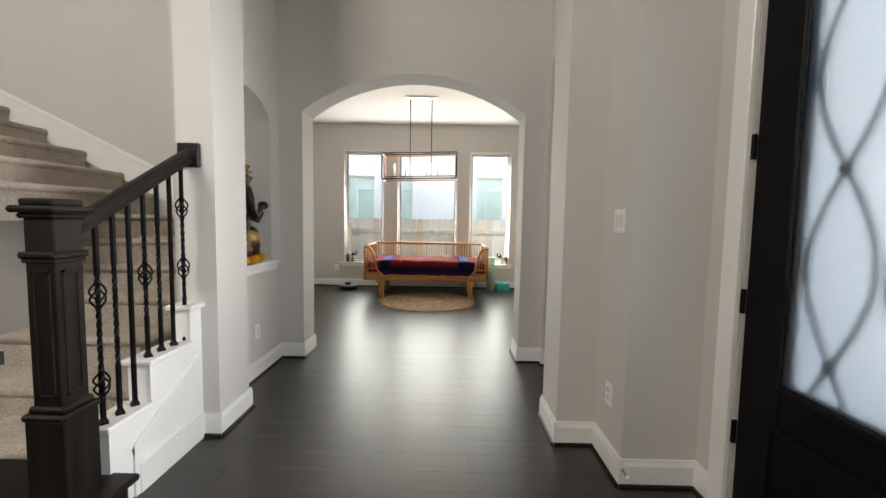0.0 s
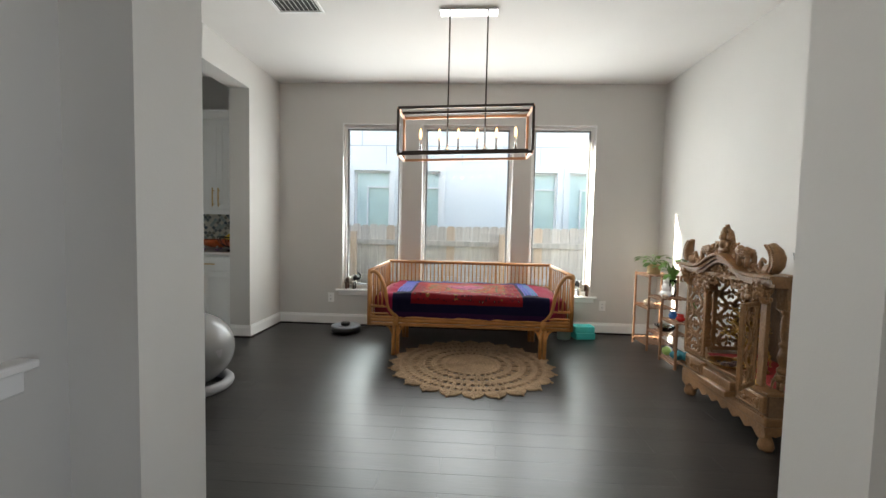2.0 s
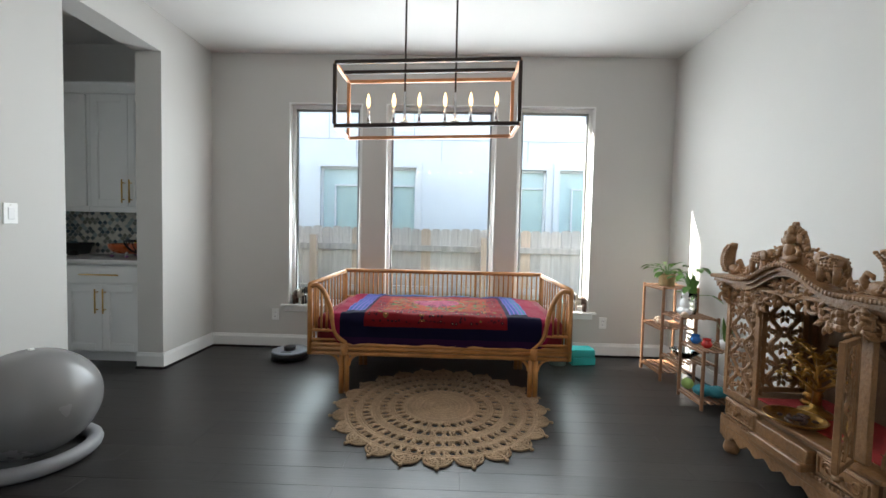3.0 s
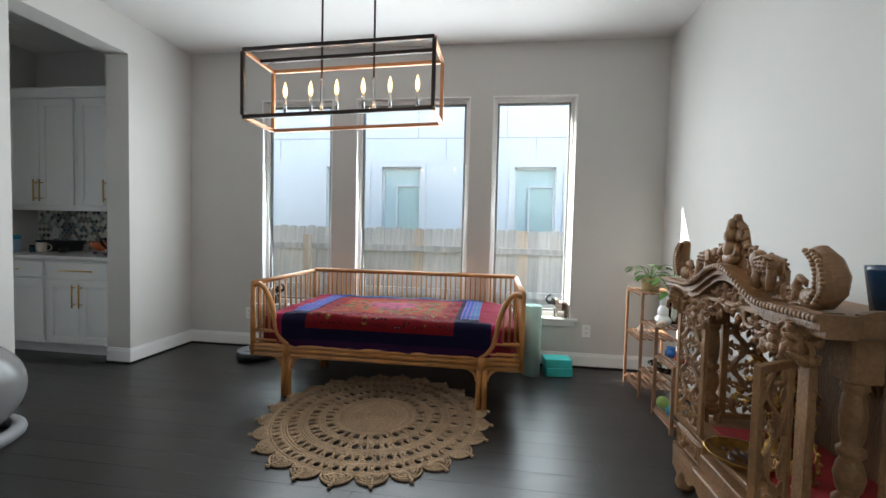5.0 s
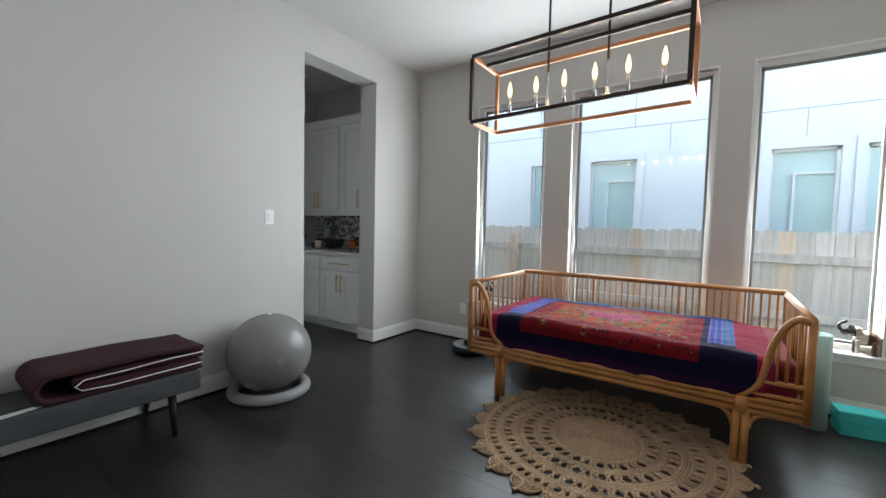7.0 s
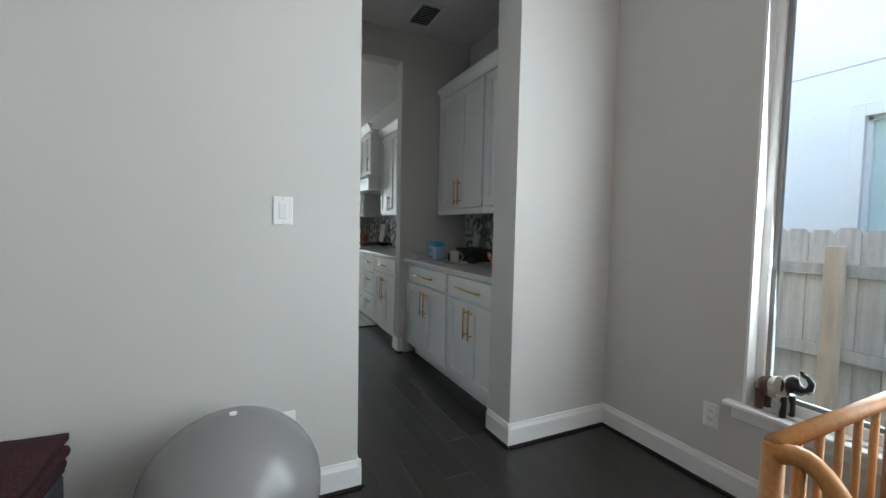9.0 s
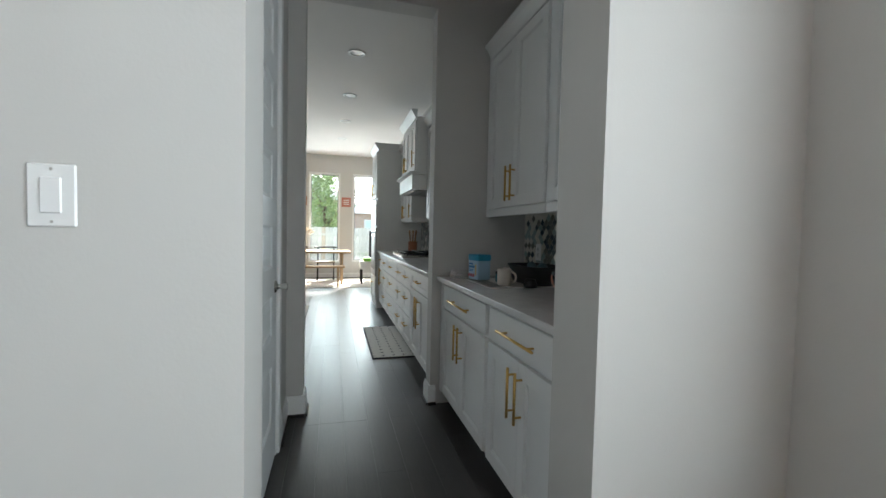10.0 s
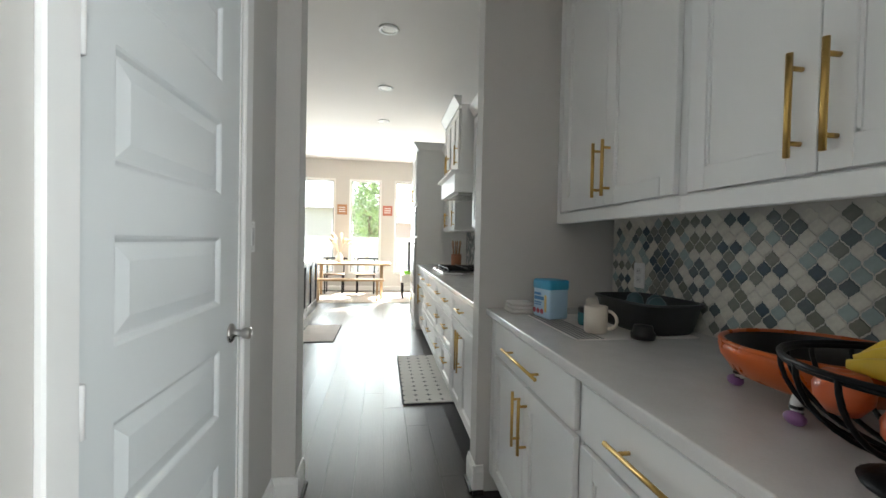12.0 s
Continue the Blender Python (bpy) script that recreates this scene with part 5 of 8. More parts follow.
def jali(bm, o, u, v, w, h, cells_u, cells_v, r=0.006):
    """Pierced fretwork: winding stems with curls and pointed leaves that fill a panel."""
    o, u, v = Vector(o), Vector(u), Vector(v)
    cols = max(1, round(w / 0.095))
    cw = w / cols
    for c in range(cols):
        mid = cw * (c + 0.5)
        hand = 1 if c % 2 else -1
        waves = max(2, round(h / (cw * 1.7)))
        pts = [o + u * (mid + hand * 0.30 * cw * math.sin(2 * math.pi * waves * k / 60)) + v * h * k / 60 for k in range(61)]
        tube(bm, pts, r * 1.1, 6)
        for k in range(2 * waves):
            z = h * (k + 0.5) / (2 * waves)
            sd = hand * (1 if k % 2 == 0 else -1)
            c0 = o + u * (mid - sd * 0.16 * cw) + v * z
            scroll(bm, c0, -u * sd, v, cw * 0.17, 1, r * 0.62, 1.1)
            stem = o + u * (mid + sd * 0.28 * cw) + v * z
            for ang, ln in ((0.95, 0.40), (-0.9, 0.40), (2.2, 0.46), (-2.25, 0.46), (3.05, 0.36)):
                a = ang if sd > 0 else math.pi - ang
                carved_leaf(bm, stem, u, v, a, cw * ln * 1.05, cw * 0.125, r * 0.8)
            far = o + u * (mid - sd * 0.44 * cw) + v * z
            for ang in (1.25, -1.25):
                carved_leaf(bm, far, u, v, ang if sd > 0 else math.pi - ang, cw * 0.42, cw * 0.115, r * 0.8)
    return bm


def frame_bars(bm, o, u, v, w, h, t, d):
    """Four rails round a panel."""
    o, u, v = Vector(o), Vector(u), Vector(v)
    nrm = u.cross(v)
    m = Matrix((u, v, nrm)).transposed().to_4x4()
    m.translation = o
    tmp = bmesh.new()
    for a, b2, c, e in ((0, t, 0, h), (w - t, w, 0, h), (t, w - t, 0, t), (t, w - t, h - t, h)):
        box(tmp, a, b2, c, e, -d / 2, d / 2, 0.002)
    tmp.transform(m)
    me = bpy.data.meshes.new("tmp")
    tmp.to_mesh(me)
    tmp.free()
    bm.from_mesh(me)
    bpy.data.meshes.remove(me)
    return bm


X, Y, Z = Vector((1, 0, 0)), Vector((0, 1, 0)), Vector((0, 0, 1))
part("plinth", boxed(0.0, TD, -TW, TW, 0.15, 0.20, 0.006), M_WOODP, temple)
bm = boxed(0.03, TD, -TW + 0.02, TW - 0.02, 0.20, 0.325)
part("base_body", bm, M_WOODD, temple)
part("platform", boxed(0.005, TD, -TW + 0.005, TW - 0.005, 0.325, 0.345, 0.004), M_WOODP, temple, "wooden platform inside the temple")
bm = bmesh.new()
pts = [(-TW, 0.15)]
for i in range(49):
    y = -TW + 2 * TW * i / 48
    pts.append((y, 0.105 + 0.016 * math.cos(i * math.pi / 3) + 0.03 * abs(y / TW) ** 3 * -1 + 0.0))
pts.append((TW, 0.15))
prism(bm, pts, 0.004, 0.026, 'x')
part("apron", bm, M_WOODP, temple, "scalloped carved apron")
bm = bmesh.new()
for i in range(44):
    y = -TW + 0.02 + (2 * TW - 0.04) * i / 43
    ball(bm, (0.0, y, 0.208), (0.007, 0.0085, 0.009), 6, 5)
tagged(part("bead_moulding", bm, M_WOODP, temple), kind="stuff")
pts = [(0, 0.15)] + [(TD * i / 24, 0.108 + 0.014 * math.cos(i * math.pi / 3)) for i in range(25)] + [(TD, 0.15)]
bm = bmesh.new()
prism(bm, pts, -TW + 0.003, -TW + 0.024, 'y')
part("side_apron", bm, M_WOODP, temple)
for x in (0.045, TD - 0.045):
    for y in (-TW + 0.045, TW - 0.045):
        bm = lathe(bmesh.new(), [(0.034, 0), (0.042, 0.02), (0.036, 0.05), (0.026, 0.08), (0.040, 0.12), (0.042, 0.151)], (x, y, 0), 12)
        part("foot", bm, M_WOODP, temple, "", True)
for y0, y1 in ((TW - 0.27, TW - 0.03), (-TW + 0.03, -TW + 0.27)):
    dr = part("drawer", boxed(0.005, 0.03, y0, y1, 0.216, 0.318, 0.005), M_WOODP, temple, "small carved drawer front")
    bm = frame_bars(bmesh.new(), (0.003, y0 + 0.012, 0.226), Y, Z, y1 - y0 - 0.024, 0.082, 0.008, 0.008)
    for k in range(2):
        scroll(bm, (0.004, y0 + 0.065 + k * 0.11, 0.266), Y, Z, 0.032, 1 if k else -1, 0.0045)
    part("carving", bm, M_WOODP, dr)
    bm = lathe(bmesh.new(), [(0.010, 0), (0.007, 0.012), (0.017, 0.022), (0.012, 0.033), (0, 0.036)], (0, 0, 0), 12)
    kn = part("knob", bm, M_WOODP, dr, "turned wooden knob", True)
    kn.matrix_basis = pose(0.004, (y0 + y1) / 2, 0.266, 0, -90, 0)
bm = boxed(-0.045, 0.05, -TW + 0.29, TW - 0.29, 0.20, 0.24, 0.006)
box(bm, -0.015, 0.05, -TW + 0.29, TW - 0.29, 0.24, 0.30, 0.004)
part("front_step", bm, M_WOODP, temple)


def temple_pillar(x, y, big=True):
    prof = [(0.028, 0), (0.036, 0.012), (0.036, 0.03), (0.022, 0.045), (0.03, 0.065), (0.037, 0.10), (0.030, 0.135), (0.022, 0.15), (0.033, 0.165), (0.033, 0.178), (0.022, 0.19),
            (0.029, 0.22), (0.031, 0.28), (0.026, 0.33), (0.022, 0.34), (0.032, 0.355), (0.030, 0.375)]
    post = part("pillar", lathe(bmesh.new(), prof, (x, y, 0.44), 16), M_WOODP, temple, "turned and carved pillar", True)
    part("pillar_block", boxed(x - 0.042, x + 0.042, y - 0.042, y + 0.042, 0.815, 0.965, 0.006), M_WOODP, post)
    bm = elephant_shape(bmesh.new(), 0.50, (0, 0, 0), False, 1)
    el = part("elephant_base", bm, M_WOODP, post, "", True)
    el.matrix_basis = pose(x + 0.01, y, 0.345, 0, 0, 180)
    part("pillar_foot", boxed(x - 0.03, x + 0.03, y - 0.028, y + 0.028, 0.42, 0.442, 0.004), M_WOODP, post)
    return post


temple_pillar(0.13, -TW + 0.06)
temple_pillar(0.13, TW - 0.06)
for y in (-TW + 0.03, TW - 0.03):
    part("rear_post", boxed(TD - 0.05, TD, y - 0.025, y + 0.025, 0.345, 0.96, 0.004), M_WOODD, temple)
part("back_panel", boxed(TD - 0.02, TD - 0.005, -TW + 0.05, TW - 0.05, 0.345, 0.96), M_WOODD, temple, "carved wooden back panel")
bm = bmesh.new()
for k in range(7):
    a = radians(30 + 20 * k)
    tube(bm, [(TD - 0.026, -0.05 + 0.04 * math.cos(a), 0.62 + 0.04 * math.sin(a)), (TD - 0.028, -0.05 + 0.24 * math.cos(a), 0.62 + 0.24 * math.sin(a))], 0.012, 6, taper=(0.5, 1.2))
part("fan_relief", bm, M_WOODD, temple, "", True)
for s in (-1, 1):
    y = s * (TW - 0.03)
    bm = frame_bars(bmesh.new(), (0.185, y, 0.35), X, Z, TD - 0.24, 0.60, 0.03, 0.018)
    jali(bm, (0.213, y, 0.378), X, Z, TD - 0.296, 0.544, 4, 7, 0.0115)
    part("side_fretwork", bm, M_WOODP, temple, "pierced leaf fretwork side panel")
# doors: one folded flat against the front, one standing open
bm = frame_bars(bmesh.new(), (0, 0, 0), Y, Z, 0.225, 0.53, 0.026, 0.016)
jali(bm, (0, 0.026, 0.026), Y, Z, 0.173, 0.478, 3, 7, 0.0085)
ld = part("door_leaf", bm, M_WOODP, temple, "pierced door leaf, open")
ld.matrix_basis = pose(0.006, TW - 0.262, 0.352, 0, 0, 4)
bm = frame_bars(bmesh.new(), (0, 0, 0), Y, Z, 0.185, 0.50, 0.024, 0.020)
jali(bm, (0, 0.024, 0.024), Y, Z, 0.137, 0.452, 2, 6, 0.006)
rd = part("door_leaf", bm, M_WOODP, temple, "pierced door leaf, standing open")
rd.matrix_basis = pose(0.010, -TW + 0.125, 0.352, 0, 0, 122)
rd2 = part("door_stile", boxed(-0.012, 0.012, 0, 0.05, 0.352, 0.86, 0.003), M_WOODP, temple)
rd2.matrix_basis = pose(0.05, -TW + 0.095, 0, 0, 0, 0)
part("roof_board", boxed(-0.01, TD, -TW - 0.02, TW + 0.02, 0.955, 0.975, 0.004), M_WOODP, temple)


def cornice_line(n=60):
    """The cornice along y: level ends and a swelling arch in the middle."""
    out = []
    for i in range(n + 1):
        y = -TW - 0.045 + (2 * TW + 0.09) * i / n
        w = abs(y) / 0.27
        z = 0.985 + (0.10 * 0.5 * (1 + math.cos(math.pi * w)) if w < 1 else 0)
        out.append((y, z))
    return out


line = cornice_line()
bm = bmesh.new()
for (x0, x1, dz, th) in ((-0.06, 0.05, 0.012, 0.020), (-0.045, 0.05, -0.010, 0.022), (-0.03, 0.05, -0.032, 0.022)):
    pts = [(y, z + dz + th) for y, z in line] + [(y, z + dz) for y, z in line[::-1]]
    prism(bm, pts, x0, x1, 'x')
part("cornice", bm, M_WOODP, temple, "moulded cornice with a raised arch")
bm = bmesh.new()
for i in range(61):
    y, z = line[i]
    ball(bm, (-0.06, y, z + 0.021), (0.008, 0.009, 0.011), 6, 5)
tagged(part("beading", bm, M_WOODP, temple), kind="stuff")
bm = boxed(0.052, TD, -TW - 0.045, -TW + 0.02, 0.955, 1.005, 0.006)
prism(bm, [(0.055, 1.005)] + [(0.055 + (TD - 0.055) * i / 20, 1.02 + 0.012 * abs(math.sin(i * math.pi / 5))) for i in range(21)] + [(TD, 1.005)], -TW - 0.04, -TW - 0.02, 'y')
part("side_cornice", bm, M_WOODP, temple)
bm = boxed(0.052, TD, TW - 0.02, TW + 0.045, 0.955, 1.005, 0.006)
part("side_cornice", bm, M_WOODP, temple)
# fretwork under the arch
bm = bmesh.new()
for s in (-1, 1):
    for y, z, q, hd in ((0.05, 0.985, 0.045, 1), (0.115, 0.95, 0.045, -1), (0.185, 0.91, 0.042, 1), (0.10, 1.02, 0.03, 1), (0.235, 0.93, 0.04, -1), (0.345, 0.91, 0.045, 1), (0.39, 0.90, 0.035, -1), (0.30, 0.92, 0.035, 1)):
        scroll(bm, (0.0, s * y, z - 0.01), Y * s, Z, q, hd, 0.0075)
    ball(bm, (-0.005, s * 0.205, 0.865), (0.012, 0.018, 0.03), 8, 6)
    for k in range(22):
        y, z = 0.02 + 0.019 * k, 0.965 - 0.045 * math.sin(k * 0.9) - 0.05 * min(1, k / 12) + (0.045 if k < 7 else 0)
        for q in (0, 1):
            carved_leaf(bm, (-0.006, s * y, z - 0.02 * q), Y * s, Z, 0.8 + 1.9 * q + 0.9 * k, 0.042, 0.011, 0.011)
part("arch_fretwork", bm, M_WOODP, temple, "pierced scrolling fretwork under the arch")
for s in (-1, 1):
    bm = boxed(-0.012, 0.03, s * 0.255 - 0.03, s * 0.255 + 0.03, 0.86, 0.985, 0.008)
    for k in range(4):
        ball(bm, (-0.012, s * 0.255, 0.87 + 0.03 * k), (0.014, 0.026 - 0.003 * k, 0.018), 8, 6)
    part("pendant", bm, M_WOODP, temple)
    bm = bmesh.new()
    for q in ((-0.030, 0.0, 0.905, 0.026), (-0.006, 0.0, 0.868, 0.026), (-0.030, 0.0, 0.942, 0.028), (-0.002, 0.0, 0.918, 0.032)):
        ball(bm, (q[0], s * (TW - 0.05), q[2]), (q[3], q[3] * 0.8, q[3] * 0.7), 10, 8)
    tube(bm, [(-0.04, s * (TW - 0.05), 0.925), (-0.068, s * (TW - 0.05), 0.908), (-0.072, s * (TW - 0.05), 0.882), (-0.056, s * (TW - 0.05), 0.872)], 0.009, 8, taper=(1.3, 1, 0.8, 0.6))
    for k in range(3):
        scroll(bm, (-0.02 - 0.015 * k, s * (TW - 0.05) + 0.02 * (k - 1), 0.90 + 0.025 * k), Y, Z, 0.03, 1 - 2 * (k % 2), 0.006)
    for k in range(10):
        carved_leaf(bm, (-0.014 - 0.003 * k, s * (TW - 0.05) + 0.006 * (k % 3 - 1), 0.862 + 0.009 * k), X, Z, 2.2 + 0.5 * math.sin(2.1 * k), 0.042, 0.011, 0.016)
        carved_leaf(bm, (-0.012, s * (TW - 0.05) - s * 0.004 * k, 0.870 + 0.009 * k), Y * s, Z, 2.6 + 0.6 * math.sin(1.7 * k), 0.048, 0.012, 0.012)
    part("bracket", bm, M_WOODP, temple, "carved beast bracket", True)
# crest, set a little back from the cornice's edge
def back(bm):
    bmesh.ops.translate(bm, verts=bm.verts[:], vec=(0.035, 0, 0))
    return bm


bm = bmesh.new()
out = []
for i in range(33):
    a = math.pi * i / 32
    out.append((0.085 * math.cos(a) * (1 - 0.30 * math.sin(a) ** 4), 1.085 + 0.205 * math.sin(a) ** 0.9 * (1 + 0.05 * math.sin(a * 9))))
prism(bm, out, -0.035, -0.015, 'x', 0.003)
for i in range(1, 32, 2):
    y, z = out[i]
    ball(bm, (-0.03, y, z), (0.012, 0.010, 0.012), 6, 5)
    carved_leaf(bm, (-0.036, y * 0.82, 1.09 + (z - 1.09) * 0.86), Y, Z, math.atan2(z - 1.12, y), 0.034, 0.010, 0.010)
for at, r in (((-0.045, 0, 1.14), (0.022, 0.05, 0.025)), ((-0.05, 0, 1.175), (0.025, 0.03, 0.035)), ((-0.05, 0, 1.225), (0.024, 0.024, 0.028)), ((-0.05, 0, 1.265), (0.014, 0.016, 0.025))):
    ball(bm, at, r, 10, 8)
for s in (-1, 1):
    ball(bm, (-0.042, s * 0.036, 1.225), (0.008, 0.022, 0.025), 8, 6)
    tube(bm, [(-0.045, s * 0.03, 1.19), (-0.055, s * 0.055, 1.17), (-0.06, s * 0.05, 1.15)], 0.010, 6)
part("crest_plaque", back(bm), M_WOODP, temple, "carved arched crest with a seated figure", True)
for s in (-1, 1):
    bm = elephant_shape(bmesh.new(), 0.70, (0, 0, 0), True, 1)
    for a in range(5):
        for c in range(4):
            for sd in (-1, 1):
                x, z = -0.036 + 0.018 * a, 0.060 + 0.014 * c
                y = 0.036 * math.sqrt(max(0.05, 1 - (x / 0.060) ** 2 - ((z - 0.0805) / 0.0385) ** 2))
                ball(bm, (x, sd * y, z), (0.0075, 0.005, 0.0060), 6, 4)
    tube(bm, [(-0.058, 0.036, 0.10), (-0.02, 0.040, 0.112), (0.03, 0.036, 0.10)], 0.004, 5)
    el = part("crest_elephant", bm, M_WOODP, temple, "carved elephant with raised trunk", True)
    el.matrix_basis = pose(0.007, s * 0.195, 1.046, 0, 0, -90 if s > 0 else 90)
    bm = bmesh.new()
    for k in range(13):
        y = 0.085 + 0.021 * k
        z = 1.085 - 0.055 * min(1, k / 8)
        a0 = 1.2 + 0.7 * math.sin(k * 1.7)
        carved_leaf(bm, (-0.030 - 0.006 * (k % 2), s * y, z), Y * s, Z, a0, 0.052 if k < 12 else 0.04, 0.013, 0.011)
        carved_leaf(bm, (-0.034, s * y, z - 0.005), Y * s, Z, a0 + 1.5, 0.036, 0.010, 0.010)
    for dy, dz, q, hd in ((0.300, 1.045, 0.026, 1), (0.345, 1.048, 0.026, -1), (0.105, 1.118, 0.024, 1), (0.125, 1.150, 0.018, -1)):
        scroll(bm, (-0.032, s * dy, dz), Y * s, Z, q, hd, 0.0065)
    tagged(part("crest_foliage", back(bm), M_WOODP, temple, "carved scrolling leaves along the crest"), kind="stuff")
    bm = bmesh.new()
    y0 = s * 0.395
    ball(bm, (-0.03, y0 - s * 0.005, 1.046), (0.024, 0.054, 0.032), 12, 8)
    tube(bm, [(-0.034, y0 - s * 0.045, 1.045), (-0.036, y0 - s * 0.068, 1.075), (-0.036, y0 - s * 0.052, 1.102), (-0.036, y0 - s * 0.032, 1.092), (-0.036, y0 - s * 0.028, 1.078)], 0.013, 8, taper=(1.4, 1.1, 1.0, 0.7, 0.3))
    tail = [(-0.03, y0 + s * 0.030, 1.040), (-0.03, y0 + s * 0.052, 1.075), (-0.03, y0 + s * 0.054, 1.115), (-0.03, y0 + s * 0.038, 1.155), (-0.03, y0 + s * 0.010, 1.183), (-0.03, y0 - s * 0.016, 1.190)]
    tube(bm, tail, 0.030, 10, taper=(0.9, 1.15, 1.25, 1.05, 0.7, 0.2))
    for k in range(14):
        u = k / 13 * 4
        q = Vector(tail[int(min(u, 3.99))]).lerp(Vector(tail[int(min(u, 3.99)) + 1]), u - int(min(u, 3.99)))
        for dy in (-0.016, 0.008):
            ball(bm, (q.x - 0.030, q.y + s * dy, q.z), (0.008, 0.010, 0.008), 6, 5)
    part("peacock_finial", back(bm), M_WOODP, temple, "carved peacock finial", True)
    part("finial_base", boxed(-0.03, 0.035, y0 - 0.07, y0 + 0.07, 1.003, 1.02, 0.005), M_WOODP, temple)

# things in and on the temple
M_GOLD = material("bright_brass", (0.45, 0.26, 0.075), 0.32, metal=1.0, vary=0.35, scale=25, bump=0.8, bump_scale=60, fine=0.3)
rng = random.Random(11)


def idol(x, y, s):
    bm = bmesh.new()
    lathe(bm, [(0.05, 0), (0.055, 0.01), (0.04, 0.03)], (0, 0, 0), 14)
    ball(bm, (0, 0, 0.06), (0.035, 0.045, 0.03))
    ball(bm, (0, 0, 0.11), (0.028, 0.034, 0.04))
    ball(bm, (0, 0, 0.165), (0.02, 0.021, 0.024))
    lathe(bm, [(0.022, 0.18), (0.016, 0.20), (0.004, 0.225)], (0, 0, 0), 10)
    for sd in (-1, 1):
        tube(bm, [(0, 0.03 * sd, 0.13), (-0.02, 0.055 * sd, 0.10), (-0.03, 0.05 * sd, 0.14)], 0.009, 6)
        tube(bm, [(0, 0.03 * sd, 0.14), (0.0, 0.065 * sd, 0.15), (0, 0.07 * sd, 0.19)], 0.008, 6)
    tube(bm, [(0.012, 0.07 * math.cos(a), 0.13 + 0.10 * math.sin(a)) for a in [math.pi * (-0.15 + 1.3 * k / 16) for k in range(17)]], 0.008, 6)
    for k in range(9):
        a = math.pi * (-0.1 + 1.2 * k / 8)
        ball(bm, (0.012, 0.082 * math.cos(a), 0.13 + 0.115 * math.sin(a)), 0.012, 6, 4)
    ob = part("brass_statue", bm, M_GOLD, None, "", True)
    ob.matrix_basis = pose(x, y, 0.352, 0, 0, rng.uniform(-25, 25)) @ Matrix.Diagonal((s, s, s, 1))
    tagged(ob, "small polished brass deity statue in the temple", "statue", "brass statues in the temple")


for x, y, s in ((1.45, 5.46, 0.60), (1.56, 5.80, 0.72), (1.385, 5.40, 0.42)):
    idol(x, y, s)
bm = lathe(bmesh.new(), [(0.06, 0), (0.065, 0.012), (0.03, 0.03), (0.016, 0.05)], (0, 0, 0), 16)
tube(bm, [(0, 0, 0.04), (0.01, 0.008, 0.10), (-0.004, 0.0, 0.17), (0, 0, 0.27)], 0.016, 8, taper=(1.2, 1.0, 0.8, 0.3))
for k in range(16):
    a, z = 2.4 * k, 0.09 + 0.011 * k
    q = 0.155 - 0.0045 * k
    tip = Vector((q * 0.75 * math.cos(a), q * math.sin(a), z + 0.075))
    mid = Vector((0.5 * q * 0.75 * math.cos(a), 0.5 * q * math.sin(a), z + 0.052))
    tube(bm, [(0, 0, z), mid, tip], 0.006, 6, taper=(1.2, 1, 0.6))
    for m2 in range(9):
        c = mid.lerp(tip, rng.random() * 1.1) + Vector((rng.uniform(-0.02, 0.02), rng.uniform(-0.02, 0.02), rng.uniform(-0.02, 0.02)))
        ball(bm, c, (0.020, 0.009, 0.004), 6, 4, pose(0, 0, 0, rng.uniform(-70, 70), rng.uniform(-50, 50), rng.uniform(0, 360)))
wish = part("brass_tree", bm, M_GOLD, None, "", True)
wish.matrix_basis = pose(1.475, 5.665, 0.352) @ Matrix.Diagonal((1.1, 1.15, 1.1, 1))
tagged(wish, "branching brass tree ornament with many small leaves in the temple", "ornament")
cloth = part("altar_cloth", boxed(1.33, 1.70, 5.18, 5.86, 0.3455, 0.351, 0.002), material("red_altar_cloth", (0.38, 0.03, 0.03), 0.8, vary=0.2, scale=15, bump=0.5, bump_scale=80), None)
tagged(cloth, "red cloth spread on the temple floor", "cloth")
tray = thing("offering_tray", "round brass tray with offerings on the temple step", "tray", at=(1.305, 5.588, 0.352))
part("dish", lathe(bmesh.new(), [(0.0, 0.004), (0.10, 0.004), (0.118, 0.022), (0.126, 0.024), (0.120, 0.016), (0.10, 0.0), (0.0, 0.0)], (0, 0, 0), 32), M_GOLD, tray, "", True)
bm = bmesh.new()
for k in range(16):
    a, q = rng.uniform(0, 6.28), rng.uniform(0.01, 0.085)
    ball(bm, (q * math.cos(a), q * math.sin(a), 0.012), (rng.uniform(0.012, 0.028), 0.010, 0.007), 8, 5, pose(0, 0, 0, 0, 0, rng.uniform(0, 180)))
part("offerings", bm, material("dark_seeds", (0.06, 0.03, 0.025), 0.4, vary=0.4, scale=50), tray)
bell = part("brass_bell", lathe(bmesh.new(), [(0.018, 0), (0.016, 0.012), (0.010, 0.03), (0.004, 0.034), (0.004, 0.06), (0.007, 0.065), (0, 0.07)], (1.275, 5.26, 0.346), 12), M_GOLD, None, "", True)
tagged(bell, "small brass hand bell on the temple step", "bell")
bluepot = thing("blue_pot", "dark blue glazed pot on top of the temple", "pot", at=(1.52, 5.24, 0.976))
part("pot", lathe(bmesh.new(), [(0.065, 0), (0.085, 0.15), (0.087, 0.165), (0.078, 0.165), (0.070, 0.13), (0.0, 0.13)], (0, 0, 0), 24), material("blue_glaze", (0.012, 0.05, 0.12), 0.25, vary=0.2, scale=8), bluepot, "", True)


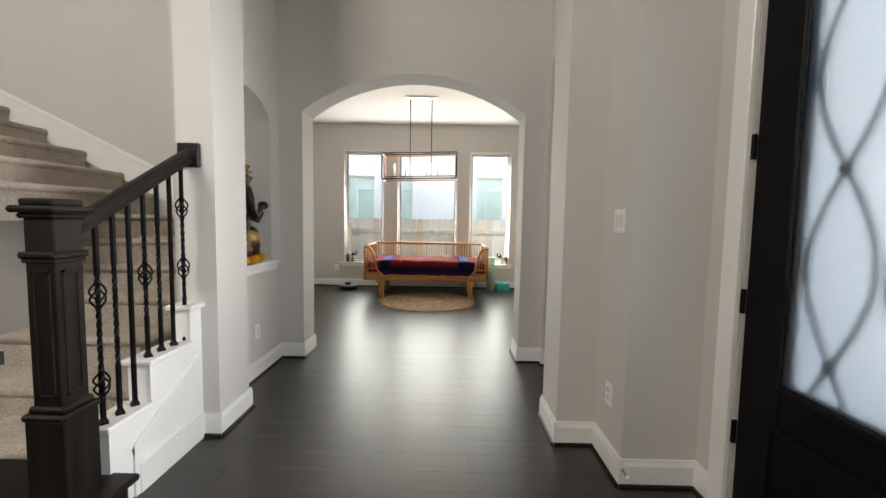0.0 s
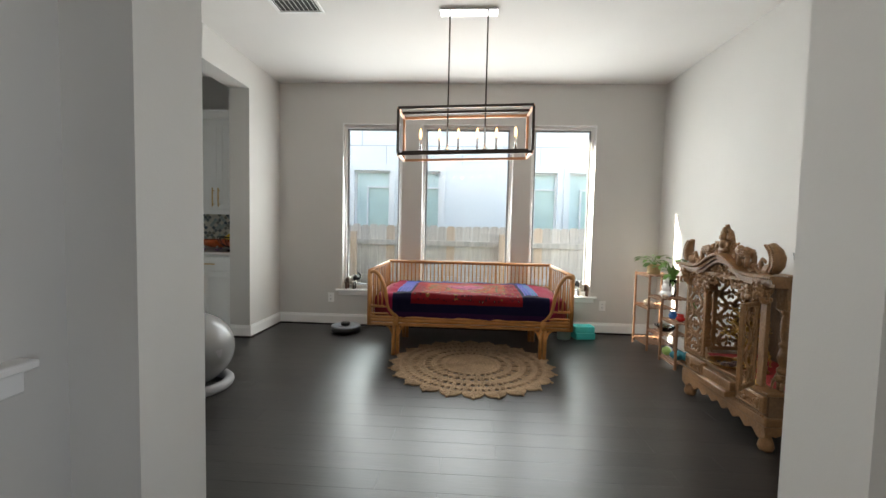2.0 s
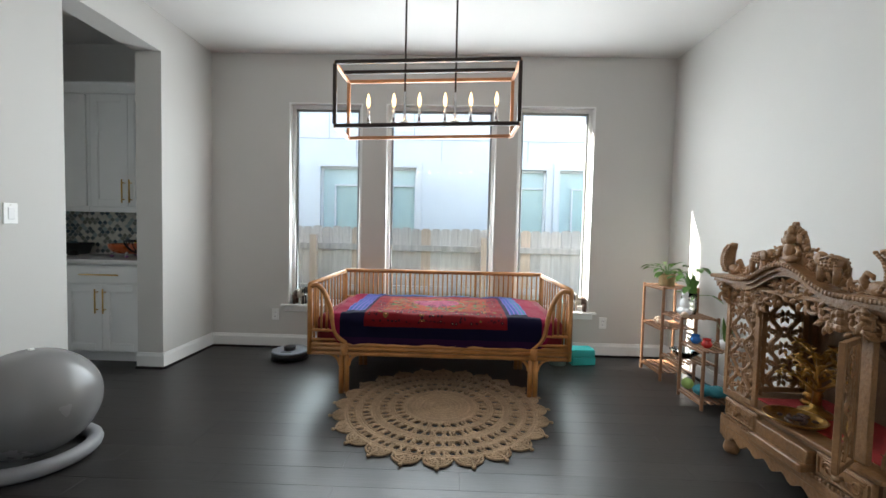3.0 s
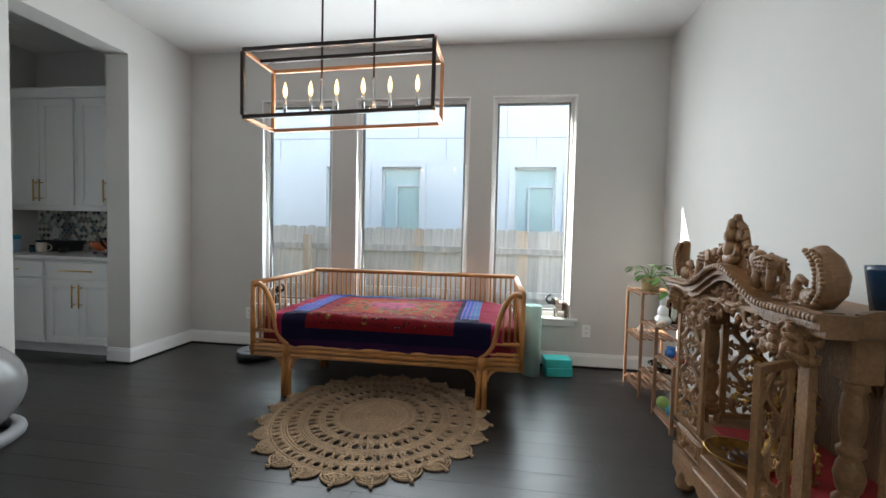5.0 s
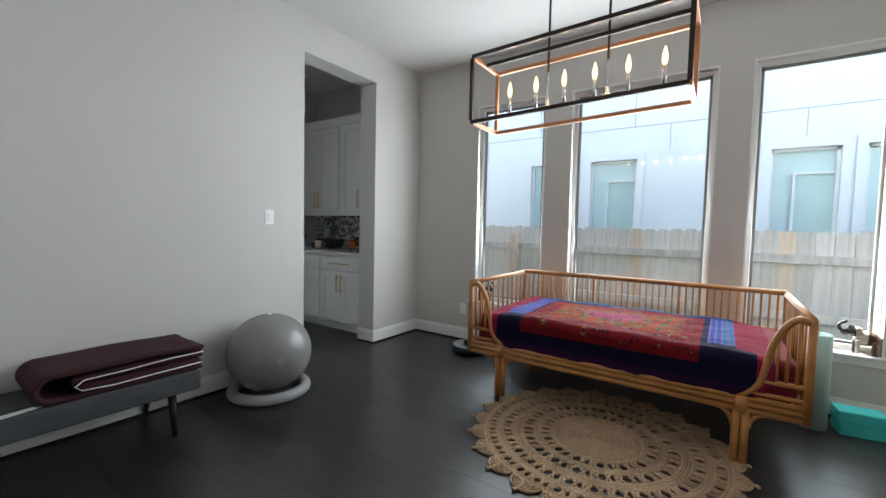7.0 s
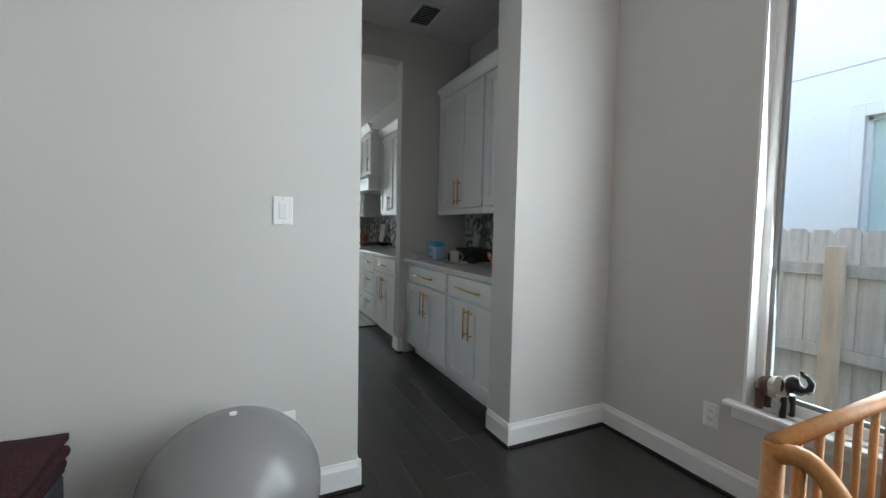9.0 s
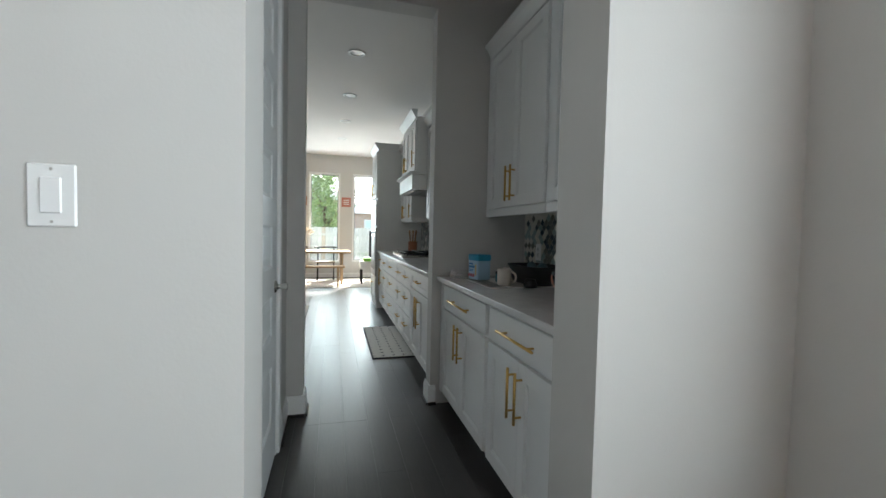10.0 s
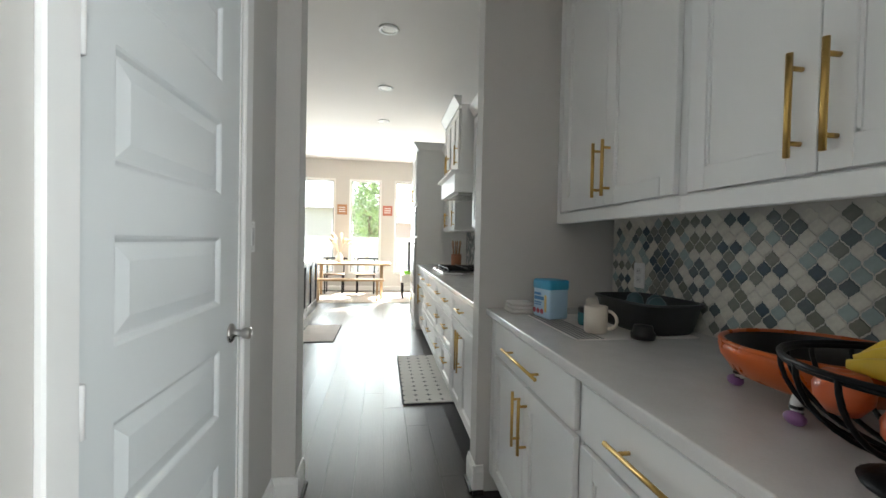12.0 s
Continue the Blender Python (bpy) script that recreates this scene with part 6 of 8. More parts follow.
# ---- stepped plant stand with its plants and ornaments ----
M_BAMBOO = material("reddish_bamboo", (0.24, 0.12, 0.062), 0.5, vary=0.25, scale=14, spread=0.12, bump=0.1)
stand = thing("plant_stand", "stepped slatted bamboo plant stand by the wall", "plant stand")
SX0, SX1 = 1.42, 1.70
TIERS = ((7.05, 7.39, 0.80, (0.79, 0.45, 0.075)), (6.77, 7.05, 0.605, (0.595, 0.24)), (6.48, 6.77, 0.43, (0.42, 0.055)))
for y0, y1, top, shelves in TIERS:
    for x in (SX0, SX1):
        for y in (y0, y1) if top > 0.7 else (y0,):
            part("post", boxed(x - 0.010, x + 0.010, y - 0.010, y + 0.010, 0, top, 0.003), M_BAMBOO, stand)
    for z in shelves:
        for x in (SX0, SX1):
            part("rail", boxed(x - 0.007, x + 0.007, y0 + 0.01, y1 - 0.01, z - 0.022, z - 0.006, 0.002), M_BAMBOO, stand)
        for k in range(6):
            x = SX0 + 0.02 + (SX1 - SX0 - 0.04) * k / 5
            part("slat", boxed(x - 0.014, x + 0.014, y0 - 0.008, y1 + 0.008, z - 0.006, z + 0.004, 0.002), M_BAMBOO, stand)

M_LEAF = material("green_leaf", (0.09, 0.20, 0.035), 0.45, vary=0.3, scale=20, spread=0.25)


def leaf(bm, base, direction, length, width, droop=0.25):
    """A heart-shaped leaf with a folded midrib."""
    d = Vector(direction).normalized()
    side = d.cross(Vector((0, 0, 1)))
    side = side.normalized() if side.length > 1e-3 else Vector((1, 0, 0))
    up = side.cross(d)
    base = Vector(base)
    rows = []
    for i in range(7):
        u = i / 6
        w = width * math.sin(math.pi * min(1, u * 0.93 + 0.07)) ** 0.7 * (1 - 0.45 * u)
        c = base + d * length * u - Vector((0, 0, droop * length * u * u))
        rows.append((bm.verts.new(c - side * w + up * w * 0.25), bm.verts.new(c), bm.verts.new(c + side * w + up * w * 0.25)))
    for a, b2 in zip(rows, rows[1:]):
        bm.faces.new((a[0], a[1], b2[1], b2[0]))
        bm.faces.new((a[1], a[2], b2[2], b2[1]))
    return bm


def leafy(parent, base, count, reach, size, seed, spread_z=0.5):
    rg = random.Random(seed)
    for k in range(count):
        a = rg.uniform(0, 2 * math.pi)
        h = rg.uniform(0.03, spread_z * reach + 0.05)
        q = reach * rg.uniform(0.3, 1.0)
        tip = Vector(base) + Vector((q * math.cos(a), q * math.sin(a), h))
        tip.x = min(tip.x, 1.745 - parent.location.x)
        mid = Vector(base) + Vector((0.4 * q * math.cos(a), 0.4 * q * math.sin(a), h * 0.9))
        st = part("stem", tube(bmesh.new(), [base, mid, tip], 0.0022, 5), M_LEAF, parent)
        part("leaf", leaf(bmesh.new(), tip, (math.cos(a), math.sin(a), rg.uniform(-0.5, 0.3)), size * rg.uniform(0.7, 1.2), size * 0.36), M_LEAF, st, "", True)


plant = thing("potted_pothos", "trailing green plant in a ribbed straw pot", "plant", at=(1.53, 7.22, 0.795))
part("pot", lathe(bmesh.new(), [(0.062, 0), (0.066, 0.012), (0.062, 0.024), (0.067, 0.036), (0.063, 0.048), (0.068, 0.060), (0.064, 0.072), (0.069, 0.084), (0.066, 0.10), (0.058, 0.10), (0.056, 0.085), (0, 0.085)], (0, 0, 0), 24),
     material("woven_straw", (0.36, 0.25, 0.12), 0.8, vary=0.2, scale=40, bump=0.5, bump_scale=120), plant, "", True)
leafy(plant, (0, 0, 0.09), 20, 0.17, 0.080, 5, 0.4)
vase = thing("glass_vase_plant", "tall leafy cutting in a clear glass vase", "plant", at=(1.60, 6.95, 0.600))
gl = part("vase", lathe(bmesh.new(), [(0.03, 0), (0.034, 0.06), (0.030, 0.13), (0.034, 0.17), (0.031, 0.17), (0.027, 0.13), (0.031, 0.06), (0.027, 0.004), (0, 0.004)], (0, 0, 0), 20), glass("clear_glass", (0.95, 0.98, 0.97)), vase, "", True)
gl.visible_shadow = False
leafy(vase, (0, 0, 0.10), 12, 0.15, 0.10, 8, 1.6)
for k in range(3):
    a = radians(100 + 70 * k)
    part("frond", leaf(bmesh.new(), (0.01 * math.cos(a), 0.01 * math.sin(a), 0.12), (0.30 * math.cos(a), 0.30 * math.sin(a), 1), 0.26, 0.035, 0.15), M_LEAF, vase, "", True)
bm = bmesh.new()
ball(bm, (0, 0, 0.035), (0.055, 0.07, 0.035))
ball(bm, (0, 0, 0.085), (0.036, 0.045, 0.06))
ball(bm, (0, 0, 0.165), (0.026, 0.026, 0.032))
ball(bm, (0, 0, 0.20), (0.012, 0.012, 0.012))
fig = sculpted("white_figurine", bm, M_WHITE, 0.005, 2)
fig.matrix_basis = pose(1.50, 6.88, 0.600)
tagged(fig, "white seated figurine on the plant stand", "figurine")
rng = random.Random(21)
for k, (x, y, z, s) in enumerate(((1.48, 7.15, 0.455, 0.035), (1.50, 7.24, 0.455, 0.03), (1.53, 7.32, 0.455, 0.032), (1.47, 6.80, 0.600, 0.03))):
    bm = bmesh.new()
    pts, tp = [], []
    for i in range(26):
        a = i / 25 * 4 * math.pi
        q = s * (1 - i / 27)
        pts.append((0.8 * q * math.cos(a), 0.8 * q * math.sin(a), s * 0.55 + s * 0.9 * i / 25))
        tp.append(1 - 0.85 * i / 25)
    tube(bm, pts, s * 0.55, 8, taper=tp)
    sh = part("seashell", bm, material("shell", (0.62, 0.48, 0.36), 0.5, vary=0.25, scale=30), None, "", True)
    sh.matrix_basis = pose(x, y, z + s * 0.12, 90 if k % 2 else 60, 0, rng.uniform(0, 360))
    tagged(sh, "spiral seashell on the plant stand", "seashell", "shells on the stand")
bowl = part("glass_bowl", lathe(bmesh.new(), [(0.04, 0), (0.05, 0.005), (0.10, 0.05), (0.115, 0.06), (0.113, 0.062), (0.095, 0.052), (0.046, 0.01), (0, 0.008)], (1.55, 6.93, 0.245), 24), glass("pale_glass", (0.85, 0.93, 0.97)), None, "", True)
bowl.visible_shadow = False
tagged(bowl, "shallow clear glass bowl on the stand", "bowl")
for nm, x, y, col, lab in (("blue_pot", 1.49, 6.70, (0.03, 0.14, 0.42), "small round blue ceramic pot"), ("red_pot", 1.50, 6.58, (0.42, 0.02, 0.02), "small red ceramic animal planter")):
    t = thing(nm, lab + " on the stand", "pot", at=(x, y, 0.425))
    part("body", lathe(bmesh.new(), [(0.020, 0), (0.034, 0.016), (0.036, 0.034), (0.026, 0.050), (0.026, 0.058), (0.031, 0.066), (0.026, 0.066), (0.0, 0.05)], (0, 0, 0), 18), material(nm + "_glaze", col, 0.2), t, "", True)
    part("handle", tube(bmesh.new(), [(0.035, 0, 0.03), (0.055, 0, 0.045), (0.03, 0, 0.06)], 0.005, 6), M_WHITE, t)
snake = thing("snake_plant", "small upright snake plant in a pot", "plant", at=(1.62, 6.56, 0.425))
part("pot", lathe(bmesh.new(), [(0.03, 0), (0.04, 0.06), (0.036, 0.06), (0, 0.05)], (0, 0, 0), 16), M_WHITE, snake, "", True)
for k in range(5):
    a = k * 1.3
    part("leaf", leaf(bmesh.new(), (0.01 * math.cos(a), 0.01 * math.sin(a), 0.05), (0.35 * math.cos(a), 0.35 * math.sin(a), 1), 0.18, 0.018, 0), M_LEAF, snake, "", True)
bm = bmesh.new()
for k in range(4):
    ball(bm, (1.49 + 0.04 * k, 6.60 + 0.03 * math.sin(k * 2), 0.100), (0.055, 0.07, 0.038), 12, 8)
cl = sculpted("crumpled_cloth", bm, material("teal_cloth", (0.02, 0.16, 0.20), 0.85, vary=0.35, scale=10, bump=0.6, bump_scale=40), 0.006, 3)
tagged(cl, "crumpled teal cloth on the lowest shelf", "cloth")
gb = part("green_ball", ball(bmesh.new(), (1.47, 6.74, 0.102), 0.042, 18, 12), material("lime_rubber", (0.35, 0.50, 0.14), 0.5, vary=0.1, scale=20), None, "", True)
tagged(gb, "small lime green ball on the lowest shelf", "ball")


# ---- switches, outlets, vent ----
def wall_plate(kind, at, rz, gangs=1, label="white wall switch plate", dark=False):
    """A plate on a wall; its back is at y = 0 and it faces -y before the turn."""
    ob = thing("light_switch" if kind == "switch" else "wall_outlet", label, "switch" if kind == "switch" else "outlet", at=at, rz=rz)
    w = 0.038 * 2 + 0.046 * (gangs - 1)
    part("plate", boxed(-w / 2, w / 2, -0.006, 0, -0.058, 0.058, 0.003), M_PLATE, ob)
    for k in range(gangs):
        x = (k - (gangs - 1) / 2) * 0.046
        if kind == "switch":
            part("rocker", boxed(x - 0.0165, x + 0.0165, -0.010, -0.005, -0.033, 0.033, 0.002), M_WHITE, ob)
            for z in (-0.048, 0.048):
                part("screw", lathe(bmesh.new(), [(0.003, 0), (0.0025, 0.001)], (0, 0, 0), 8), M_NICKEL, ob).matrix_basis = pose(x, -0.006, z, 90, 0, 0)
        else:
            for z in (-0.02, 0.02):
                o = part("receptacle", boxed(x - 0.0165, x + 0.0165, -0.0085, -0.005, z - 0.014, z + 0.014, 0.004), M_WHITE, ob)
                for dx in (-0.006, 0.006):
                    part("slot", boxed(x + dx - 0.001, x + dx + 0.001, -0.0092, -0.008, z - 0.004, z + 0.005), M_BLACK, o)
    return ob


wall_plate("switch", (WEST, 5.818, 1.270), 90, label="white rocker switch on the dining room wall")
wall_plate("outlet", (WEST, 5.83, 0.36), 90, label="white outlet low on the dining room wall")
wall_plate("outlet", (-2.155, NORTH, 0.34), 0, label="white outlet below the window")
wall_plate("outlet", (1.165, NORTH, 0.34), 0, label="white outlet below the window")
wall_plate("switch", (0.735, 2.29, 1.268), -90, 2, label="white double switch beside the entry")
wall_plate("switch", (1.08, 3.82, 1.253), 0, label="white switch in the side hall")
wall_plate("outlet", (-1.59, 3.37, 0.36), 90, label="white outlet below the niche")
wall_plate("outlet", (0.735, 2.32, 0.38), -90, label="white outlet beside the entry")
wall_plate("switch", (-4.29, 6.03, 1.24), 180, 2, label="white double switch beside the pantry door")
vent = thing("ceiling_vent", "white slatted ceiling air vent", "vent", at=(-1.87, 5.97, CEIL))
bm = bmesh.new()
for a, b2, c, d in ((-0.19, 0.19, -0.11, -0.085), (-0.19, 0.19, 0.085, 0.11), (-0.19, -0.165, -0.085, 0.085), (0.165, 0.19, -0.085, 0.085)):
    box(bm, a, b2, c, d, -0.012, 0, 0.002)
part("frame", bm, M_PLATE, vent)
part("backing", boxed(-0.165, 0.165, -0.085, 0.085, -0.002, 0), M_BLACK, vent)
for k in range(9):
    s = part("slat", boxed(-0.0065, 0.0065, -0.085, 0.085, -0.001, 0.001), M_PLATE, vent)
    s.matrix_basis = pose(-0.148 + 0.037 * k, 0, -0.007, 0, 35, 0)

# ---- butler's pantry ----
def shaker(parent, name, x0, x1, z0, z1, y, label="", rail_w=0.062, t=0.02):
    """A framed front with a recessed panel, facing -y with its face at y."""
    bm = bmesh.new()
    w = min(rail_w, (z1 - z0) * 0.28)
    for a, b2, c, d in ((x0, x0 + w, z0, z1), (x1 - w, x1, z0, z1), (x0 + w, x1 - w, z0, z0 + w), (x0 + w, x1 - w, z1 - w, z1)):
        box(bm, a, b2, y, y + t, c, d, 0.0015)
    ob = part(name, bm, M_CABINET, parent, label)
    bm = boxed(x0 + w - 0.004, x1 - w + 0.004, y + 0.010, y + t - 0.002, z0 + w - 0.004, z1 - w + 0.004)
    part("panel", bm, M_CABINET, ob)
    bm = bmesh.new()
    q = 0.007
    for pts in ([(x0 + w, z0 + w), (x0 + w + q, z0 + w), (x0 + w + q, z1 - w), (x0 + w, z1 - w)], [(x1 - w - q, z0 + w), (x1 - w, z0 + w), (x1 - w, z1 - w), (x1 - w - q, z1 - w)],
                [(x0 + w, z0 + w), (x1 - w, z0 + w), (x1 - w, z0 + w + q), (x0 + w, z0 + w + q)], [(x0 + w, z1 - w - q), (x1 - w, z1 - w - q), (x1 - w, z1 - w), (x0 + w, z1 - w)]):
        prism(bm, pts, y + 0.005, y + 0.0105, 'y')
    part("panel_bead", bm, M_CABINET, ob)
    return ob


def slab_front(parent, name, x0, x1, z0, z1, y):
    return part(name, boxed(x0, x1, y, y + 0.02, z0, z1, 0.003), M_CABINET, parent)


def pull(parent, a, b2, y, r=0.006, stand=0.032):
    """A round bar pull between two points (x, z), standing off the face at y."""
    bm = bmesh.new()
    a, b2 = Vector((a[0], y - stand, a[1])), Vector((b2[0], y - stand, b2[1]))
    tube(bm, [a, b2], r, 10)
    d = b2 - a
    for u in (0.14, 0.86):
        p = a + d * u
        tube(bm, [p, p + Vector((0, stand, 0))], r * 0.8, 8)
    return part("handle", bm, M_BRASS, parent, "brushed brass bar handle", True)


FY = 7.055
base_units = ((-4.60, -3.755), (-3.755, -3.04))
for x0, x1 in base_units:
    cab = thing("base_cabinet", "white shaker base cabinet with brass bar handles", "cabinet", "pantry base cabinets", at=(0, 0, 0))
    part("carcass", boxed(x0 + 0.001, x1 - 0.001, FY + 0.022, NORTH - 0.004, 0.10, 0.882), M_CABINET, cab)
    part("toe_kick", boxed(x0 + 0.001, x1 - 0.001, FY + 0.09, FY + 0.105, 0, 0.10), M_CABINET, cab)
    a, b2 = x0 + 0.022, x1 - 0.022
    m = (a + b2) / 2
    d = slab_front(cab, "drawer", a, b2, 0.712, 0.862, FY)
    w = 0.19 if x0 < -4 else 0.17
    pull(d, (m - w, 0.785), (m + w, 0.785), FY)
    d = shaker(cab, "door", a, m - 0.002, 0.115, 0.695, FY)
    pull(d, (m - 0.035, 0.45), (m - 0.035, 0.662), FY)
    d = shaker(cab, "door", m + 0.002, b2, 0.115, 0.695, FY)
    pull(d, (m + 0.035, 0.45), (m + 0.035, 0.662), FY)
part("filler", boxed(-4.648, -4.602, FY + 0.004, FY + 0.10, 0.10, 0.882), M_CABINET, None)
tagged(bpy.data.objects["filler"], "narrow white cabinet filler strip at the wall", "cabinet filler")
ct = part("countertop", boxed(-4.648, -3.034, FY - 0.030, NORTH - 0.002, 0.883, 0.915, 0.004, 2), M_QUARTZ, None)
tagged(ct, "pale quartz pantry countertop", "countertop")
UY = 7.372
for x0, x1 in ((-4.61, -3.79), (-3.79, -3.036)):
    cab = thing("wall_cabinet", "white shaker wall cabinet with brass bar handles", "cabinet", "pantry wall cabinets")
    part("carcass", boxed(x0 + 0.001, x1 - 0.001, UY + 0.022, NORTH - 0.004, 1.37, 2.46), M_CABINET, cab)
    part("light_rail", boxed(x0 + 0.001, x1 - 0.001, UY + 0.002, UY + 0.03, 1.335, 1.385, 0.003), M_CABINET, cab)
    a, b2 = x0 + 0.026, x1 - 0.026
    m = (a + b2) / 2
    for p0, p1, s in ((a, m - 0.0015, -1), (m + 0.0015, b2, 1)):
        d = shaker(cab, "door", p0, p1, 1.392, 2.425, UY)
        pull(d, (m + s * 0.035, 1.425), (m + s * 0.035, 1.64), UY, 0.0065)
    bm = bmesh.new()
    prism(bm, [(UY + 0.02, 2.44), (UY + 0.004, 2.44), (UY - 0.008, 2.455), (UY - 0.03, 2.50), (UY - 0.045, 2.515), (UY - 0.045, 2.53), (UY + 0.02, 2.53)], x0, x1, 'x')
    part("crown", bm, M_CABINET, cab, "stepped crown moulding")
fl = part("cabinet_filler", boxed(-4.648, -4.611, UY + 0.01, UY + 0.06, 1.34, 2.53), M_CABINET, None)
tagged(fl, "white filler strip beside the wall cabinet", "cabinet filler")

# arabesque backsplash
M_TILE = bpy.data.materials.new("glazed_arabesque_tile")
M_TILE.use_nodes = True
n, l = M_TILE.node_tree.nodes, M_TILE.node_tree.links
b = n["Principled BSDF"]
b.inputs["Roughness"].default_value = 0.12
oi, cr, tc, no = n.new("ShaderNodeObjectInfo"), n.new("ShaderNodeValToRGB"), n.new("ShaderNodeTexCoord"), n.new("ShaderNodeTexNoise")
cr.color_ramp.interpolation = 'CONSTANT'
cols = [(0.0, (0.72, 0.70, 0.62)), (0.36, (0.24, 0.25, 0.22)), (0.56, (0.36, 0.44, 0.44)), (0.70, (0.13, 0.16, 0.17)), (0.85, (0.075, 0.11, 0.135)), (0.93, (0.22, 0.22, 0.18))]
cr.color_ramp.elements[0].color = (*cols[0][1], 1)
cr.color_ramp.elements[1].position, cr.color_ramp.elements[1].color = cols[1][0], (*cols[1][1], 1)
for pos, col in cols[2:]:
    e = cr.color_ramp.elements.new(pos)
    e.color = (*col, 1)
l.new(oi.outputs["Random"], cr.inputs[0])
no.inputs["Scale"].default_value = 60
l.new(tc.outputs["Object"], no.inputs["Vector"])
mr = n.new("ShaderNodeMapRange")
mr.inputs["To Min"].default_value, mr.inputs["To Max"].default_value = 0.75, 1.2
l.new(no.outputs["Fac"], mr.inputs["Value"])
vm = n.new("ShaderNodeVectorMath")
vm.operation = 'SCALE'
l.new(cr.outputs[0], vm.inputs[0]), l.new(mr.outputs[0], vm.inputs["Scale"])
l.new(vm.outputs[0], b.inputs["Base Color"])
bp = n.new("ShaderNodeBump")
bp.inputs["Strength"].default_value, bp.inputs["Distance"].default_value = 0.4, 0.004
l.new(no.outputs["Fac"], bp.inputs["Height"]), l.new(bp.outputs[0], b.inputs["Normal"])
M_GROUT = material("pale_grout", (0.62, 0.60, 0.55), 0.9)
splash = thing("backsplash", "arabesque tile backsplash in grey, white and slate glazes", "backsplash")
tagged(splash, kind="structure")
part("grout_bed", boxed(-4.648, -3.034, NORTH - 0.006, NORTH - 0.001, 0.916, 1.40), M_GROUT, splash)
TWD, THT = 0.052, 0.064


def arabesque(shrink=0.885):
    """An ogee-edged lantern tile; its edges interlock with its neighbours."""
    cor = [Vector((TWD / 2, 0)), Vector((0, THT / 2)), Vector((-TWD / 2, 0)), Vector((0, -THT / 2))]
    pts = []
    for k in range(4):
        a, c = cor[k], cor[(k + 1) % 4]
        d = c - a
        nn = Vector((d.y, -d.x)).normalized()
        if k % 2:
            s = -1
        else:
            s = 1
        for i in range(8):
            u = i / 8
            pts.append((a + d * u + nn * s * (0.0022 * math.sin(2 * math.pi * u) + 0.0016 * math.sin(4 * math.pi * u))) * shrink)
    bm = bmesh.new()
    lo = [bm.verts.new((p.x, 0, p.y)) for p in pts]
    hi = [bm.verts.new((p.x * 0.97, -0.0028, p.y * 0.97)) for p in pts]
    k = len(pts)
    bm.faces.new(hi[::-1])
    for i in range(k):
        bm.faces.new((lo[i], lo[(i + 1) % k], hi[(i + 1) % k], hi[i]))
    bmesh.ops.recalc_face_normals(bm, faces=bm.faces[:])
    return mesh_of("tile", bm, M_TILE)


tile_data = arabesque()
rng = random.Random(17)
tiles = []
for j in range(-1, 20):
    for i in range(-1, 34):
        x = -4.648 + TWD * (i + 0.5 * (j % 2))
        z = 0.916 + THT / 2 * j
        if -4.648 + TWD * 0.45 < x < -3.034 - TWD * 0.45 and 0.93 < z < 1.345:
            tiles.append((x, z))
tiles.sort(key=lambda p: -p[0])
for x, z in tiles[:300]:
    ob = new("tile", tile_data)
    ob.parent = splash
    ob.matrix_basis = pose(x, NORTH - 0.006, z, rng.uniform(-1.2, 1.2), 0, rng.uniform(-1.2, 1.2))
M_TILE2 = M_TILE.copy()
n2 = M_TILE2.node_tree
geo = n2.nodes.new("ShaderNodeNewGeometry")
n2.links.new(geo.outputs["Random Per Island"], [q for q in n2.nodes if q.type == 'VALTORGB'][0].inputs[0])
verts, faces = [], []
for x, z in tiles[300:]:
    o = len(verts)
    m = pose(x, NORTH - 0.006, z, rng.uniform(-1.2, 1.2), 0, rng.uniform(-1.2, 1.2))
    verts += [tuple(m @ v.co) for v in tile_data.vertices]
    faces += [tuple(o + i for i in p.vertices) for p in tile_data.polygons]
me = bpy.data.meshes.new("more_tiles")
me.from_pydata(verts, [], faces)
me.materials.append(M_TILE2)
ob = new("more_tiles", me)
ob.parent = splash
tagged(ob, kind="stuff")
wall_plate("outlet", (-4.42, NORTH - 0.011, 1.10), 0, label="white outlet in the tiled backsplash")

# pantry door
pdoor = thing("door_2", "white painted panelled pantry door, closed", "door")
tagged(pdoor, kind="structure")
DF = 6.028
bm = boxed(PX0, PX1, DF - 0.040, DF - 0.012, 0.012, 2.43)
tops = (2.28, 1.93, 1.585, 1.236, 0.888, 0.535)
hs = (0.225, 0.225, 0.222, 0.207, 0.207, 0.30)
px0, px1 = PX0 + 0.15, PX1 - 0.095
zs = [2.43] + [v for t, h2 in zip(tops, hs) for v in (t, t - h2)] + [0.012]
for i in range(0, len(zs), 2):
    box(bm, px0, px1, DF - 0.012, DF, zs[i + 1], zs[i])
box(bm, PX0, px0, DF - 0.012, DF, 0.012, 2.43)
box(bm, px1, PX1, DF - 0.012, DF, 0.012, 2.43)
leaf_ob = part("leaf", bm, M_DOOR, pdoor)
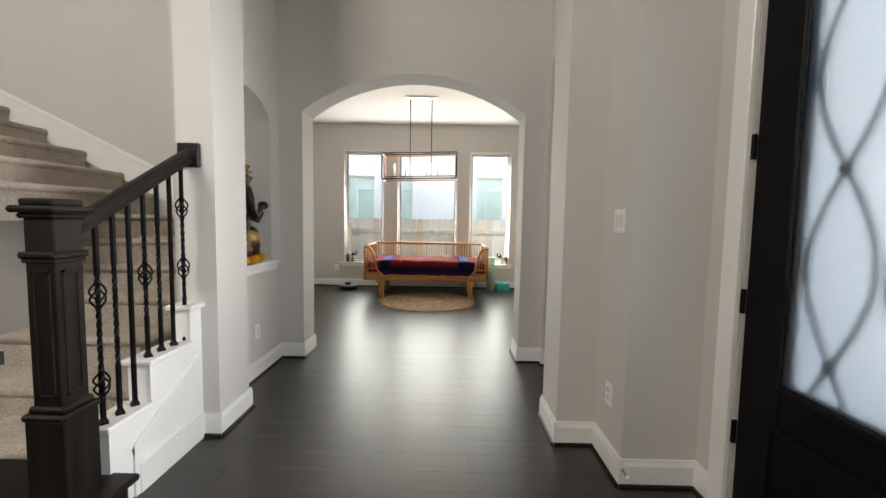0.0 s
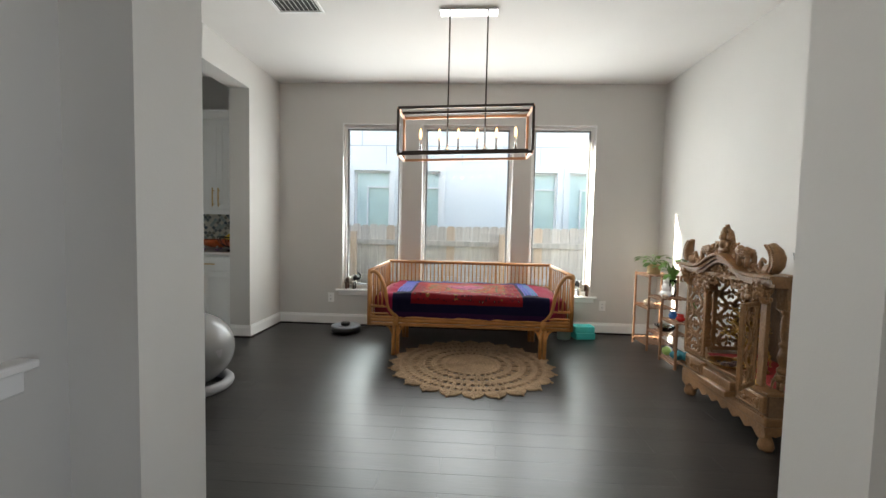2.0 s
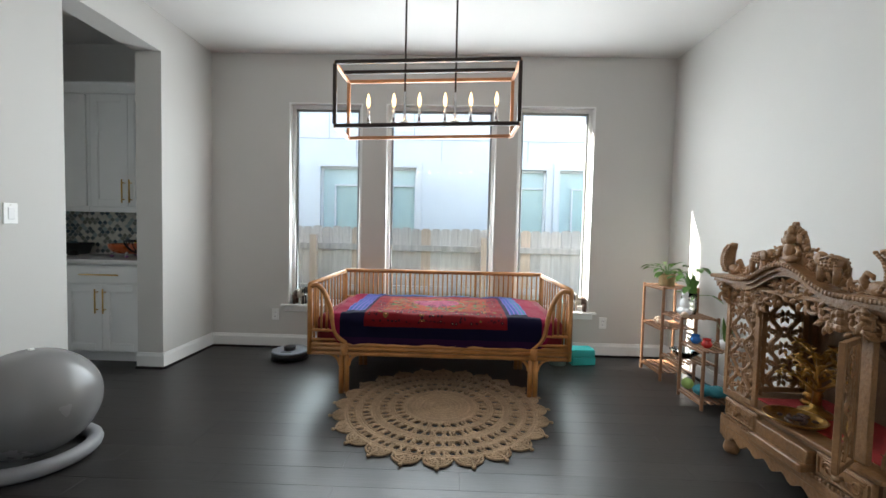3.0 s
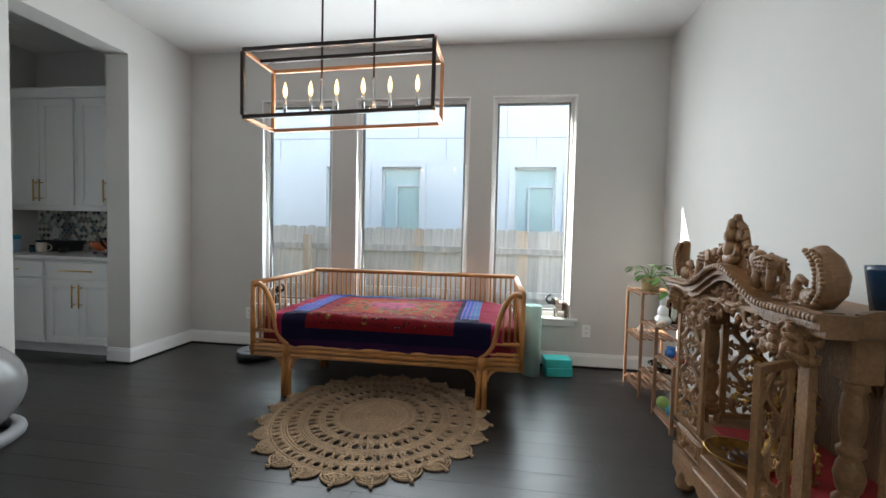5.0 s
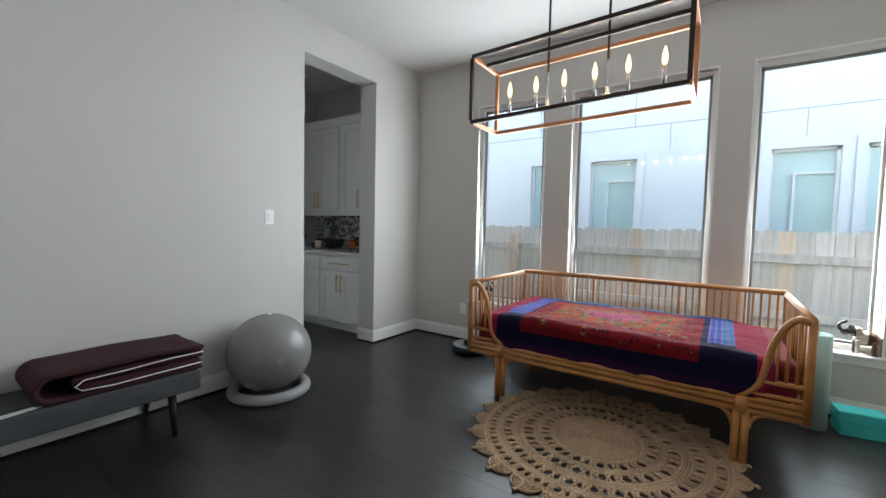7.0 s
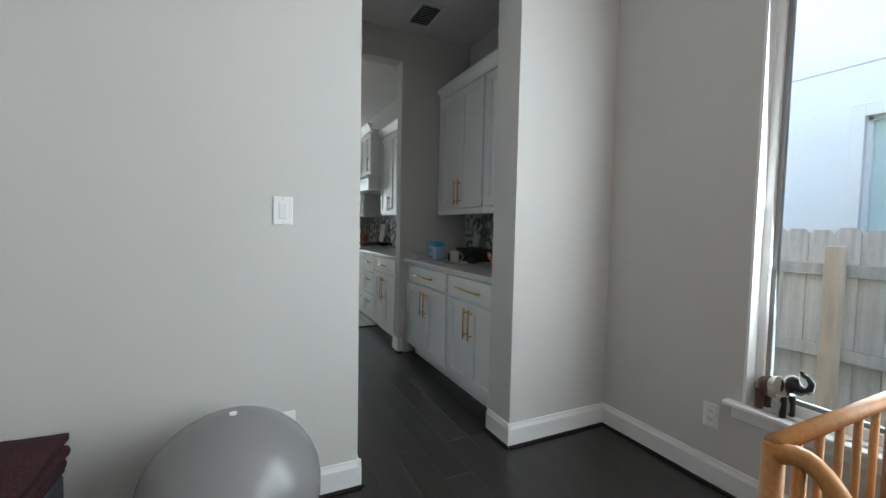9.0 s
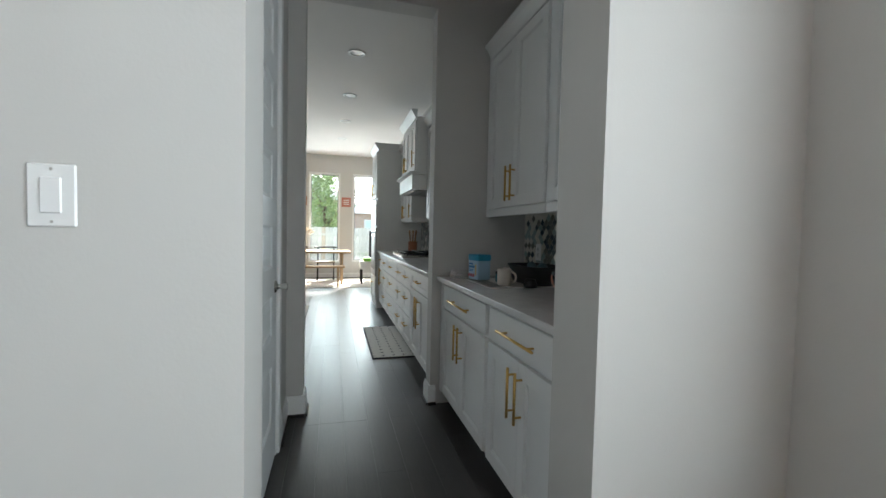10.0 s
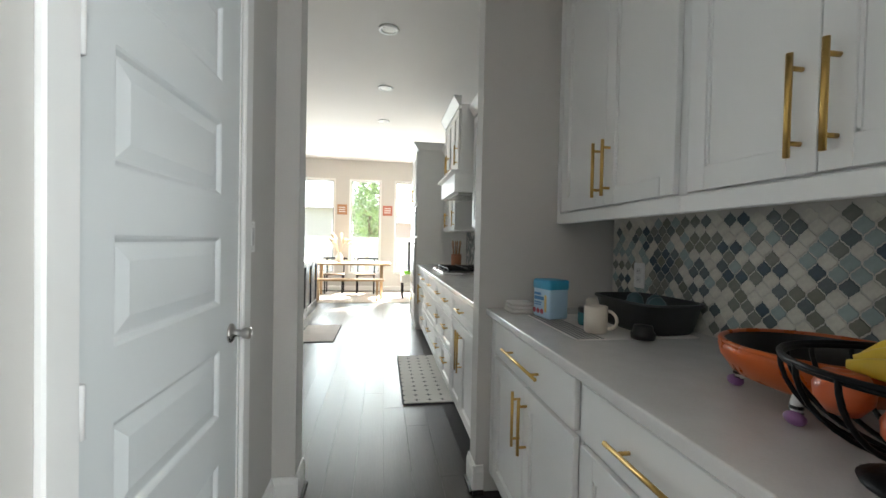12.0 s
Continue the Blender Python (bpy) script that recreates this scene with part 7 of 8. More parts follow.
for t, h2 in zip(tops, hs):
    bm = bmesh.new()
    z0, z1 = t - h2, t
    o = [(px0, z0), (px1, z0), (px1, z1), (px0, z1)]
    levels = [(0.0, 0.0), (0.006, 0.003), (0.013, 0.010), (0.018, 0.010), (0.050, 0.002)]
    loops = [[bm.verts.new((x + (q if x == px0 else -q), DF - dp, z + (q if z == z0 else -q))) for x, z in o] for q, dp in levels]
    for a, c in zip(loops, loops[1:]):
        for i in range(4):
            bm.faces.new((a[i], a[(i + 1) % 4], c[(i + 1) % 4], c[i]))
    bm.faces.new(loops[-1])
    bmesh.ops.recalc_face_normals(bm, faces=bm.faces[:])
    part("panel", bm, M_DOOR, leaf_ob, "raised door panel")
for z in (0.27, 0.947, 1.568, 2.22):
    hg = part("hinge", boxed(PX1 - 0.012, PX1 + 0.014, DF - 0.002, DF + 0.003, z - 0.045, z + 0.045, 0.001), M_PLATE, pdoor, "white painted hinge")
    part("knuckle", tube(bmesh.new(), [(PX1 + 0.001, DF + 0.008, z - 0.045), (PX1 + 0.001, DF + 0.008, z + 0.045)], 0.0065, 10), M_PLATE, hg, "", True)
kx = PX0 + 0.062
bm = lathe(bmesh.new(), [(0.032, 0), (0.032, 0.005), (0.027, 0.010), (0.012, 0.014), (0.011, 0.034), (0.017, 0.040), (0.020, 0.058), (0.017, 0.064), (0, 0.065)], (0, 0, 0), 20)
kn = part("knob", bm, M_NICKEL, pdoor, "satin nickel door knob", True)
kn.matrix_basis = pose(kx, DF, 0.922, -90, 0, 0)
bm = boxed(PX1 + 0.014, PX1 + 0.085, 6.03, 6.046, 0, 2.45, 0.004)
box(bm, PX0 - 0.085, PX0 - 0.014, 6.03, 6.046, 0, 2.45, 0.004)
box(bm, PX0 - 0.085, PX1 + 0.085, 6.03, 6.046, 2.451, 2.53, 0.004)
box(bm, PX1 + 0.003, PX1 + 0.014, 5.95, 6.032, 0, 2.45)
box(bm, PX0 - 0.014, PX0 - 0.003, 5.95, 6.032, 0, 2.45)
setting("trim_pantry_casing", bm, M_TRIM, "white painted casing round the pantry door")
CTZ = 0.9155

# things on the pantry counter
M_CREAM = material("cream_ceramic", (0.66, 0.60, 0.52), 0.3, vary=0.03)
pm = part("counter_mat", boxed(-4.44, -3.98, 7.16, 7.62, CTZ, CTZ + 0.004, 0.0015), material("off_white_towel", (0.72, 0.69, 0.66), 0.95, vary=0.06, scale=10, bump=0.4, bump_scale=200), None)
pm.matrix_basis = pose(0, 0, 0)
tagged(pm, "off-white dish mat with a striped border on the counter", "mat")
bm = bmesh.new()
for k in range(6):
    box(bm, -4.44 + 0.002, -3.98 - 0.002, 7.168 + 0.017 * k, 7.177 + 0.017 * k, CTZ + 0.0042, CTZ + 0.0048)
part("stripes", bm, M_BLACK, pm, "black woven border stripes")
boxy = thing("formula_tub", "blue and white printed tub with a blue lid", "tub", at=(-4.365, 7.235, CTZ + 0.005), rz=14)
part("body", boxed(-0.058, 0.058, -0.05, 0.05, 0, 0.135, 0.012, 3), material("white_tub", (0.40, 0.60, 0.76), 0.35), boxy, "", True)
part("lid", boxed(-0.061, 0.061, -0.053, 0.053, 0.12, 0.165, 0.012, 3), material("cyan_lid", (0.04, 0.33, 0.55), 0.35), boxy, "blue hinged lid", True)
M_PRINT = material("blue_print", (0.05, 0.22, 0.50), 0.4)
bm = bmesh.new()
for a, b2, c, d in ((-0.045, 0.0, 0.098, 0.108), (-0.045, 0.02, 0.078, 0.092), (-0.045, 0.005, 0.064, 0.069), (-0.045, 0.0, 0.055, 0.059)):
    box(bm, a, b2, -0.0515, -0.0503, c, d)
part("print_bars", bm, M_PRINT, boxy, "blue printed bars")
bm = bmesh.new()
for k in range(3):
    lathe(bm, [(0.011, 0), (0.011, 0.001)], (0, 0, 0), 14)
    bmesh.ops.transform(bm, matrix=Matrix.Translation((0.026, 0, 0)), verts=bm.verts[:])
bm.transform(pose(-0.07, -0.0503, 0.03, 90, 0, 0))
part("print_dots", bm, material("red_print", (0.40, 0.06, 0.10), 0.4), boxy)
part("print_animal", boxed(0.025, 0.04, -0.0515, -0.0503, 0.03, 0.10, 0.0004), material("yellow_print", (0.65, 0.50, 0.22), 0.4), boxy)
mug = thing("mug", "cream ceramic mug on the dish mat", "mug", at=(-4.08, 7.285, CTZ + 0.005))
part("body", lathe(bmesh.new(), [(0.036, 0), (0.040, 0.006), (0.041, 0.095), (0.0385, 0.096), (0.036, 0.01), (0, 0.008)], (0, 0, 0), 28), M_CREAM, mug, "", True)
part("handle", tube(bmesh.new(), [(0.030 + 0.032 * math.cos(a), 0.028 + 0.016 * math.cos(a), 0.05 + 0.032 * math.sin(a)) for a in [radians(-85 + 17 * k) for k in range(11)]], 0.006, 8), M_CREAM, mug, "", True)
jar = thing("teal_jar", "small teal jar with a dark lid", "jar", at=(-4.21, 7.32, CTZ + 0.005))
part("body", lathe(bmesh.new(), [(0.03, 0), (0.034, 0.01), (0.034, 0.045), (0.03, 0.05)], (0, 0, 0), 20), material("teal_glass", (0.04, 0.16, 0.18), 0.2), jar, "", True)
part("lid", lathe(bmesh.new(), [(0.035, 0.05), (0.035, 0.065), (0.03, 0.07), (0, 0.07)], (0, 0, 0), 20), M_BLACK, jar, "", True)
lid = part("black_lid", lathe(bmesh.new(), [(0.038, 0), (0.040, 0.02), (0.034, 0.026), (0.030, 0.045), (0.0, 0.047)], (-3.975, 7.40, CTZ + 0.005), 24), M_BLACK, None, "", True)
tagged(lid, "black plastic bottle lid on the dish mat", "lid")
basin = thing("dish_tub", "charcoal plastic dish tub with dishes inside", "tub", at=(-4.16, 7.535, CTZ + 0.005), rz=3)
bm = bmesh.new()
rows = []
for s, z in ((0.80, 0), (0.86, 0.012), (0.98, 0.10), (1.04, 0.104), (1.04, 0.112), (0.95, 0.112), (0.82, 0.016), (0.0, 0.014)):
    ring = []
    for k in range(36):
        a = 2 * math.pi * k / 36
        cx, sx = math.cos(a), math.sin(a)
        ring.append(bm.verts.new((0.19 * s * math.copysign(abs(cx) ** 0.5, cx), 0.13 * s * math.copysign(abs(sx) ** 0.5, sx), z)))
    rows.append(ring)
for a, c in zip(rows, rows[1:]):
    for k in range(36):
        bm.faces.new((a[k], a[(k + 1) % 36], c[(k + 1) % 36], c[k]))
bm.faces.new(rows[0][::-1])
part("tub", bm, material("charcoal_plastic", (0.03, 0.033, 0.035), 0.45, vary=0.1), basin, "", True)
bm = bmesh.new()
for k, (x, y) in enumerate(((-0.06, 0.0), (0.02, 0.03), (0.09, -0.02))):
    lathe(bm, [(0.0, 0.0), (0.034, 0.0), (0.036, 0.06), (0.028, 0.095), (0.012, 0.11), (0, 0.112)], (x, y, 0.016), 16)
tagged(part("bottles", bm, material("blue_grey_plastic", (0.06, 0.12, 0.14), 0.3, vary=0.2), basin, "blue-grey baby bottles", True), kind="stuff")
cont = part("food_container", boxed(-4.42, -4.27, 7.42, 7.54, CTZ, CTZ + 0.085, 0.015, 3), M_CREAM, None, "", True)
tagged(cont, "cream plastic container behind the mug", "container")
bm = bmesh.new()
for k in range(3):
    box(bm, -4.60 + 0.004 * k, -4.475 - 0.004 * k, 7.10 + 0.003 * k, 7.22 - 0.003 * k, CTZ + 0.016 * k, CTZ + 0.016 * (k + 1), 0.007, 2)
tw = part("folded_cloth", bm, material("white_cotton", (0.68, 0.66, 0.63), 0.95, bump=0.5, bump_scale=180), None, "", True)
tagged(tw, "folded white cotton cloth on the counter", "cloth")
pump = thing("pumpkin_bowl", "orange painted serving bowl with a dark rim and striped legs", "bowl", at=(-3.41, 7.40, CTZ))
M_ORANGE = material("orange_ceramic", (0.46, 0.085, 0.012), 0.28, vary=0.12, scale=14)
prof = [(0.05, 0.030), (0.10, 0.038), (0.150, 0.058), (0.171, 0.088), (0.176, 0.108), (0.174, 0.120), (0.166, 0.120), (0.150, 0.074), (0.10, 0.048), (0, 0.044)]
part("bowl", lathe(bmesh.new(), prof, (0, 0, 0), 40), M_ORANGE, pump, "", True)
part("rim", tube(bmesh.new(), [(0.170 * math.cos(a), 0.170 * math.sin(a), 0.120) for a in [2 * math.pi * k / 40 for k in range(40)]], 0.006, 8, True), M_ORANGE, pump, "", True)
part("inside", lathe(bmesh.new(), [(0.0, 0.0465), (0.098, 0.051), (0.147, 0.076), (0.164, 0.119)], (0, 0, 0), 40, (1, 1), False), M_BLACK, pump, "black glazed inside", True)
M_LILAC = material("lilac_ceramic", (0.22, 0.09, 0.24), 0.35)
for k in range(4):
    a = radians(205 + 90 * k)
    lg = part("leg", tube(bmesh.new(), [(0.125 * math.cos(a), 0.125 * math.sin(a), 0.062), (0.145 * math.cos(a), 0.145 * math.sin(a), 0.04), (0.14 * math.cos(a), 0.14 * math.sin(a), 0.02)], 0.010, 8), M_WHITE, pump, "black and white striped leg", True)
    bm = bmesh.new()
    for q in range(4):
        z = 0.060 - 0.012 * q
        rr = 0.130 + 0.014 * min(1, q / 2)
        lathe(bm, [(0.0112, 0), (0.0112, 0.006)], (rr * math.cos(a), rr * math.sin(a), z - 0.006), 10)
    part("stripes", bm, M_BLACK, lg)
    part("shoe", ball(bmesh.new(), (0.150 * math.cos(a), 0.150 * math.sin(a), 0.013), (0.020, 0.014, 0.013), 12, 8), M_LILAC, lg, "lilac shoe foot", True)
basket = thing("wire_fruit_basket", "black wire pedestal fruit basket", "basket", at=(-3.135, 7.235, CTZ))
CR = 0.165
part("foot_ring", lathe(bmesh.new(), [(0.075, 0), (0.078, 0.006), (0.060, 0.014), (0.030, 0.022), (0.018, 0.04), (0, 0.042)], (0, 0, 0), 28), M_IRON, basket, "", True)
for zz, rr in ((0.165, CR), (0.160, CR * 0.985)):
    part("rim", tube(bmesh.new(), [(rr * math.cos(a), rr * math.sin(a), zz) for a in [2 * math.pi * k / 40 for k in range(40)]], 0.0045, 8, True), M_IRON, basket, "", True)
for k in range(16):
    a = 2 * math.pi * k / 16
    pts = [(CR * math.sin(u) * math.cos(a), CR * math.sin(u) * math.sin(a), 0.04 + 0.125 * (1 - math.cos(u))) for u in [math.pi / 2 * i / 10 for i in range(11)]]
    part("wire", tube(bmesh.new(), pts, 0.004, 6), M_IRON, basket, "", True)
M_BANANA = material("banana_skin", (0.62, 0.42, 0.035), 0.45, vary=0.15, scale=12)
for k in range(3):
    pts = [(-0.09 + 0.18 * i / 10, 0.05 * math.sin(math.pi * i / 10), 0.02 * math.sin(math.pi * i / 10)) for i in range(11)]
    bn = part("banana", tube(bmesh.new(), pts, 0.019, 10, taper=[0.35, 0.75, 0.95, 1, 1, 1, 1, 1, 0.9, 0.65, 0.25]), M_BANANA, None, "", True)
    bn.matrix_basis = pose(-3.14, 7.225 + 0.035 * (k - 1), CTZ + 0.150 + 0.006 * k, 20 * (k - 1), 0, 12 * (k - 1))
    tagged(bn, "ripe yellow banana in the wire basket", "banana", "fruit in the basket")
for k, (x, y, z) in enumerate(((-3.22, 7.195, 0.112), (-3.15, 7.285, 0.108), (-3.08, 7.205, 0.110), (-3.14, 7.205, 0.085))):
    fr = part("apple", lathe(bmesh.new(), [(0.0, -0.028), (0.02, -0.032), (0.034, -0.012), (0.036, 0.008), (0.026, 0.028), (0.010, 0.030), (0.0, 0.022)], (0, 0, 0), 18), material("apple_skin", (0.45, 0.09, 0.03), 0.35, vary=0.3, scale=9), None, "", True)
    fr.location = (x, y, CTZ + z)
    tagged(fr, "red and yellow apple in the wire basket", "apple", "fruit in the basket")
plate = part("white_platter", lathe(bmesh.new(), [(0.0, 0.0), (0.09, 0.002), (0.12, 0.014), (0.122, 0.018), (0.09, 0.008), (0, 0.006)], (0, 0, 0), 32), M_WHITE, None, "", True)
plate.matrix_basis = pose(-3.21, 7.62, CTZ + 0.125, 78, 0, 0)
tagged(plate, "white platter leaning on the backsplash", "platter")
vent2 = copy_thing(vent, pose(-4.30, 7.06, 3.03))

# ---- kitchen beyond the pantry ----
KF = 7.03


def kitchen_base(x0, x1, drawers):
    cab = thing("kitchen_base_cabinet", "white kitchen base cabinet with brass pulls", "cabinet", "kitchen base cabinets")
    part("carcass", boxed(x0 + 0.001, x1 - 0.001, KF + 0.022, NORTH - 0.004, 0.10, 0.882), M_CABINET, cab)
    part("toe_kick", boxed(x0 + 0.001, x1 - 0.001, KF + 0.09, KF + 0.105, 0, 0.10), M_CABINET, cab)
    a, b2 = x0 + 0.012, x1 - 0.012
    m = (a + b2) / 2
    if drawers:
        for z0, z1 in ((0.115, 0.385), (0.40, 0.655), (0.67, 0.865)):
            d = shaker(cab, "drawer", a, b2, z0, z1, KF, rail_w=0.05)
            pull(d, (m - 0.09, z1 - 0.09), (m + 0.09, z1 - 0.09), KF)
    else:
        d = shaker(cab, "drawer", a, b2, 0.71, 0.865, KF, rail_w=0.04)
        pull(d, (m - 0.09, 0.79), (m + 0.09, 0.79), KF)
        for p0, p1, s in ((a, m - 0.002, -1), (m + 0.002, b2, 1)):
            d = shaker(cab, "door", p0, p1, 0.115, 0.695, KF)
            pull(d, (m + s * 0.035, 0.40), (m + s * 0.035, 0.66), KF)


xs = [-8.32, -7.85, -7.40, -6.55, -6.10, -5.65, -4.90]
for i, dr in enumerate((False, True, True, True, True, False)):
    kitchen_base(xs[i], xs[i + 1], dr)
kc = part("kitchen_countertop", boxed(-8.335, -4.79, KF - 0.03, NORTH - 0.002, 0.883, 0.915, 0.004, 2), M_QUARTZ, None)
tagged(kc, "pale quartz kitchen countertop", "countertop")
hob = thing("cooktop", "stainless gas cooktop with black grates", "cooktop", at=(-6.98, 7.36, 0.9155))
part("tray", boxed(-0.40, 0.40, -0.26, 0.26, 0, 0.02, 0.005), M_NICKEL, hob)
for k in range(3):
    bm = bmesh.new()
    cx = -0.25 + 0.25 * k
    for dx in (-0.10, 0, 0.10):
        box(bm, cx + dx - 0.007, cx + dx + 0.007, -0.20, 0.22, 0.035, 0.05, 0.002)
    for dy in (-0.20, 0.0, 0.20):
        box(bm, cx - 0.11, cx + 0.11, dy - 0.007, dy + 0.007, 0.051, 0.062, 0.002)
    for dx in (-0.1, 0.1):
        for dy in (-0.19, 0.21):
            box(bm, cx + dx - 0.008, cx + dx + 0.008, dy - 0.008, dy + 0.008, 0.02, 0.036)
    part("grate", bm, M_IRON, hob, "black cast iron grate")
    part("burner", lathe(bmesh.new(), [(0.045, 0.02), (0.04, 0.034), (0, 0.036)], (cx, 0.1, 0), 16), M_BLACK, hob)
    part("knob", lathe(bmesh.new(), [(0.018, 0.02), (0.016, 0.04), (0, 0.041)], (cx, -0.235, 0), 12), M_NICKEL, hob)
crock = thing("utensil_crock", "terracotta crock full of wooden spoons", "crock", at=(-7.62, 7.42, 0.9155))
part("crock", lathe(bmesh.new(), [(0.062, 0), (0.064, 0.17), (0.056, 0.17), (0.054, 0.01), (0, 0.01)], (0, 0, 0), 20), material("terracotta", (0.34, 0.13, 0.06), 0.7, vary=0.1), crock, "", True)
for k in range(6):
    a = k * 1.05
    sp = part("wooden_spoon", ball(tube(bmesh.new(), [(0.02 * math.cos(a), 0.02 * math.sin(a), 0.012), (0.05 * math.cos(a), 0.05 * math.sin(a), 0.27)], 0.007, 6), (0.053 * math.cos(a), 0.053 * math.sin(a), 0.30), (0.024, 0.010, 0.038), 8, 6), material("spoon_wood", (0.30, 0.16, 0.07), 0.6), crock, "", True)
board = part("marble_board", boxed(-0.11, 0.11, -0.009, 0.009, 0, 0.34, 0.006, 2), M_QUARTZ, None)
board.matrix_basis = pose(-7.30, 7.60, 0.9155, -10, 0, 0)
tagged(board, "pale marble board leaning on the backsplash", "cutting board")
ks = part("kitchen_backsplash", boxed(-8.33, -4.79, NORTH - 0.008, NORTH - 0.001, 0.916, 1.75), None, None)
M_KTILE = bpy.data.materials.new("small_arabesque_tile")
M_KTILE.use_nodes = True
n, l = M_KTILE.node_tree.nodes, M_KTILE.node_tree.links
b = n["Principled BSDF"]
b.inputs["Roughness"].default_value = 0.15
tc, mp, vo, cr = n.new("ShaderNodeTexCoord"), n.new("ShaderNodeMapping"), n.new("ShaderNodeTexVoronoi"), n.new("ShaderNodeValToRGB")
mp.inputs["Rotation"].default_value = (0, radians(45), 0)
mp.inputs["Scale"].default_value = (20, 0.001, 20)
vo.inputs["Randomness"].default_value, vo.inputs["Scale"].default_value = 0.0, 1.0
l.new(tc.outputs["Object"], mp.inputs["Vector"]), l.new(mp.outputs[0], vo.inputs["Vector"])
sp2 = n.new("ShaderNodeSeparateColor")
l.new(vo.outputs["Color"], sp2.inputs[0]), l.new(sp2.outputs[0], cr.inputs[0]), l.new(cr.outputs[0], b.inputs["Base Color"])
cr.color_ramp.interpolation = 'CONSTANT'
cr.color_ramp.elements[0].color, cr.color_ramp.elements[1].color, cr.color_ramp.elements[1].position = (0.6, 0.6, 0.57, 1), (0.25, 0.29, 0.29, 1), 0.4
e = cr.color_ramp.elements.new(0.75)
e.color = (0.08, 0.11, 0.13, 1)
ks.data.materials.append(M_KTILE)
tagged(ks, "mosaic of grey and white tiles behind the cooktop", kind="structure")

# hood, wall cabinets, tall oven unit
hood = thing("range_hood", "white panelled range hood below cabinets", "range hood")
part("canopy", boxed(-7.42, -6.54, 7.19, NORTH - 0.004, 1.72, 1.90, 0.004), M_CABINET, hood)
bm = bmesh.new()
prism(bm, [(7.19, 1.89), (7.15, 1.91), (7.15, 1.925), (NORTH - 0.004, 1.925), (NORTH - 0.004, 1.89)], -7.44, -6.52, 'x')
part("moulding", bm, M_CABINET, hood)
part("filter", boxed(-7.36, -6.60, 7.24, NORTH - 0.05, 1.712, 1.721), M_NICKEL, hood)


def kitchen_upper(x0, x1, y, z0, z1, doors):
    cab = thing("kitchen_wall_cabinet", "white kitchen wall cabinet with crown moulding", "cabinet", "kitchen wall cabinets")
    part("carcass", boxed(x0 + 0.001, x1 - 0.001, y + 0.022, NORTH - 0.004, z0, z1), M_CABINET, cab)
    w = (x1 - x0 - 0.024) / doors
    for k in range(doors):
        a = x0 + 0.012 + w * k
        d = shaker(cab, "door", a + 0.002, a + w - 0.002, z0 + 0.012, z1 - 0.04, y)
        hx = a + w - 0.04 if k % 2 == 0 else a + 0.04
        pull(d, (hx, z0 + 0.05), (hx, z0 + 0.24), y)
    bm = bmesh.new()
    prism(bm, [(y + 0.02, z1 - 0.02), (y, z1 - 0.02), (y - 0.03, z1 + 0.03), (y - 0.05, z1 + 0.06), (y - 0.05, z1 + 0.08), (y + 0.02, z1 + 0.08)], x0, x1, 'x')
    part("crown", bm, M_CABINET, cab)


kitchen_upper(-7.42, -6.54, 7.22, 1.93, 2.56, 3)
kitchen_upper(-8.33, -7.44, 7.36, 1.37, 2.45, 3)
kitchen_upper(-6.52, -4.80, 7.36, 1.37, 2.45, 4)
tall = thing("oven_tower", "tall white oven cabinet with built-in ovens", "oven cabinet")
part("carcass", boxed(-9.14, -8.345, 6.99, NORTH - 0.004, 0.0, 2.53), M_CABINET, tall)
bm = bmesh.new()
prism(bm, [(6.99, 2.50), (6.96, 2.54), (6.93, 2.59), (6.93, 2.61), (NORTH - 0.004, 2.61), (NORTH - 0.004, 2.50)], -9.16, -8.325, 'x')
part("crown", bm, M_CABINET, tall)
M_STEEL = material("stainless_steel", (0.50, 0.50, 0.50), 0.3, metal=1.0, vary=0.05, stretch=(1, 1, 30))
for z0, z1, nm in ((0.50, 1.28, "oven"), (1.31, 1.72, "microwave")):
    ov = part(nm, boxed(-9.11, -8.375, 6.962, 6.992, z0, z1, 0.004), M_STEEL, tall, "stainless steel " + nm)
    part("window", boxed(-9.04, -8.445, 6.958, 6.964, z0 + 0.10, z1 - 0.14, 0.002), M_BLACK, ov, "black glass front")
    bm = tube(bmesh.new(), [(-9.05, 6.925, z1 - 0.08), (-8.435, 6.925, z1 - 0.08)], 0.011, 8)
    for x in (-9.0, -8.485):
        tube(bm, [(x, 6.925, z1 - 0.08), (x, 6.965, z1 - 0.08)], 0.008, 8)
    part("handle", bm, M_STEEL, ov, "", True)
d = shaker(tall, "drawer", -9.11, -8.375, 0.12, 0.47, 6.968)
pull(d, (-8.84, 0.38), (-8.64, 0.38), 6.968)
for p0, p1, s in ((-9.11, -8.745, -1), (-8.741, -8.375, 1)):
    d = shaker(tall, "door", p0, p1, 1.75, 2.48, 6.968)
    pull(d, (-8.743 + s * 0.04, 1.80), (-8.743 + s * 0.04, 2.0), 6.968)
tow = part("hanging_towel", boxed(-8.72, -8.48, 6.895, 6.912, 0.80, 1.22, 0.006, 2), material("black_towel", (0.015, 0.015, 0.017), 0.95, vary=0.2, bump=0.5, bump_scale=100), None)
tagged(tow, "black kitchen towel hanging on the oven handle", "towel")

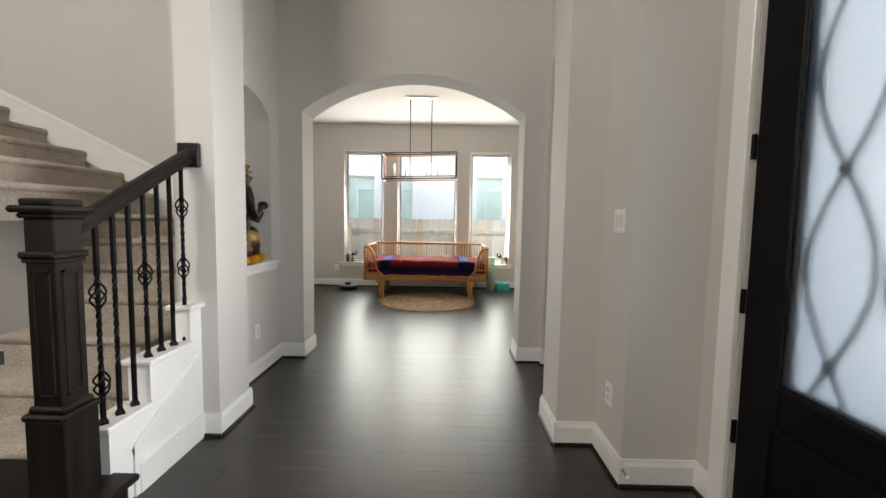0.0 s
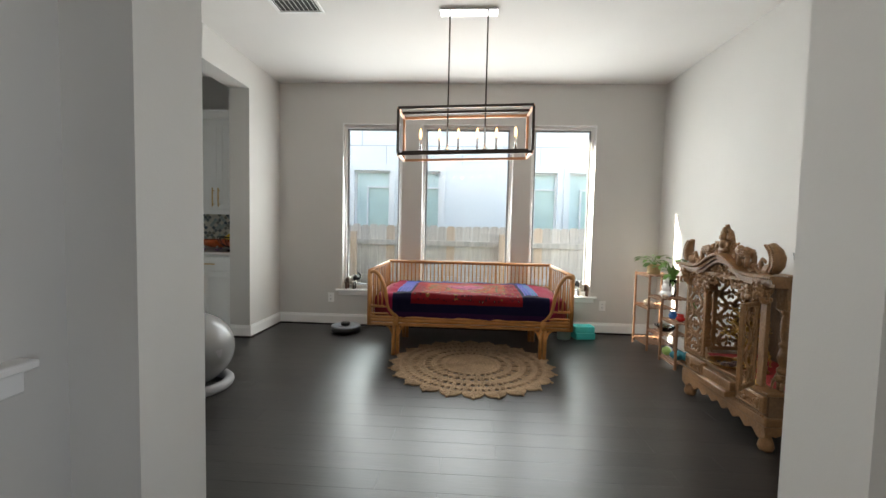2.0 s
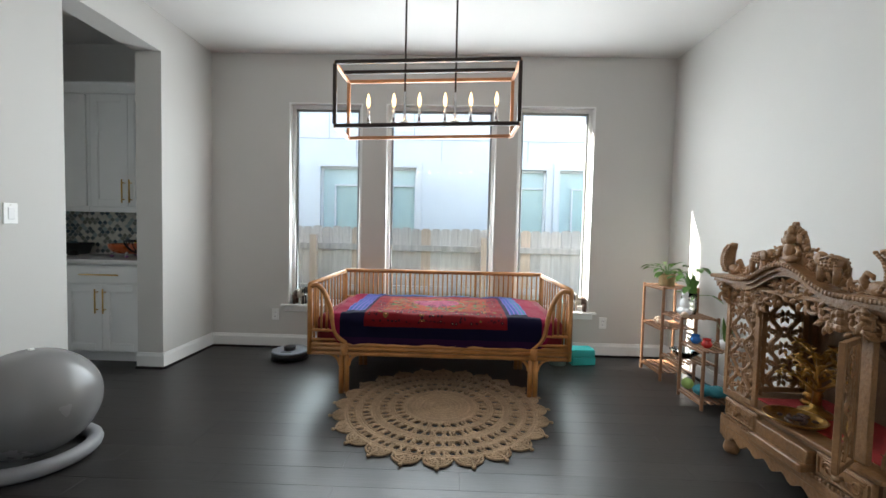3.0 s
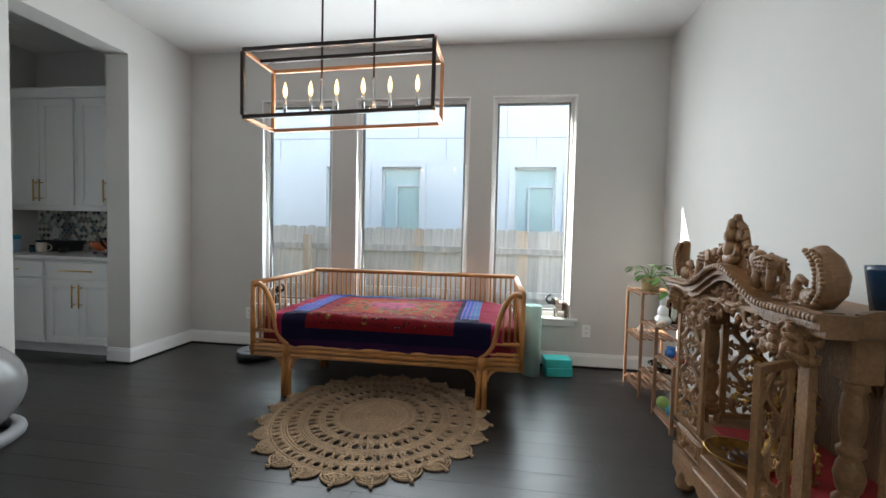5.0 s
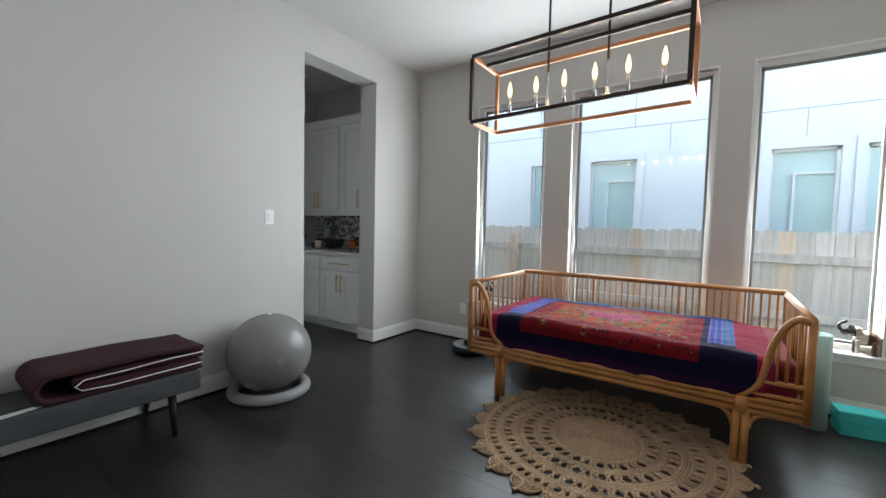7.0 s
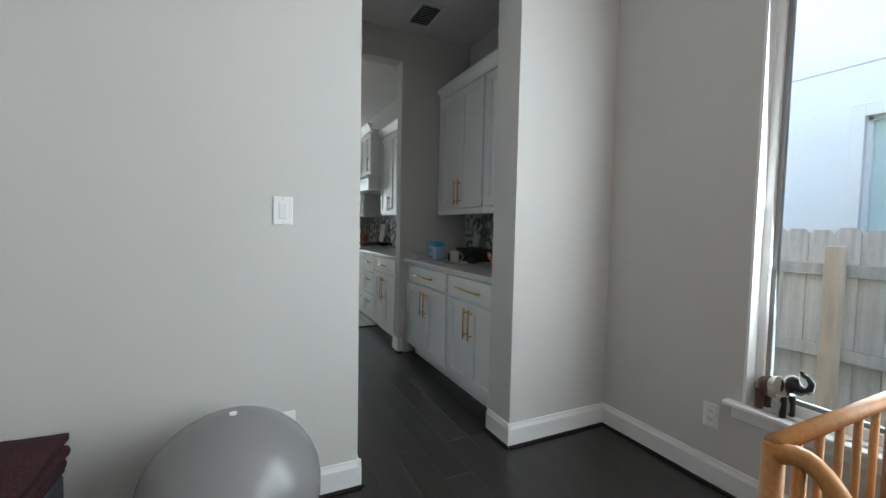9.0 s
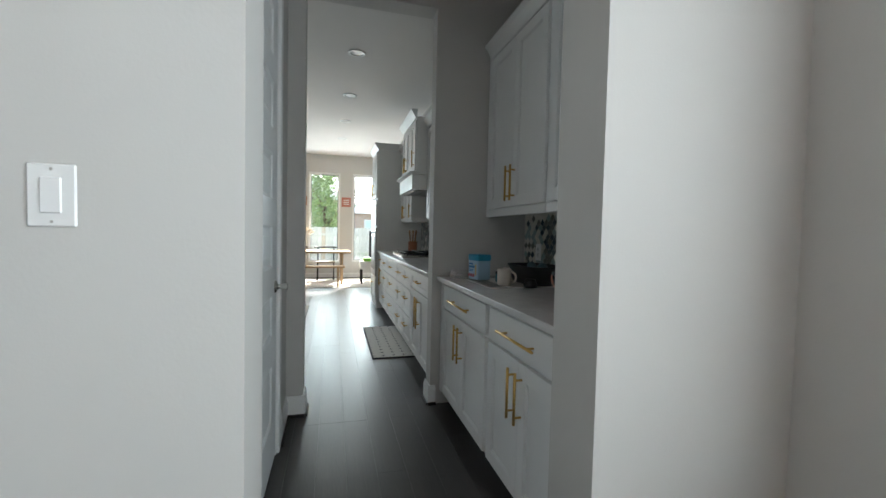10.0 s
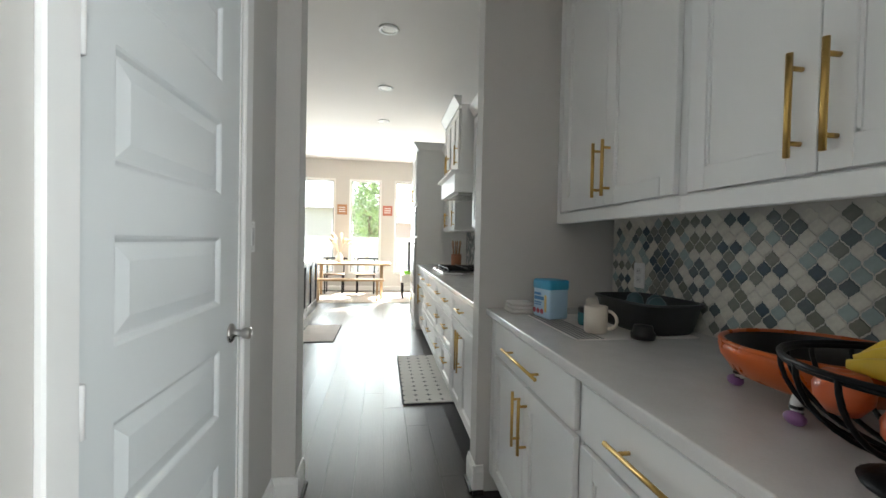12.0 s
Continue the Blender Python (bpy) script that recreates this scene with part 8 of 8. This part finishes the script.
# rugs and island
M_MATP = bpy.data.materials.new("star_pattern_mat")
M_MATP.use_nodes = True
n, l = M_MATP.node_tree.nodes, M_MATP.node_tree.links
b = n["Principled BSDF"]
b.inputs["Roughness"].default_value = 0.8
tc, mp, vo, cr = n.new("ShaderNodeTexCoord"), n.new("ShaderNodeMapping"), n.new("ShaderNodeTexVoronoi"), n.new("ShaderNodeValToRGB")
mp.inputs["Scale"].default_value = (10, 10, 0.001)
vo.inputs["Randomness"].default_value, vo.inputs["Scale"].default_value, vo.distance = 0.0, 1.0, 'MINKOWSKI'
vo.inputs["Exponent"].default_value = 0.5
l.new(tc.outputs["Object"], mp.inputs["Vector"]), l.new(mp.outputs[0], vo.inputs["Vector"]), l.new(vo.outputs["Distance"], cr.inputs[0]), l.new(cr.outputs[0], b.inputs["Base Color"])
cr.color_ramp.interpolation = 'CONSTANT'
cr.color_ramp.elements[0].color, cr.color_ramp.elements[1].color, cr.color_ramp.elements[1].position = (0.10, 0.11, 0.11, 1), (0.62, 0.61, 0.57, 1), 0.33
M_MATPLAIN = material("plain_pale_mat", (0.60, 0.57, 0.54), 0.9, vary=0.06, scale=6, bump=0.4, bump_scale=160)
for nm, x0, x1, y0, y1, lab in (("kitchen_mat", -7.02, -5.75, 6.70, 7.125, "pale cushioned kitchen mat with dark star pattern"), ("kitchen_mat", -8.64, -7.69, 5.50, 5.95, "pale cushioned mat beside the island")):
    km = thing(nm, lab, "mat", "kitchen mats")
    part("top", boxed(x0, x1, y0, y1, 0.001, 0.014, 0.005, 2), M_MATP if x0 > -7.1 else M_MATPLAIN, km)
    part("border", boxed(x0 - 0.012, x1 + 0.012, y0 - 0.012, y1 + 0.012, 0.0005, 0.008, 0.003), M_GREY, km, "dark edging")
isl = thing("kitchen_island", "dark navy kitchen island with a pale top", "kitchen island")
M_NAVY = material("navy_cabinet_paint", (0.012, 0.016, 0.026), 0.4, vary=0.08)
part("body", boxed(-10.15, -7.6, 4.25, 5.36, 0.0, 0.882), M_NAVY, isl)
part("island_top", boxed(-10.25, -7.5, 4.15, 5.46, 0.883, 0.915, 0.004, 2), M_QUARTZ, isl, "pale quartz island top")
for k in range(5):
    x0 = -10.12 + 0.5 * k
    bm = bmesh.new()
    for a, b2, c, d2 in ((x0, x0 + 0.06, 0.12, 0.86), (x0 + 0.42, x0 + 0.48, 0.12, 0.86), (x0 + 0.06, x0 + 0.42, 0.12, 0.18), (x0 + 0.06, x0 + 0.42, 0.80, 0.86)):
        box(bm, a, b2, 5.361, 5.381, c, d2, 0.002)
    dd = part("door", bm, M_NAVY, isl)
    part("handle", tube(bmesh.new(), [(x0 + 0.39, 5.41, 0.55), (x0 + 0.39, 5.41, 0.76)], 0.006, 8), M_BRASS, dd)
M_LED = material("frosted_lens", (0.62, 0.61, 0.58), 0.4)
for k, (x, y) in enumerate(((-6.42, 6.54), (-7.84, 6.52), (-9.25, 6.50), (-10.65, 6.48), (-9.25, 5.2), (-7.84, 5.2))):
    dl = thing("recessed_light", "round recessed ceiling light with white trim", "ceiling light", "kitchen recessed lights", at=(x, y, 3.13))
    part("trim_ring", lathe(bmesh.new(), [(0.095, 0), (0.095, -0.006), (0.075, -0.010), (0.062, -0.004), (0.062, 0)], (0, 0, 0), 28), M_PLATE, dl, "", True)
    part("lens", lathe(bmesh.new(), [(0.060, -0.001), (0.058, -0.004), (0.0, -0.005)], (0, 0, 0), 24), M_LED, dl, "frosted lens, unlit")

# breakfast table, bench, chairs
M_PINE = material("pale_oak", (0.46, 0.30, 0.16), 0.45, vary=0.15, scale=4, stretch=(8, 1, 8))
tbl = thing("dining_table", "pale oak dining table in the breakfast nook", "table", at=(-11.6, 5.85, 0))
part("tabletop", boxed(-0.45, 0.45, -0.85, 0.85, 0.71, 0.75, 0.006), M_PINE, tbl)
for sx in (-0.36, 0.36):
    for sy in (-0.66, 0.66):
        part("leg", tube(bmesh.new(), [(sx, sy, 0), (sx, sy * 1.0, 0.71)], 0.035, 10, taper=(0.75, 1.1)), M_PINE, tbl, "", True)
bn = thing("dining_bench", "pale oak dining bench beside the table", "bench", at=(-10.95, 5.85, 0))
part("seat", boxed(-0.16, 0.16, -0.72, 0.72, 0.42, 0.455, 0.005), M_PINE, bn)
for sx in (-0.10, 0.10):
    for sy in (-0.58, 0.58):
        part("leg", tube(bmesh.new(), [(sx, sy, 0), (sx, sy, 0.42)], 0.024, 8, taper=(0.75, 1.1)), M_PINE, bn, "", True)
chair = thing("dining_chair", "black dining chair with a curved backrest", "chair", "chairs at the table", at=(-12.2, 5.45, 0))
part("seat", boxed(-0.21, 0.21, -0.22, 0.22, 0.43, 0.46, 0.01, 2), material("woven_seat", (0.16, 0.11, 0.07), 0.8), chair)
for sx in (-0.18, 0.18):
    for sy in (-0.19, 0.19):
        part("leg", tube(bmesh.new(), [(sx, sy, 0), (sx, sy, 0.43 if sx > 0 else 0.80)], 0.015, 8), M_IRON, chair)
part("backrest", tube(bmesh.new(), [(-0.05 - 0.16 * math.sin(a), -0.26 * math.cos(a), 0.80) for a in [math.pi * k / 14 for k in range(15)]], 0.02, 8), M_IRON, chair, "", True)
copy_thing(chair, pose(-12.2, 6.15, 0))
lounge = thing("child_seat", "white and grey bench seat with a green tray", "bench", at=(-11.5, 7.22, 0))
part("seat", boxed(-0.24, 0.24, -0.30, 0.30, 0.34, 0.52, 0.03, 3), material("white_leather", (0.62, 0.60, 0.57), 0.5), lounge)
for sx in (-0.2, 0.2):
    for sy in (-0.26, 0.26):
        part("leg", tube(bmesh.new(), [(sx, sy, 0), (sx, sy, 0.345)], 0.02, 8), M_IRON, lounge)
part("tray", boxed(-0.18, 0.18, -0.22, 0.16, 0.522, 0.60, 0.02, 3), material("lime_plastic", (0.22, 0.55, 0.05), 0.4), lounge, "lime green plastic tray")
part("backrest", boxed(-0.16, 0.16, 0.16, 0.21, 0.522, 0.75, 0.02, 3), material("aqua_plastic", (0.08, 0.42, 0.50), 0.4), lounge, "aqua plastic backrest")
pv = thing("pampas_vase", "white vase with pale dried pampas grass on the table", "vase", at=(-11.55, 5.62, 0.7505))
part("vase", lathe(bmesh.new(), [(0.05, 0), (0.08, 0.06), (0.07, 0.13), (0.03, 0.19), (0.035, 0.21), (0, 0.20)], (0, 0, 0), 20), M_WHITE, pv, "", True)
M_PAMPAS = material("dried_pampas", (0.78, 0.68, 0.54), 0.95, vary=0.2, bump=1.0, bump_scale=80)
rng = random.Random(4)
for k in range(16):
    a, q = rng.uniform(0, 6.28), rng.uniform(0.10, 0.30)
    top = Vector((q * math.cos(a), q * math.sin(a), rng.uniform(0.42, 0.62)))
    st = part("stem", tube(bmesh.new(), [(0, 0, 0.18), top * 0.6 + Vector((0, 0, 0.08)), top], 0.003, 5), M_PAMPAS, pv)
    part("plume", tube(bmesh.new(), [top * 0.72 + Vector((0, 0, 0.06)), top * 0.9 + Vector((0, 0, 0.03)), top, top + Vector((0.05 * math.cos(a), 0.05 * math.sin(a), 0.02))], 0.030, 7, taper=(0.3, 1, 0.9, 0.15)), M_PAMPAS, st, "", True)
nr = part("nook_rug", boxed(-12.5, -10.75, 4.75, 7.55, 0.001, 0.011, 0.004), material("pale_wool_rug", (0.50, 0.47, 0.43), 0.95, vary=0.12, scale=3, bump=0.4, bump_scale=120), None)
tagged(nr, "pale woven rug under the breakfast table", "rug")
for y, col, lab in ((5.56, (0.42, 0.22, 0.12), "small wooden wall plaque between the windows"), (6.63, (0.45, 0.16, 0.12), "small red framed wall plaque between the windows")):
    pq = thing("wall_plaque", lab, "wall plaque", "plaques in the nook", at=(BX, y, 1.95))
    part("frame", boxed(0, 0.02, -0.115, 0.115, -0.12, 0.12, 0.004), material("plaque_paint", col, 0.6), pq)
    for z in (-0.05, 0.0, 0.05):
        part("text_bar", boxed(0.02, 0.0225, -0.075, 0.075, z - 0.010, z + 0.010), M_WHITE, pq, "unreadable pale lettering")

# ---- outside: fences, neighbouring houses, tree ----
M_FENCE = material("weathered_cedar", (0.60, 0.55, 0.51), 0.9, vary=0.22, scale=3, bump=0.4, bump_scale=30, spread=0.13, stretch=(6, 6, 0.6), fine=0.15)
M_FENCE2 = material("fresh_cedar", (0.62, 0.48, 0.37), 0.9, vary=0.2, scale=3, bump=0.4, bump_scale=30, spread=0.13, stretch=(6, 6, 0.6))


def picket(h, w=0.138):
    bm = bmesh.new()
    c = 0.030
    prism(bm, [(0, 0), (w, 0), (w, h - c), (w - c, h), (c, h), (0, h - c)], 0, 0.016, 'y')
    return bm


def fence(name, x0, count, at, rz, top, label):
    f = thing(name, label, "fence", at=at, rz=rz)
    rg = random.Random(9)
    data = [mesh_of("picket", picket(top + 0.5), M_FENCE), mesh_of("picket", picket(top + 0.5), M_FENCE2)]
    for k in range(count):
        ob = new("picket", data[1 if k % 17 in (4, 11) else 0])
        ob.parent = f
        ob.location = (x0 + 0.142 * k, rg.uniform(0, 0.004), -0.5 + rg.uniform(-0.012, 0.008))
    for z in (-0.2, 0.35, top - 0.33):
        part("fence_rail", boxed(x0, x0 + 0.142 * count, -0.040, -0.001, z, z + 0.085, 0.003), M_FENCE, f)
    for k in range(0, count, 17):
        part("fence_post", boxed(x0 + 0.142 * k, x0 + 0.142 * k + 0.09, -0.13, -0.041, -0.5, top - 0.12, 0.004), M_FENCE2, f)
    return f


fence("side_fence", 0, 90, (-7.2, 9.40, 0), 0, 1.265, "weathered cedar picket fence between the houses")
fence("back_fence", 0, 80, (-18.0, 0.5, 0), 90, 1.35, "weathered cedar fence behind the garden")

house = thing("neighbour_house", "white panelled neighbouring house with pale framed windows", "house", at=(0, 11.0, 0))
M_SIDING = material("white_siding", (0.82, 0.83, 0.83), 0.85, vary=0.04, scale=1.5, bump=0.3, bump_scale=60)
NW = ((-5.1, -4.4), (-2.79, -2.06), (-1.74, -1.04), (0.61, 1.30), (1.53, 2.25))
bm = bmesh.new()
ed = [-11.0] + [v for w in NW for v in w] + [8.0]
for i in range(0, len(ed), 2):
    box(bm, ed[i], ed[i + 1], 0, 0.2, -0.5, 6.0)
for x0, x1 in NW:
    box(bm, x0, x1, 0, 0.2, -0.5, 0.75)
    box(bm, x0, x1, 0, 0.2, 2.36, 6.0)
part("wall", bm, M_SIDING, house)
part("rear_wall", boxed(-11.0, 8.0, 1.6, 1.7, -0.5, 6.0), M_SIDING, house)
M_CURTAIN = material("teal_blind", (0.64, 0.76, 0.73), 0.8, vary=0.05)
for x0, x1 in NW:
    w = part("window", boxed(x0, x1, 0.10, 0.11, 0.75, 2.36), M_CURTAIN, house, "window with a pale teal blind")
    bm = bmesh.new()
    for a, b2, c, d2 in ((x0 - 0.10, x0, 0.65, 2.47), (x1, x1 + 0.10, 0.65, 2.47), (x0, x1, 2.36, 2.47), (x0, x1, 0.65, 0.75)):
        box(bm, a, b2, -0.025, 0.02, c, d2, 0.003)
    part("casing", bm, M_TRIM, w)
    bm = bmesh.new()
    for a, b2, c, d2 in ((x0, x0 + 0.035, 0.75, 2.36), (x1 - 0.035, x1, 0.75, 2.36), (x0, x1, 2.325, 2.36), (x0 + 0.24, x0 + 0.27, 0.75, 2.05), (x0 + 0.27, x1 - 0.035, 2.02, 2.05)):
        box(bm, a, b2, 0.05, 0.09, c, d2)
    part("window_frame", bm, M_TRIM, w)
    # This darker pane and the inner bars draw a reflected frame as colour.
    part("pane", boxed(x0 + 0.27, x1 - 0.035, 0.092, 0.098, 0.75, 2.02), material("reflection_teal", (0.52, 0.66, 0.61), 0.3), w)
M_SEAM = material("siding_seam", (0.42, 0.44, 0.47), 0.9)
bm = bmesh.new()
for z in (2.86, 4.3):
    box(bm, -11, 8, -0.004, 0.001, z, z + 0.014)
for k in range(12):
    box(bm, -10.4 + 1.55 * k, -10.388 + 1.55 * k, -0.004, 0.001, 2.87, 6.0)
    box(bm, -9.9 + 1.55 * k, -9.888 + 1.55 * k, -0.004, 0.001, 2.50, 2.86)
tagged(part("panel_seams", bm, M_SEAM, house), kind="stuff")
M_SHINGLE = material("grey_shingle", (0.30, 0.30, 0.31), 0.9, vary=0.2, scale=3, bump=0.5, bump_scale=20)
part("roof", boxed(-11.3, 8.3, -0.25, 1.95, 6.0, 6.2, 0.02), M_SHINGLE, house)
# Added out of view, only to keep the sun off the bed windows.
part("sun_block_wall", boxed(-13.0, -7.05, 0.0, 0.2, 6.2, 10.7), M_SIDING, house, "added unseen wall that keeps the sun off two windows")
part("sun_block_cap", boxed(-13.0, -7.05, -0.03, 0.23, 10.7, 10.76, 0.01), M_SHINGLE, house)


def far_house(at, w, d, h, col, rz=0):
    hs = thing("far_house", "distant brick house with a grey hipped roof", "house", "distant houses", at=at, rz=rz)
    part("wall", boxed(-w / 2, w / 2, -d / 2, d / 2, -0.5, h), material("far_wall_paint", col, 0.9, vary=0.1), hs)
    bm = bmesh.new()
    v = [bm.verts.new(p) for p in ((-w / 2 - 0.4, -d / 2 - 0.4, h), (w / 2 + 0.4, -d / 2 - 0.4, h), (w / 2 + 0.4, d / 2 + 0.4, h), (-w / 2 - 0.4, d / 2 + 0.4, h), (-w / 5, 0, h + 2.6), (w / 5, 0, h + 2.6))]
    for q in ((0, 1, 5, 4), (1, 2, 5), (2, 3, 4, 5), (3, 0, 4), (3, 2, 1, 0)):
        bm.faces.new([v[i] for i in q])
    part("roof", bm, M_SHINGLE, hs, "grey shingled hip roof")
    for x in (-w / 4, w / 4):
        wn2 = part("window", boxed(x - 0.5, x + 0.5, -d / 2 - 0.02, -d / 2 + 0.01, 0.9, 2.3), M_CURTAIN, hs)
        bm = bmesh.new()
        for a, b2, c, d2 in ((x - 0.6, x - 0.5, 0.8, 2.4), (x + 0.5, x + 0.6, 0.8, 2.4), (x - 0.5, x + 0.5, 2.3, 2.4), (x - 0.5, x + 0.5, 0.8, 0.9)):
            box(bm, a, b2, -d / 2 - 0.04, -d / 2 + 0.01, c, d2)
        part("frame", bm, M_TRIM, wn2)


far_house((-31, 1.5, 0), 11, 9, 3.0, (0.42, 0.36, 0.31), 90)
far_house((-48, 12.5, 0), 10, 8, 3.0, (0.45, 0.30, 0.24), 90)
tree = thing("garden_tree", "leafy green garden tree behind the fence", "tree", at=(-22.0, 5.9, -0.5))
M_BARK = material("bark", (0.13, 0.09, 0.06), 0.95, vary=0.3, bump=0.8, bump_scale=20)
M_FOLIAGE = material("foliage", (0.22, 0.29, 0.13), 0.7, vary=0.4, scale=3)
rng = random.Random(6)
bm = tube(bmesh.new(), [(0, 0, 0), (0.05, 0.03, 1.0), (0, 0.08, 2.2), (0.05, 0, 3.4)], 0.14, 10, taper=(1.2, 1, 0.7, 0.35))
for k in range(7):
    a = k * 0.9
    tube(bm, [(0, 0.05, 1.4 + 0.22 * k), (0.5 * math.cos(a), 0.5 * math.sin(a), 2.1 + 0.22 * k), (1.0 * math.cos(a), 1.0 * math.sin(a), 2.6 + 0.2 * k)], 0.05, 6, taper=(1, 0.7, 0.3))
part("trunk", bm, M_BARK, tree, "", True)
bm = bmesh.new()
for k in range(2600):
    u, a = rng.random(), rng.uniform(0, 6.283)
    z = 1.7 + 2.9 * u
    q = 1.45 * math.sqrt(max(0.05, math.sin(math.pi * (0.12 + 0.82 * u)))) * rng.uniform(0.25, 1.0) * (0.8 + 0.35 * math.sin(3 * a + 5 * u))
    c = Vector((q * math.cos(a), q * math.sin(a), z))
    d = Vector((rng.uniform(-1, 1), rng.uniform(-1, 1), rng.uniform(-0.6, 0.8))).normalized()
    s = d.orthogonal().normalized()
    ln, w = rng.uniform(0.10, 0.18), rng.uniform(0.04, 0.07)
    bm.faces.new([bm.verts.new(p) for p in (c, c + d * ln * 0.5 + s * w, c + d * ln, c + d * ln * 0.5 - s * w)])
tagged(part("crown", bm, M_FOLIAGE, tree, "uneven crown of small leaves"), kind="stuff")
far_house((34, 1.0, 0), 14, 9, 3.0, (0.40, 0.24, 0.16), -90)

# ---- floor planks ----
def plank_mesh(length, width=0.149, gap=0.0003):
    bm = bmesh.new()
    c = 0.0005
    x0, x1, y0, y1 = gap, length - gap, gap, width - gap
    lo = [bm.verts.new((x, y, -0.012)) for x, y in ((x0, y0), (x1, y0), (x1, y1), (x0, y1))]
    mi = [bm.verts.new((x, y, -0.0007)) for x, y in ((x0, y0), (x1, y0), (x1, y1), (x0, y1))]
    hi = [bm.verts.new((x, y, 0)) for x, y in ((x0 + c, y0 + c), (x1 - c, y0 + c), (x1 - c, y1 - c), (x0 + c, y1 - c))]
    bm.faces.new(hi)
    for a, b in ((lo, mi), (mi, hi)):
        for i in range(4):
            bm.faces.new((a[i], a[(i + 1) % 4], b[(i + 1) % 4], b[i]))
    return bm


floor = tagged(new("floor"), "dark stained wood plank floor with a satin sheen", "floor", kind="structure")
ROOMS = ((-1.7, 2.6, -1.9, 4.05), (-2.95, 1.85, 4.05, 7.75), (-12.7, -2.95, 2.4, 7.75))
rng = random.Random(7)
plank_data = {n: mesh_of("plank", plank_mesh(0.3 * n), M_FLOOR) for n in (1, 2, 3, 4, 5, 6)}
near, far = [], []
row, y = 0, -1.95
while y < 7.75:
    x = -13.2 + 0.3 * rng.randrange(6)
    while x < 2.7:
        step = rng.choice((3, 4, 4, 5, 5, 6))
        end = 1.8 if y > 3.95 else 2.7 if y > 2.2 else 1.2
        n = min(step, round((end - x) / 0.3))
        cx, cy = x + 0.15 * n, y + 0.075
        hit = any(x + 0.3 * n > a and x < b and c - 0.1 < cy < d + 0.1 for a, b, c, d in ROOMS)
        if hit and n > 0:
            (near if (cx > -6.4 and cy > 0.9 and not (cx < -2.9 and cy < 5.9)) else far).append((x, y, n))
        x += 0.3 * step
    y += 0.149
near.sort(key=lambda p: abs(p[1] - 5.2) + 0.35 * abs(p[0] + 1.2))
far += near[300:]
for x, y, n in near[:300]:
    ob = new("plank", plank_data[n])
    ob.location = (x, y, 0)
    ob.parent = floor
verts, faces = [], []
for x, y, n in far:
    me = plank_data[n]
    o = len(verts)
    verts += [(v.co.x + x, v.co.y + y, v.co.z) for v in me.vertices]
    faces += [tuple(o + i for i in p.vertices) for p in me.polygons]
me = bpy.data.meshes.new("distant_planks")
me.from_pydata(verts, [], faces)
me.materials.append(M_FLOOR)
ob = new("distant_planks", me)
ob.parent = floor
tagged(ob, kind="stuff")
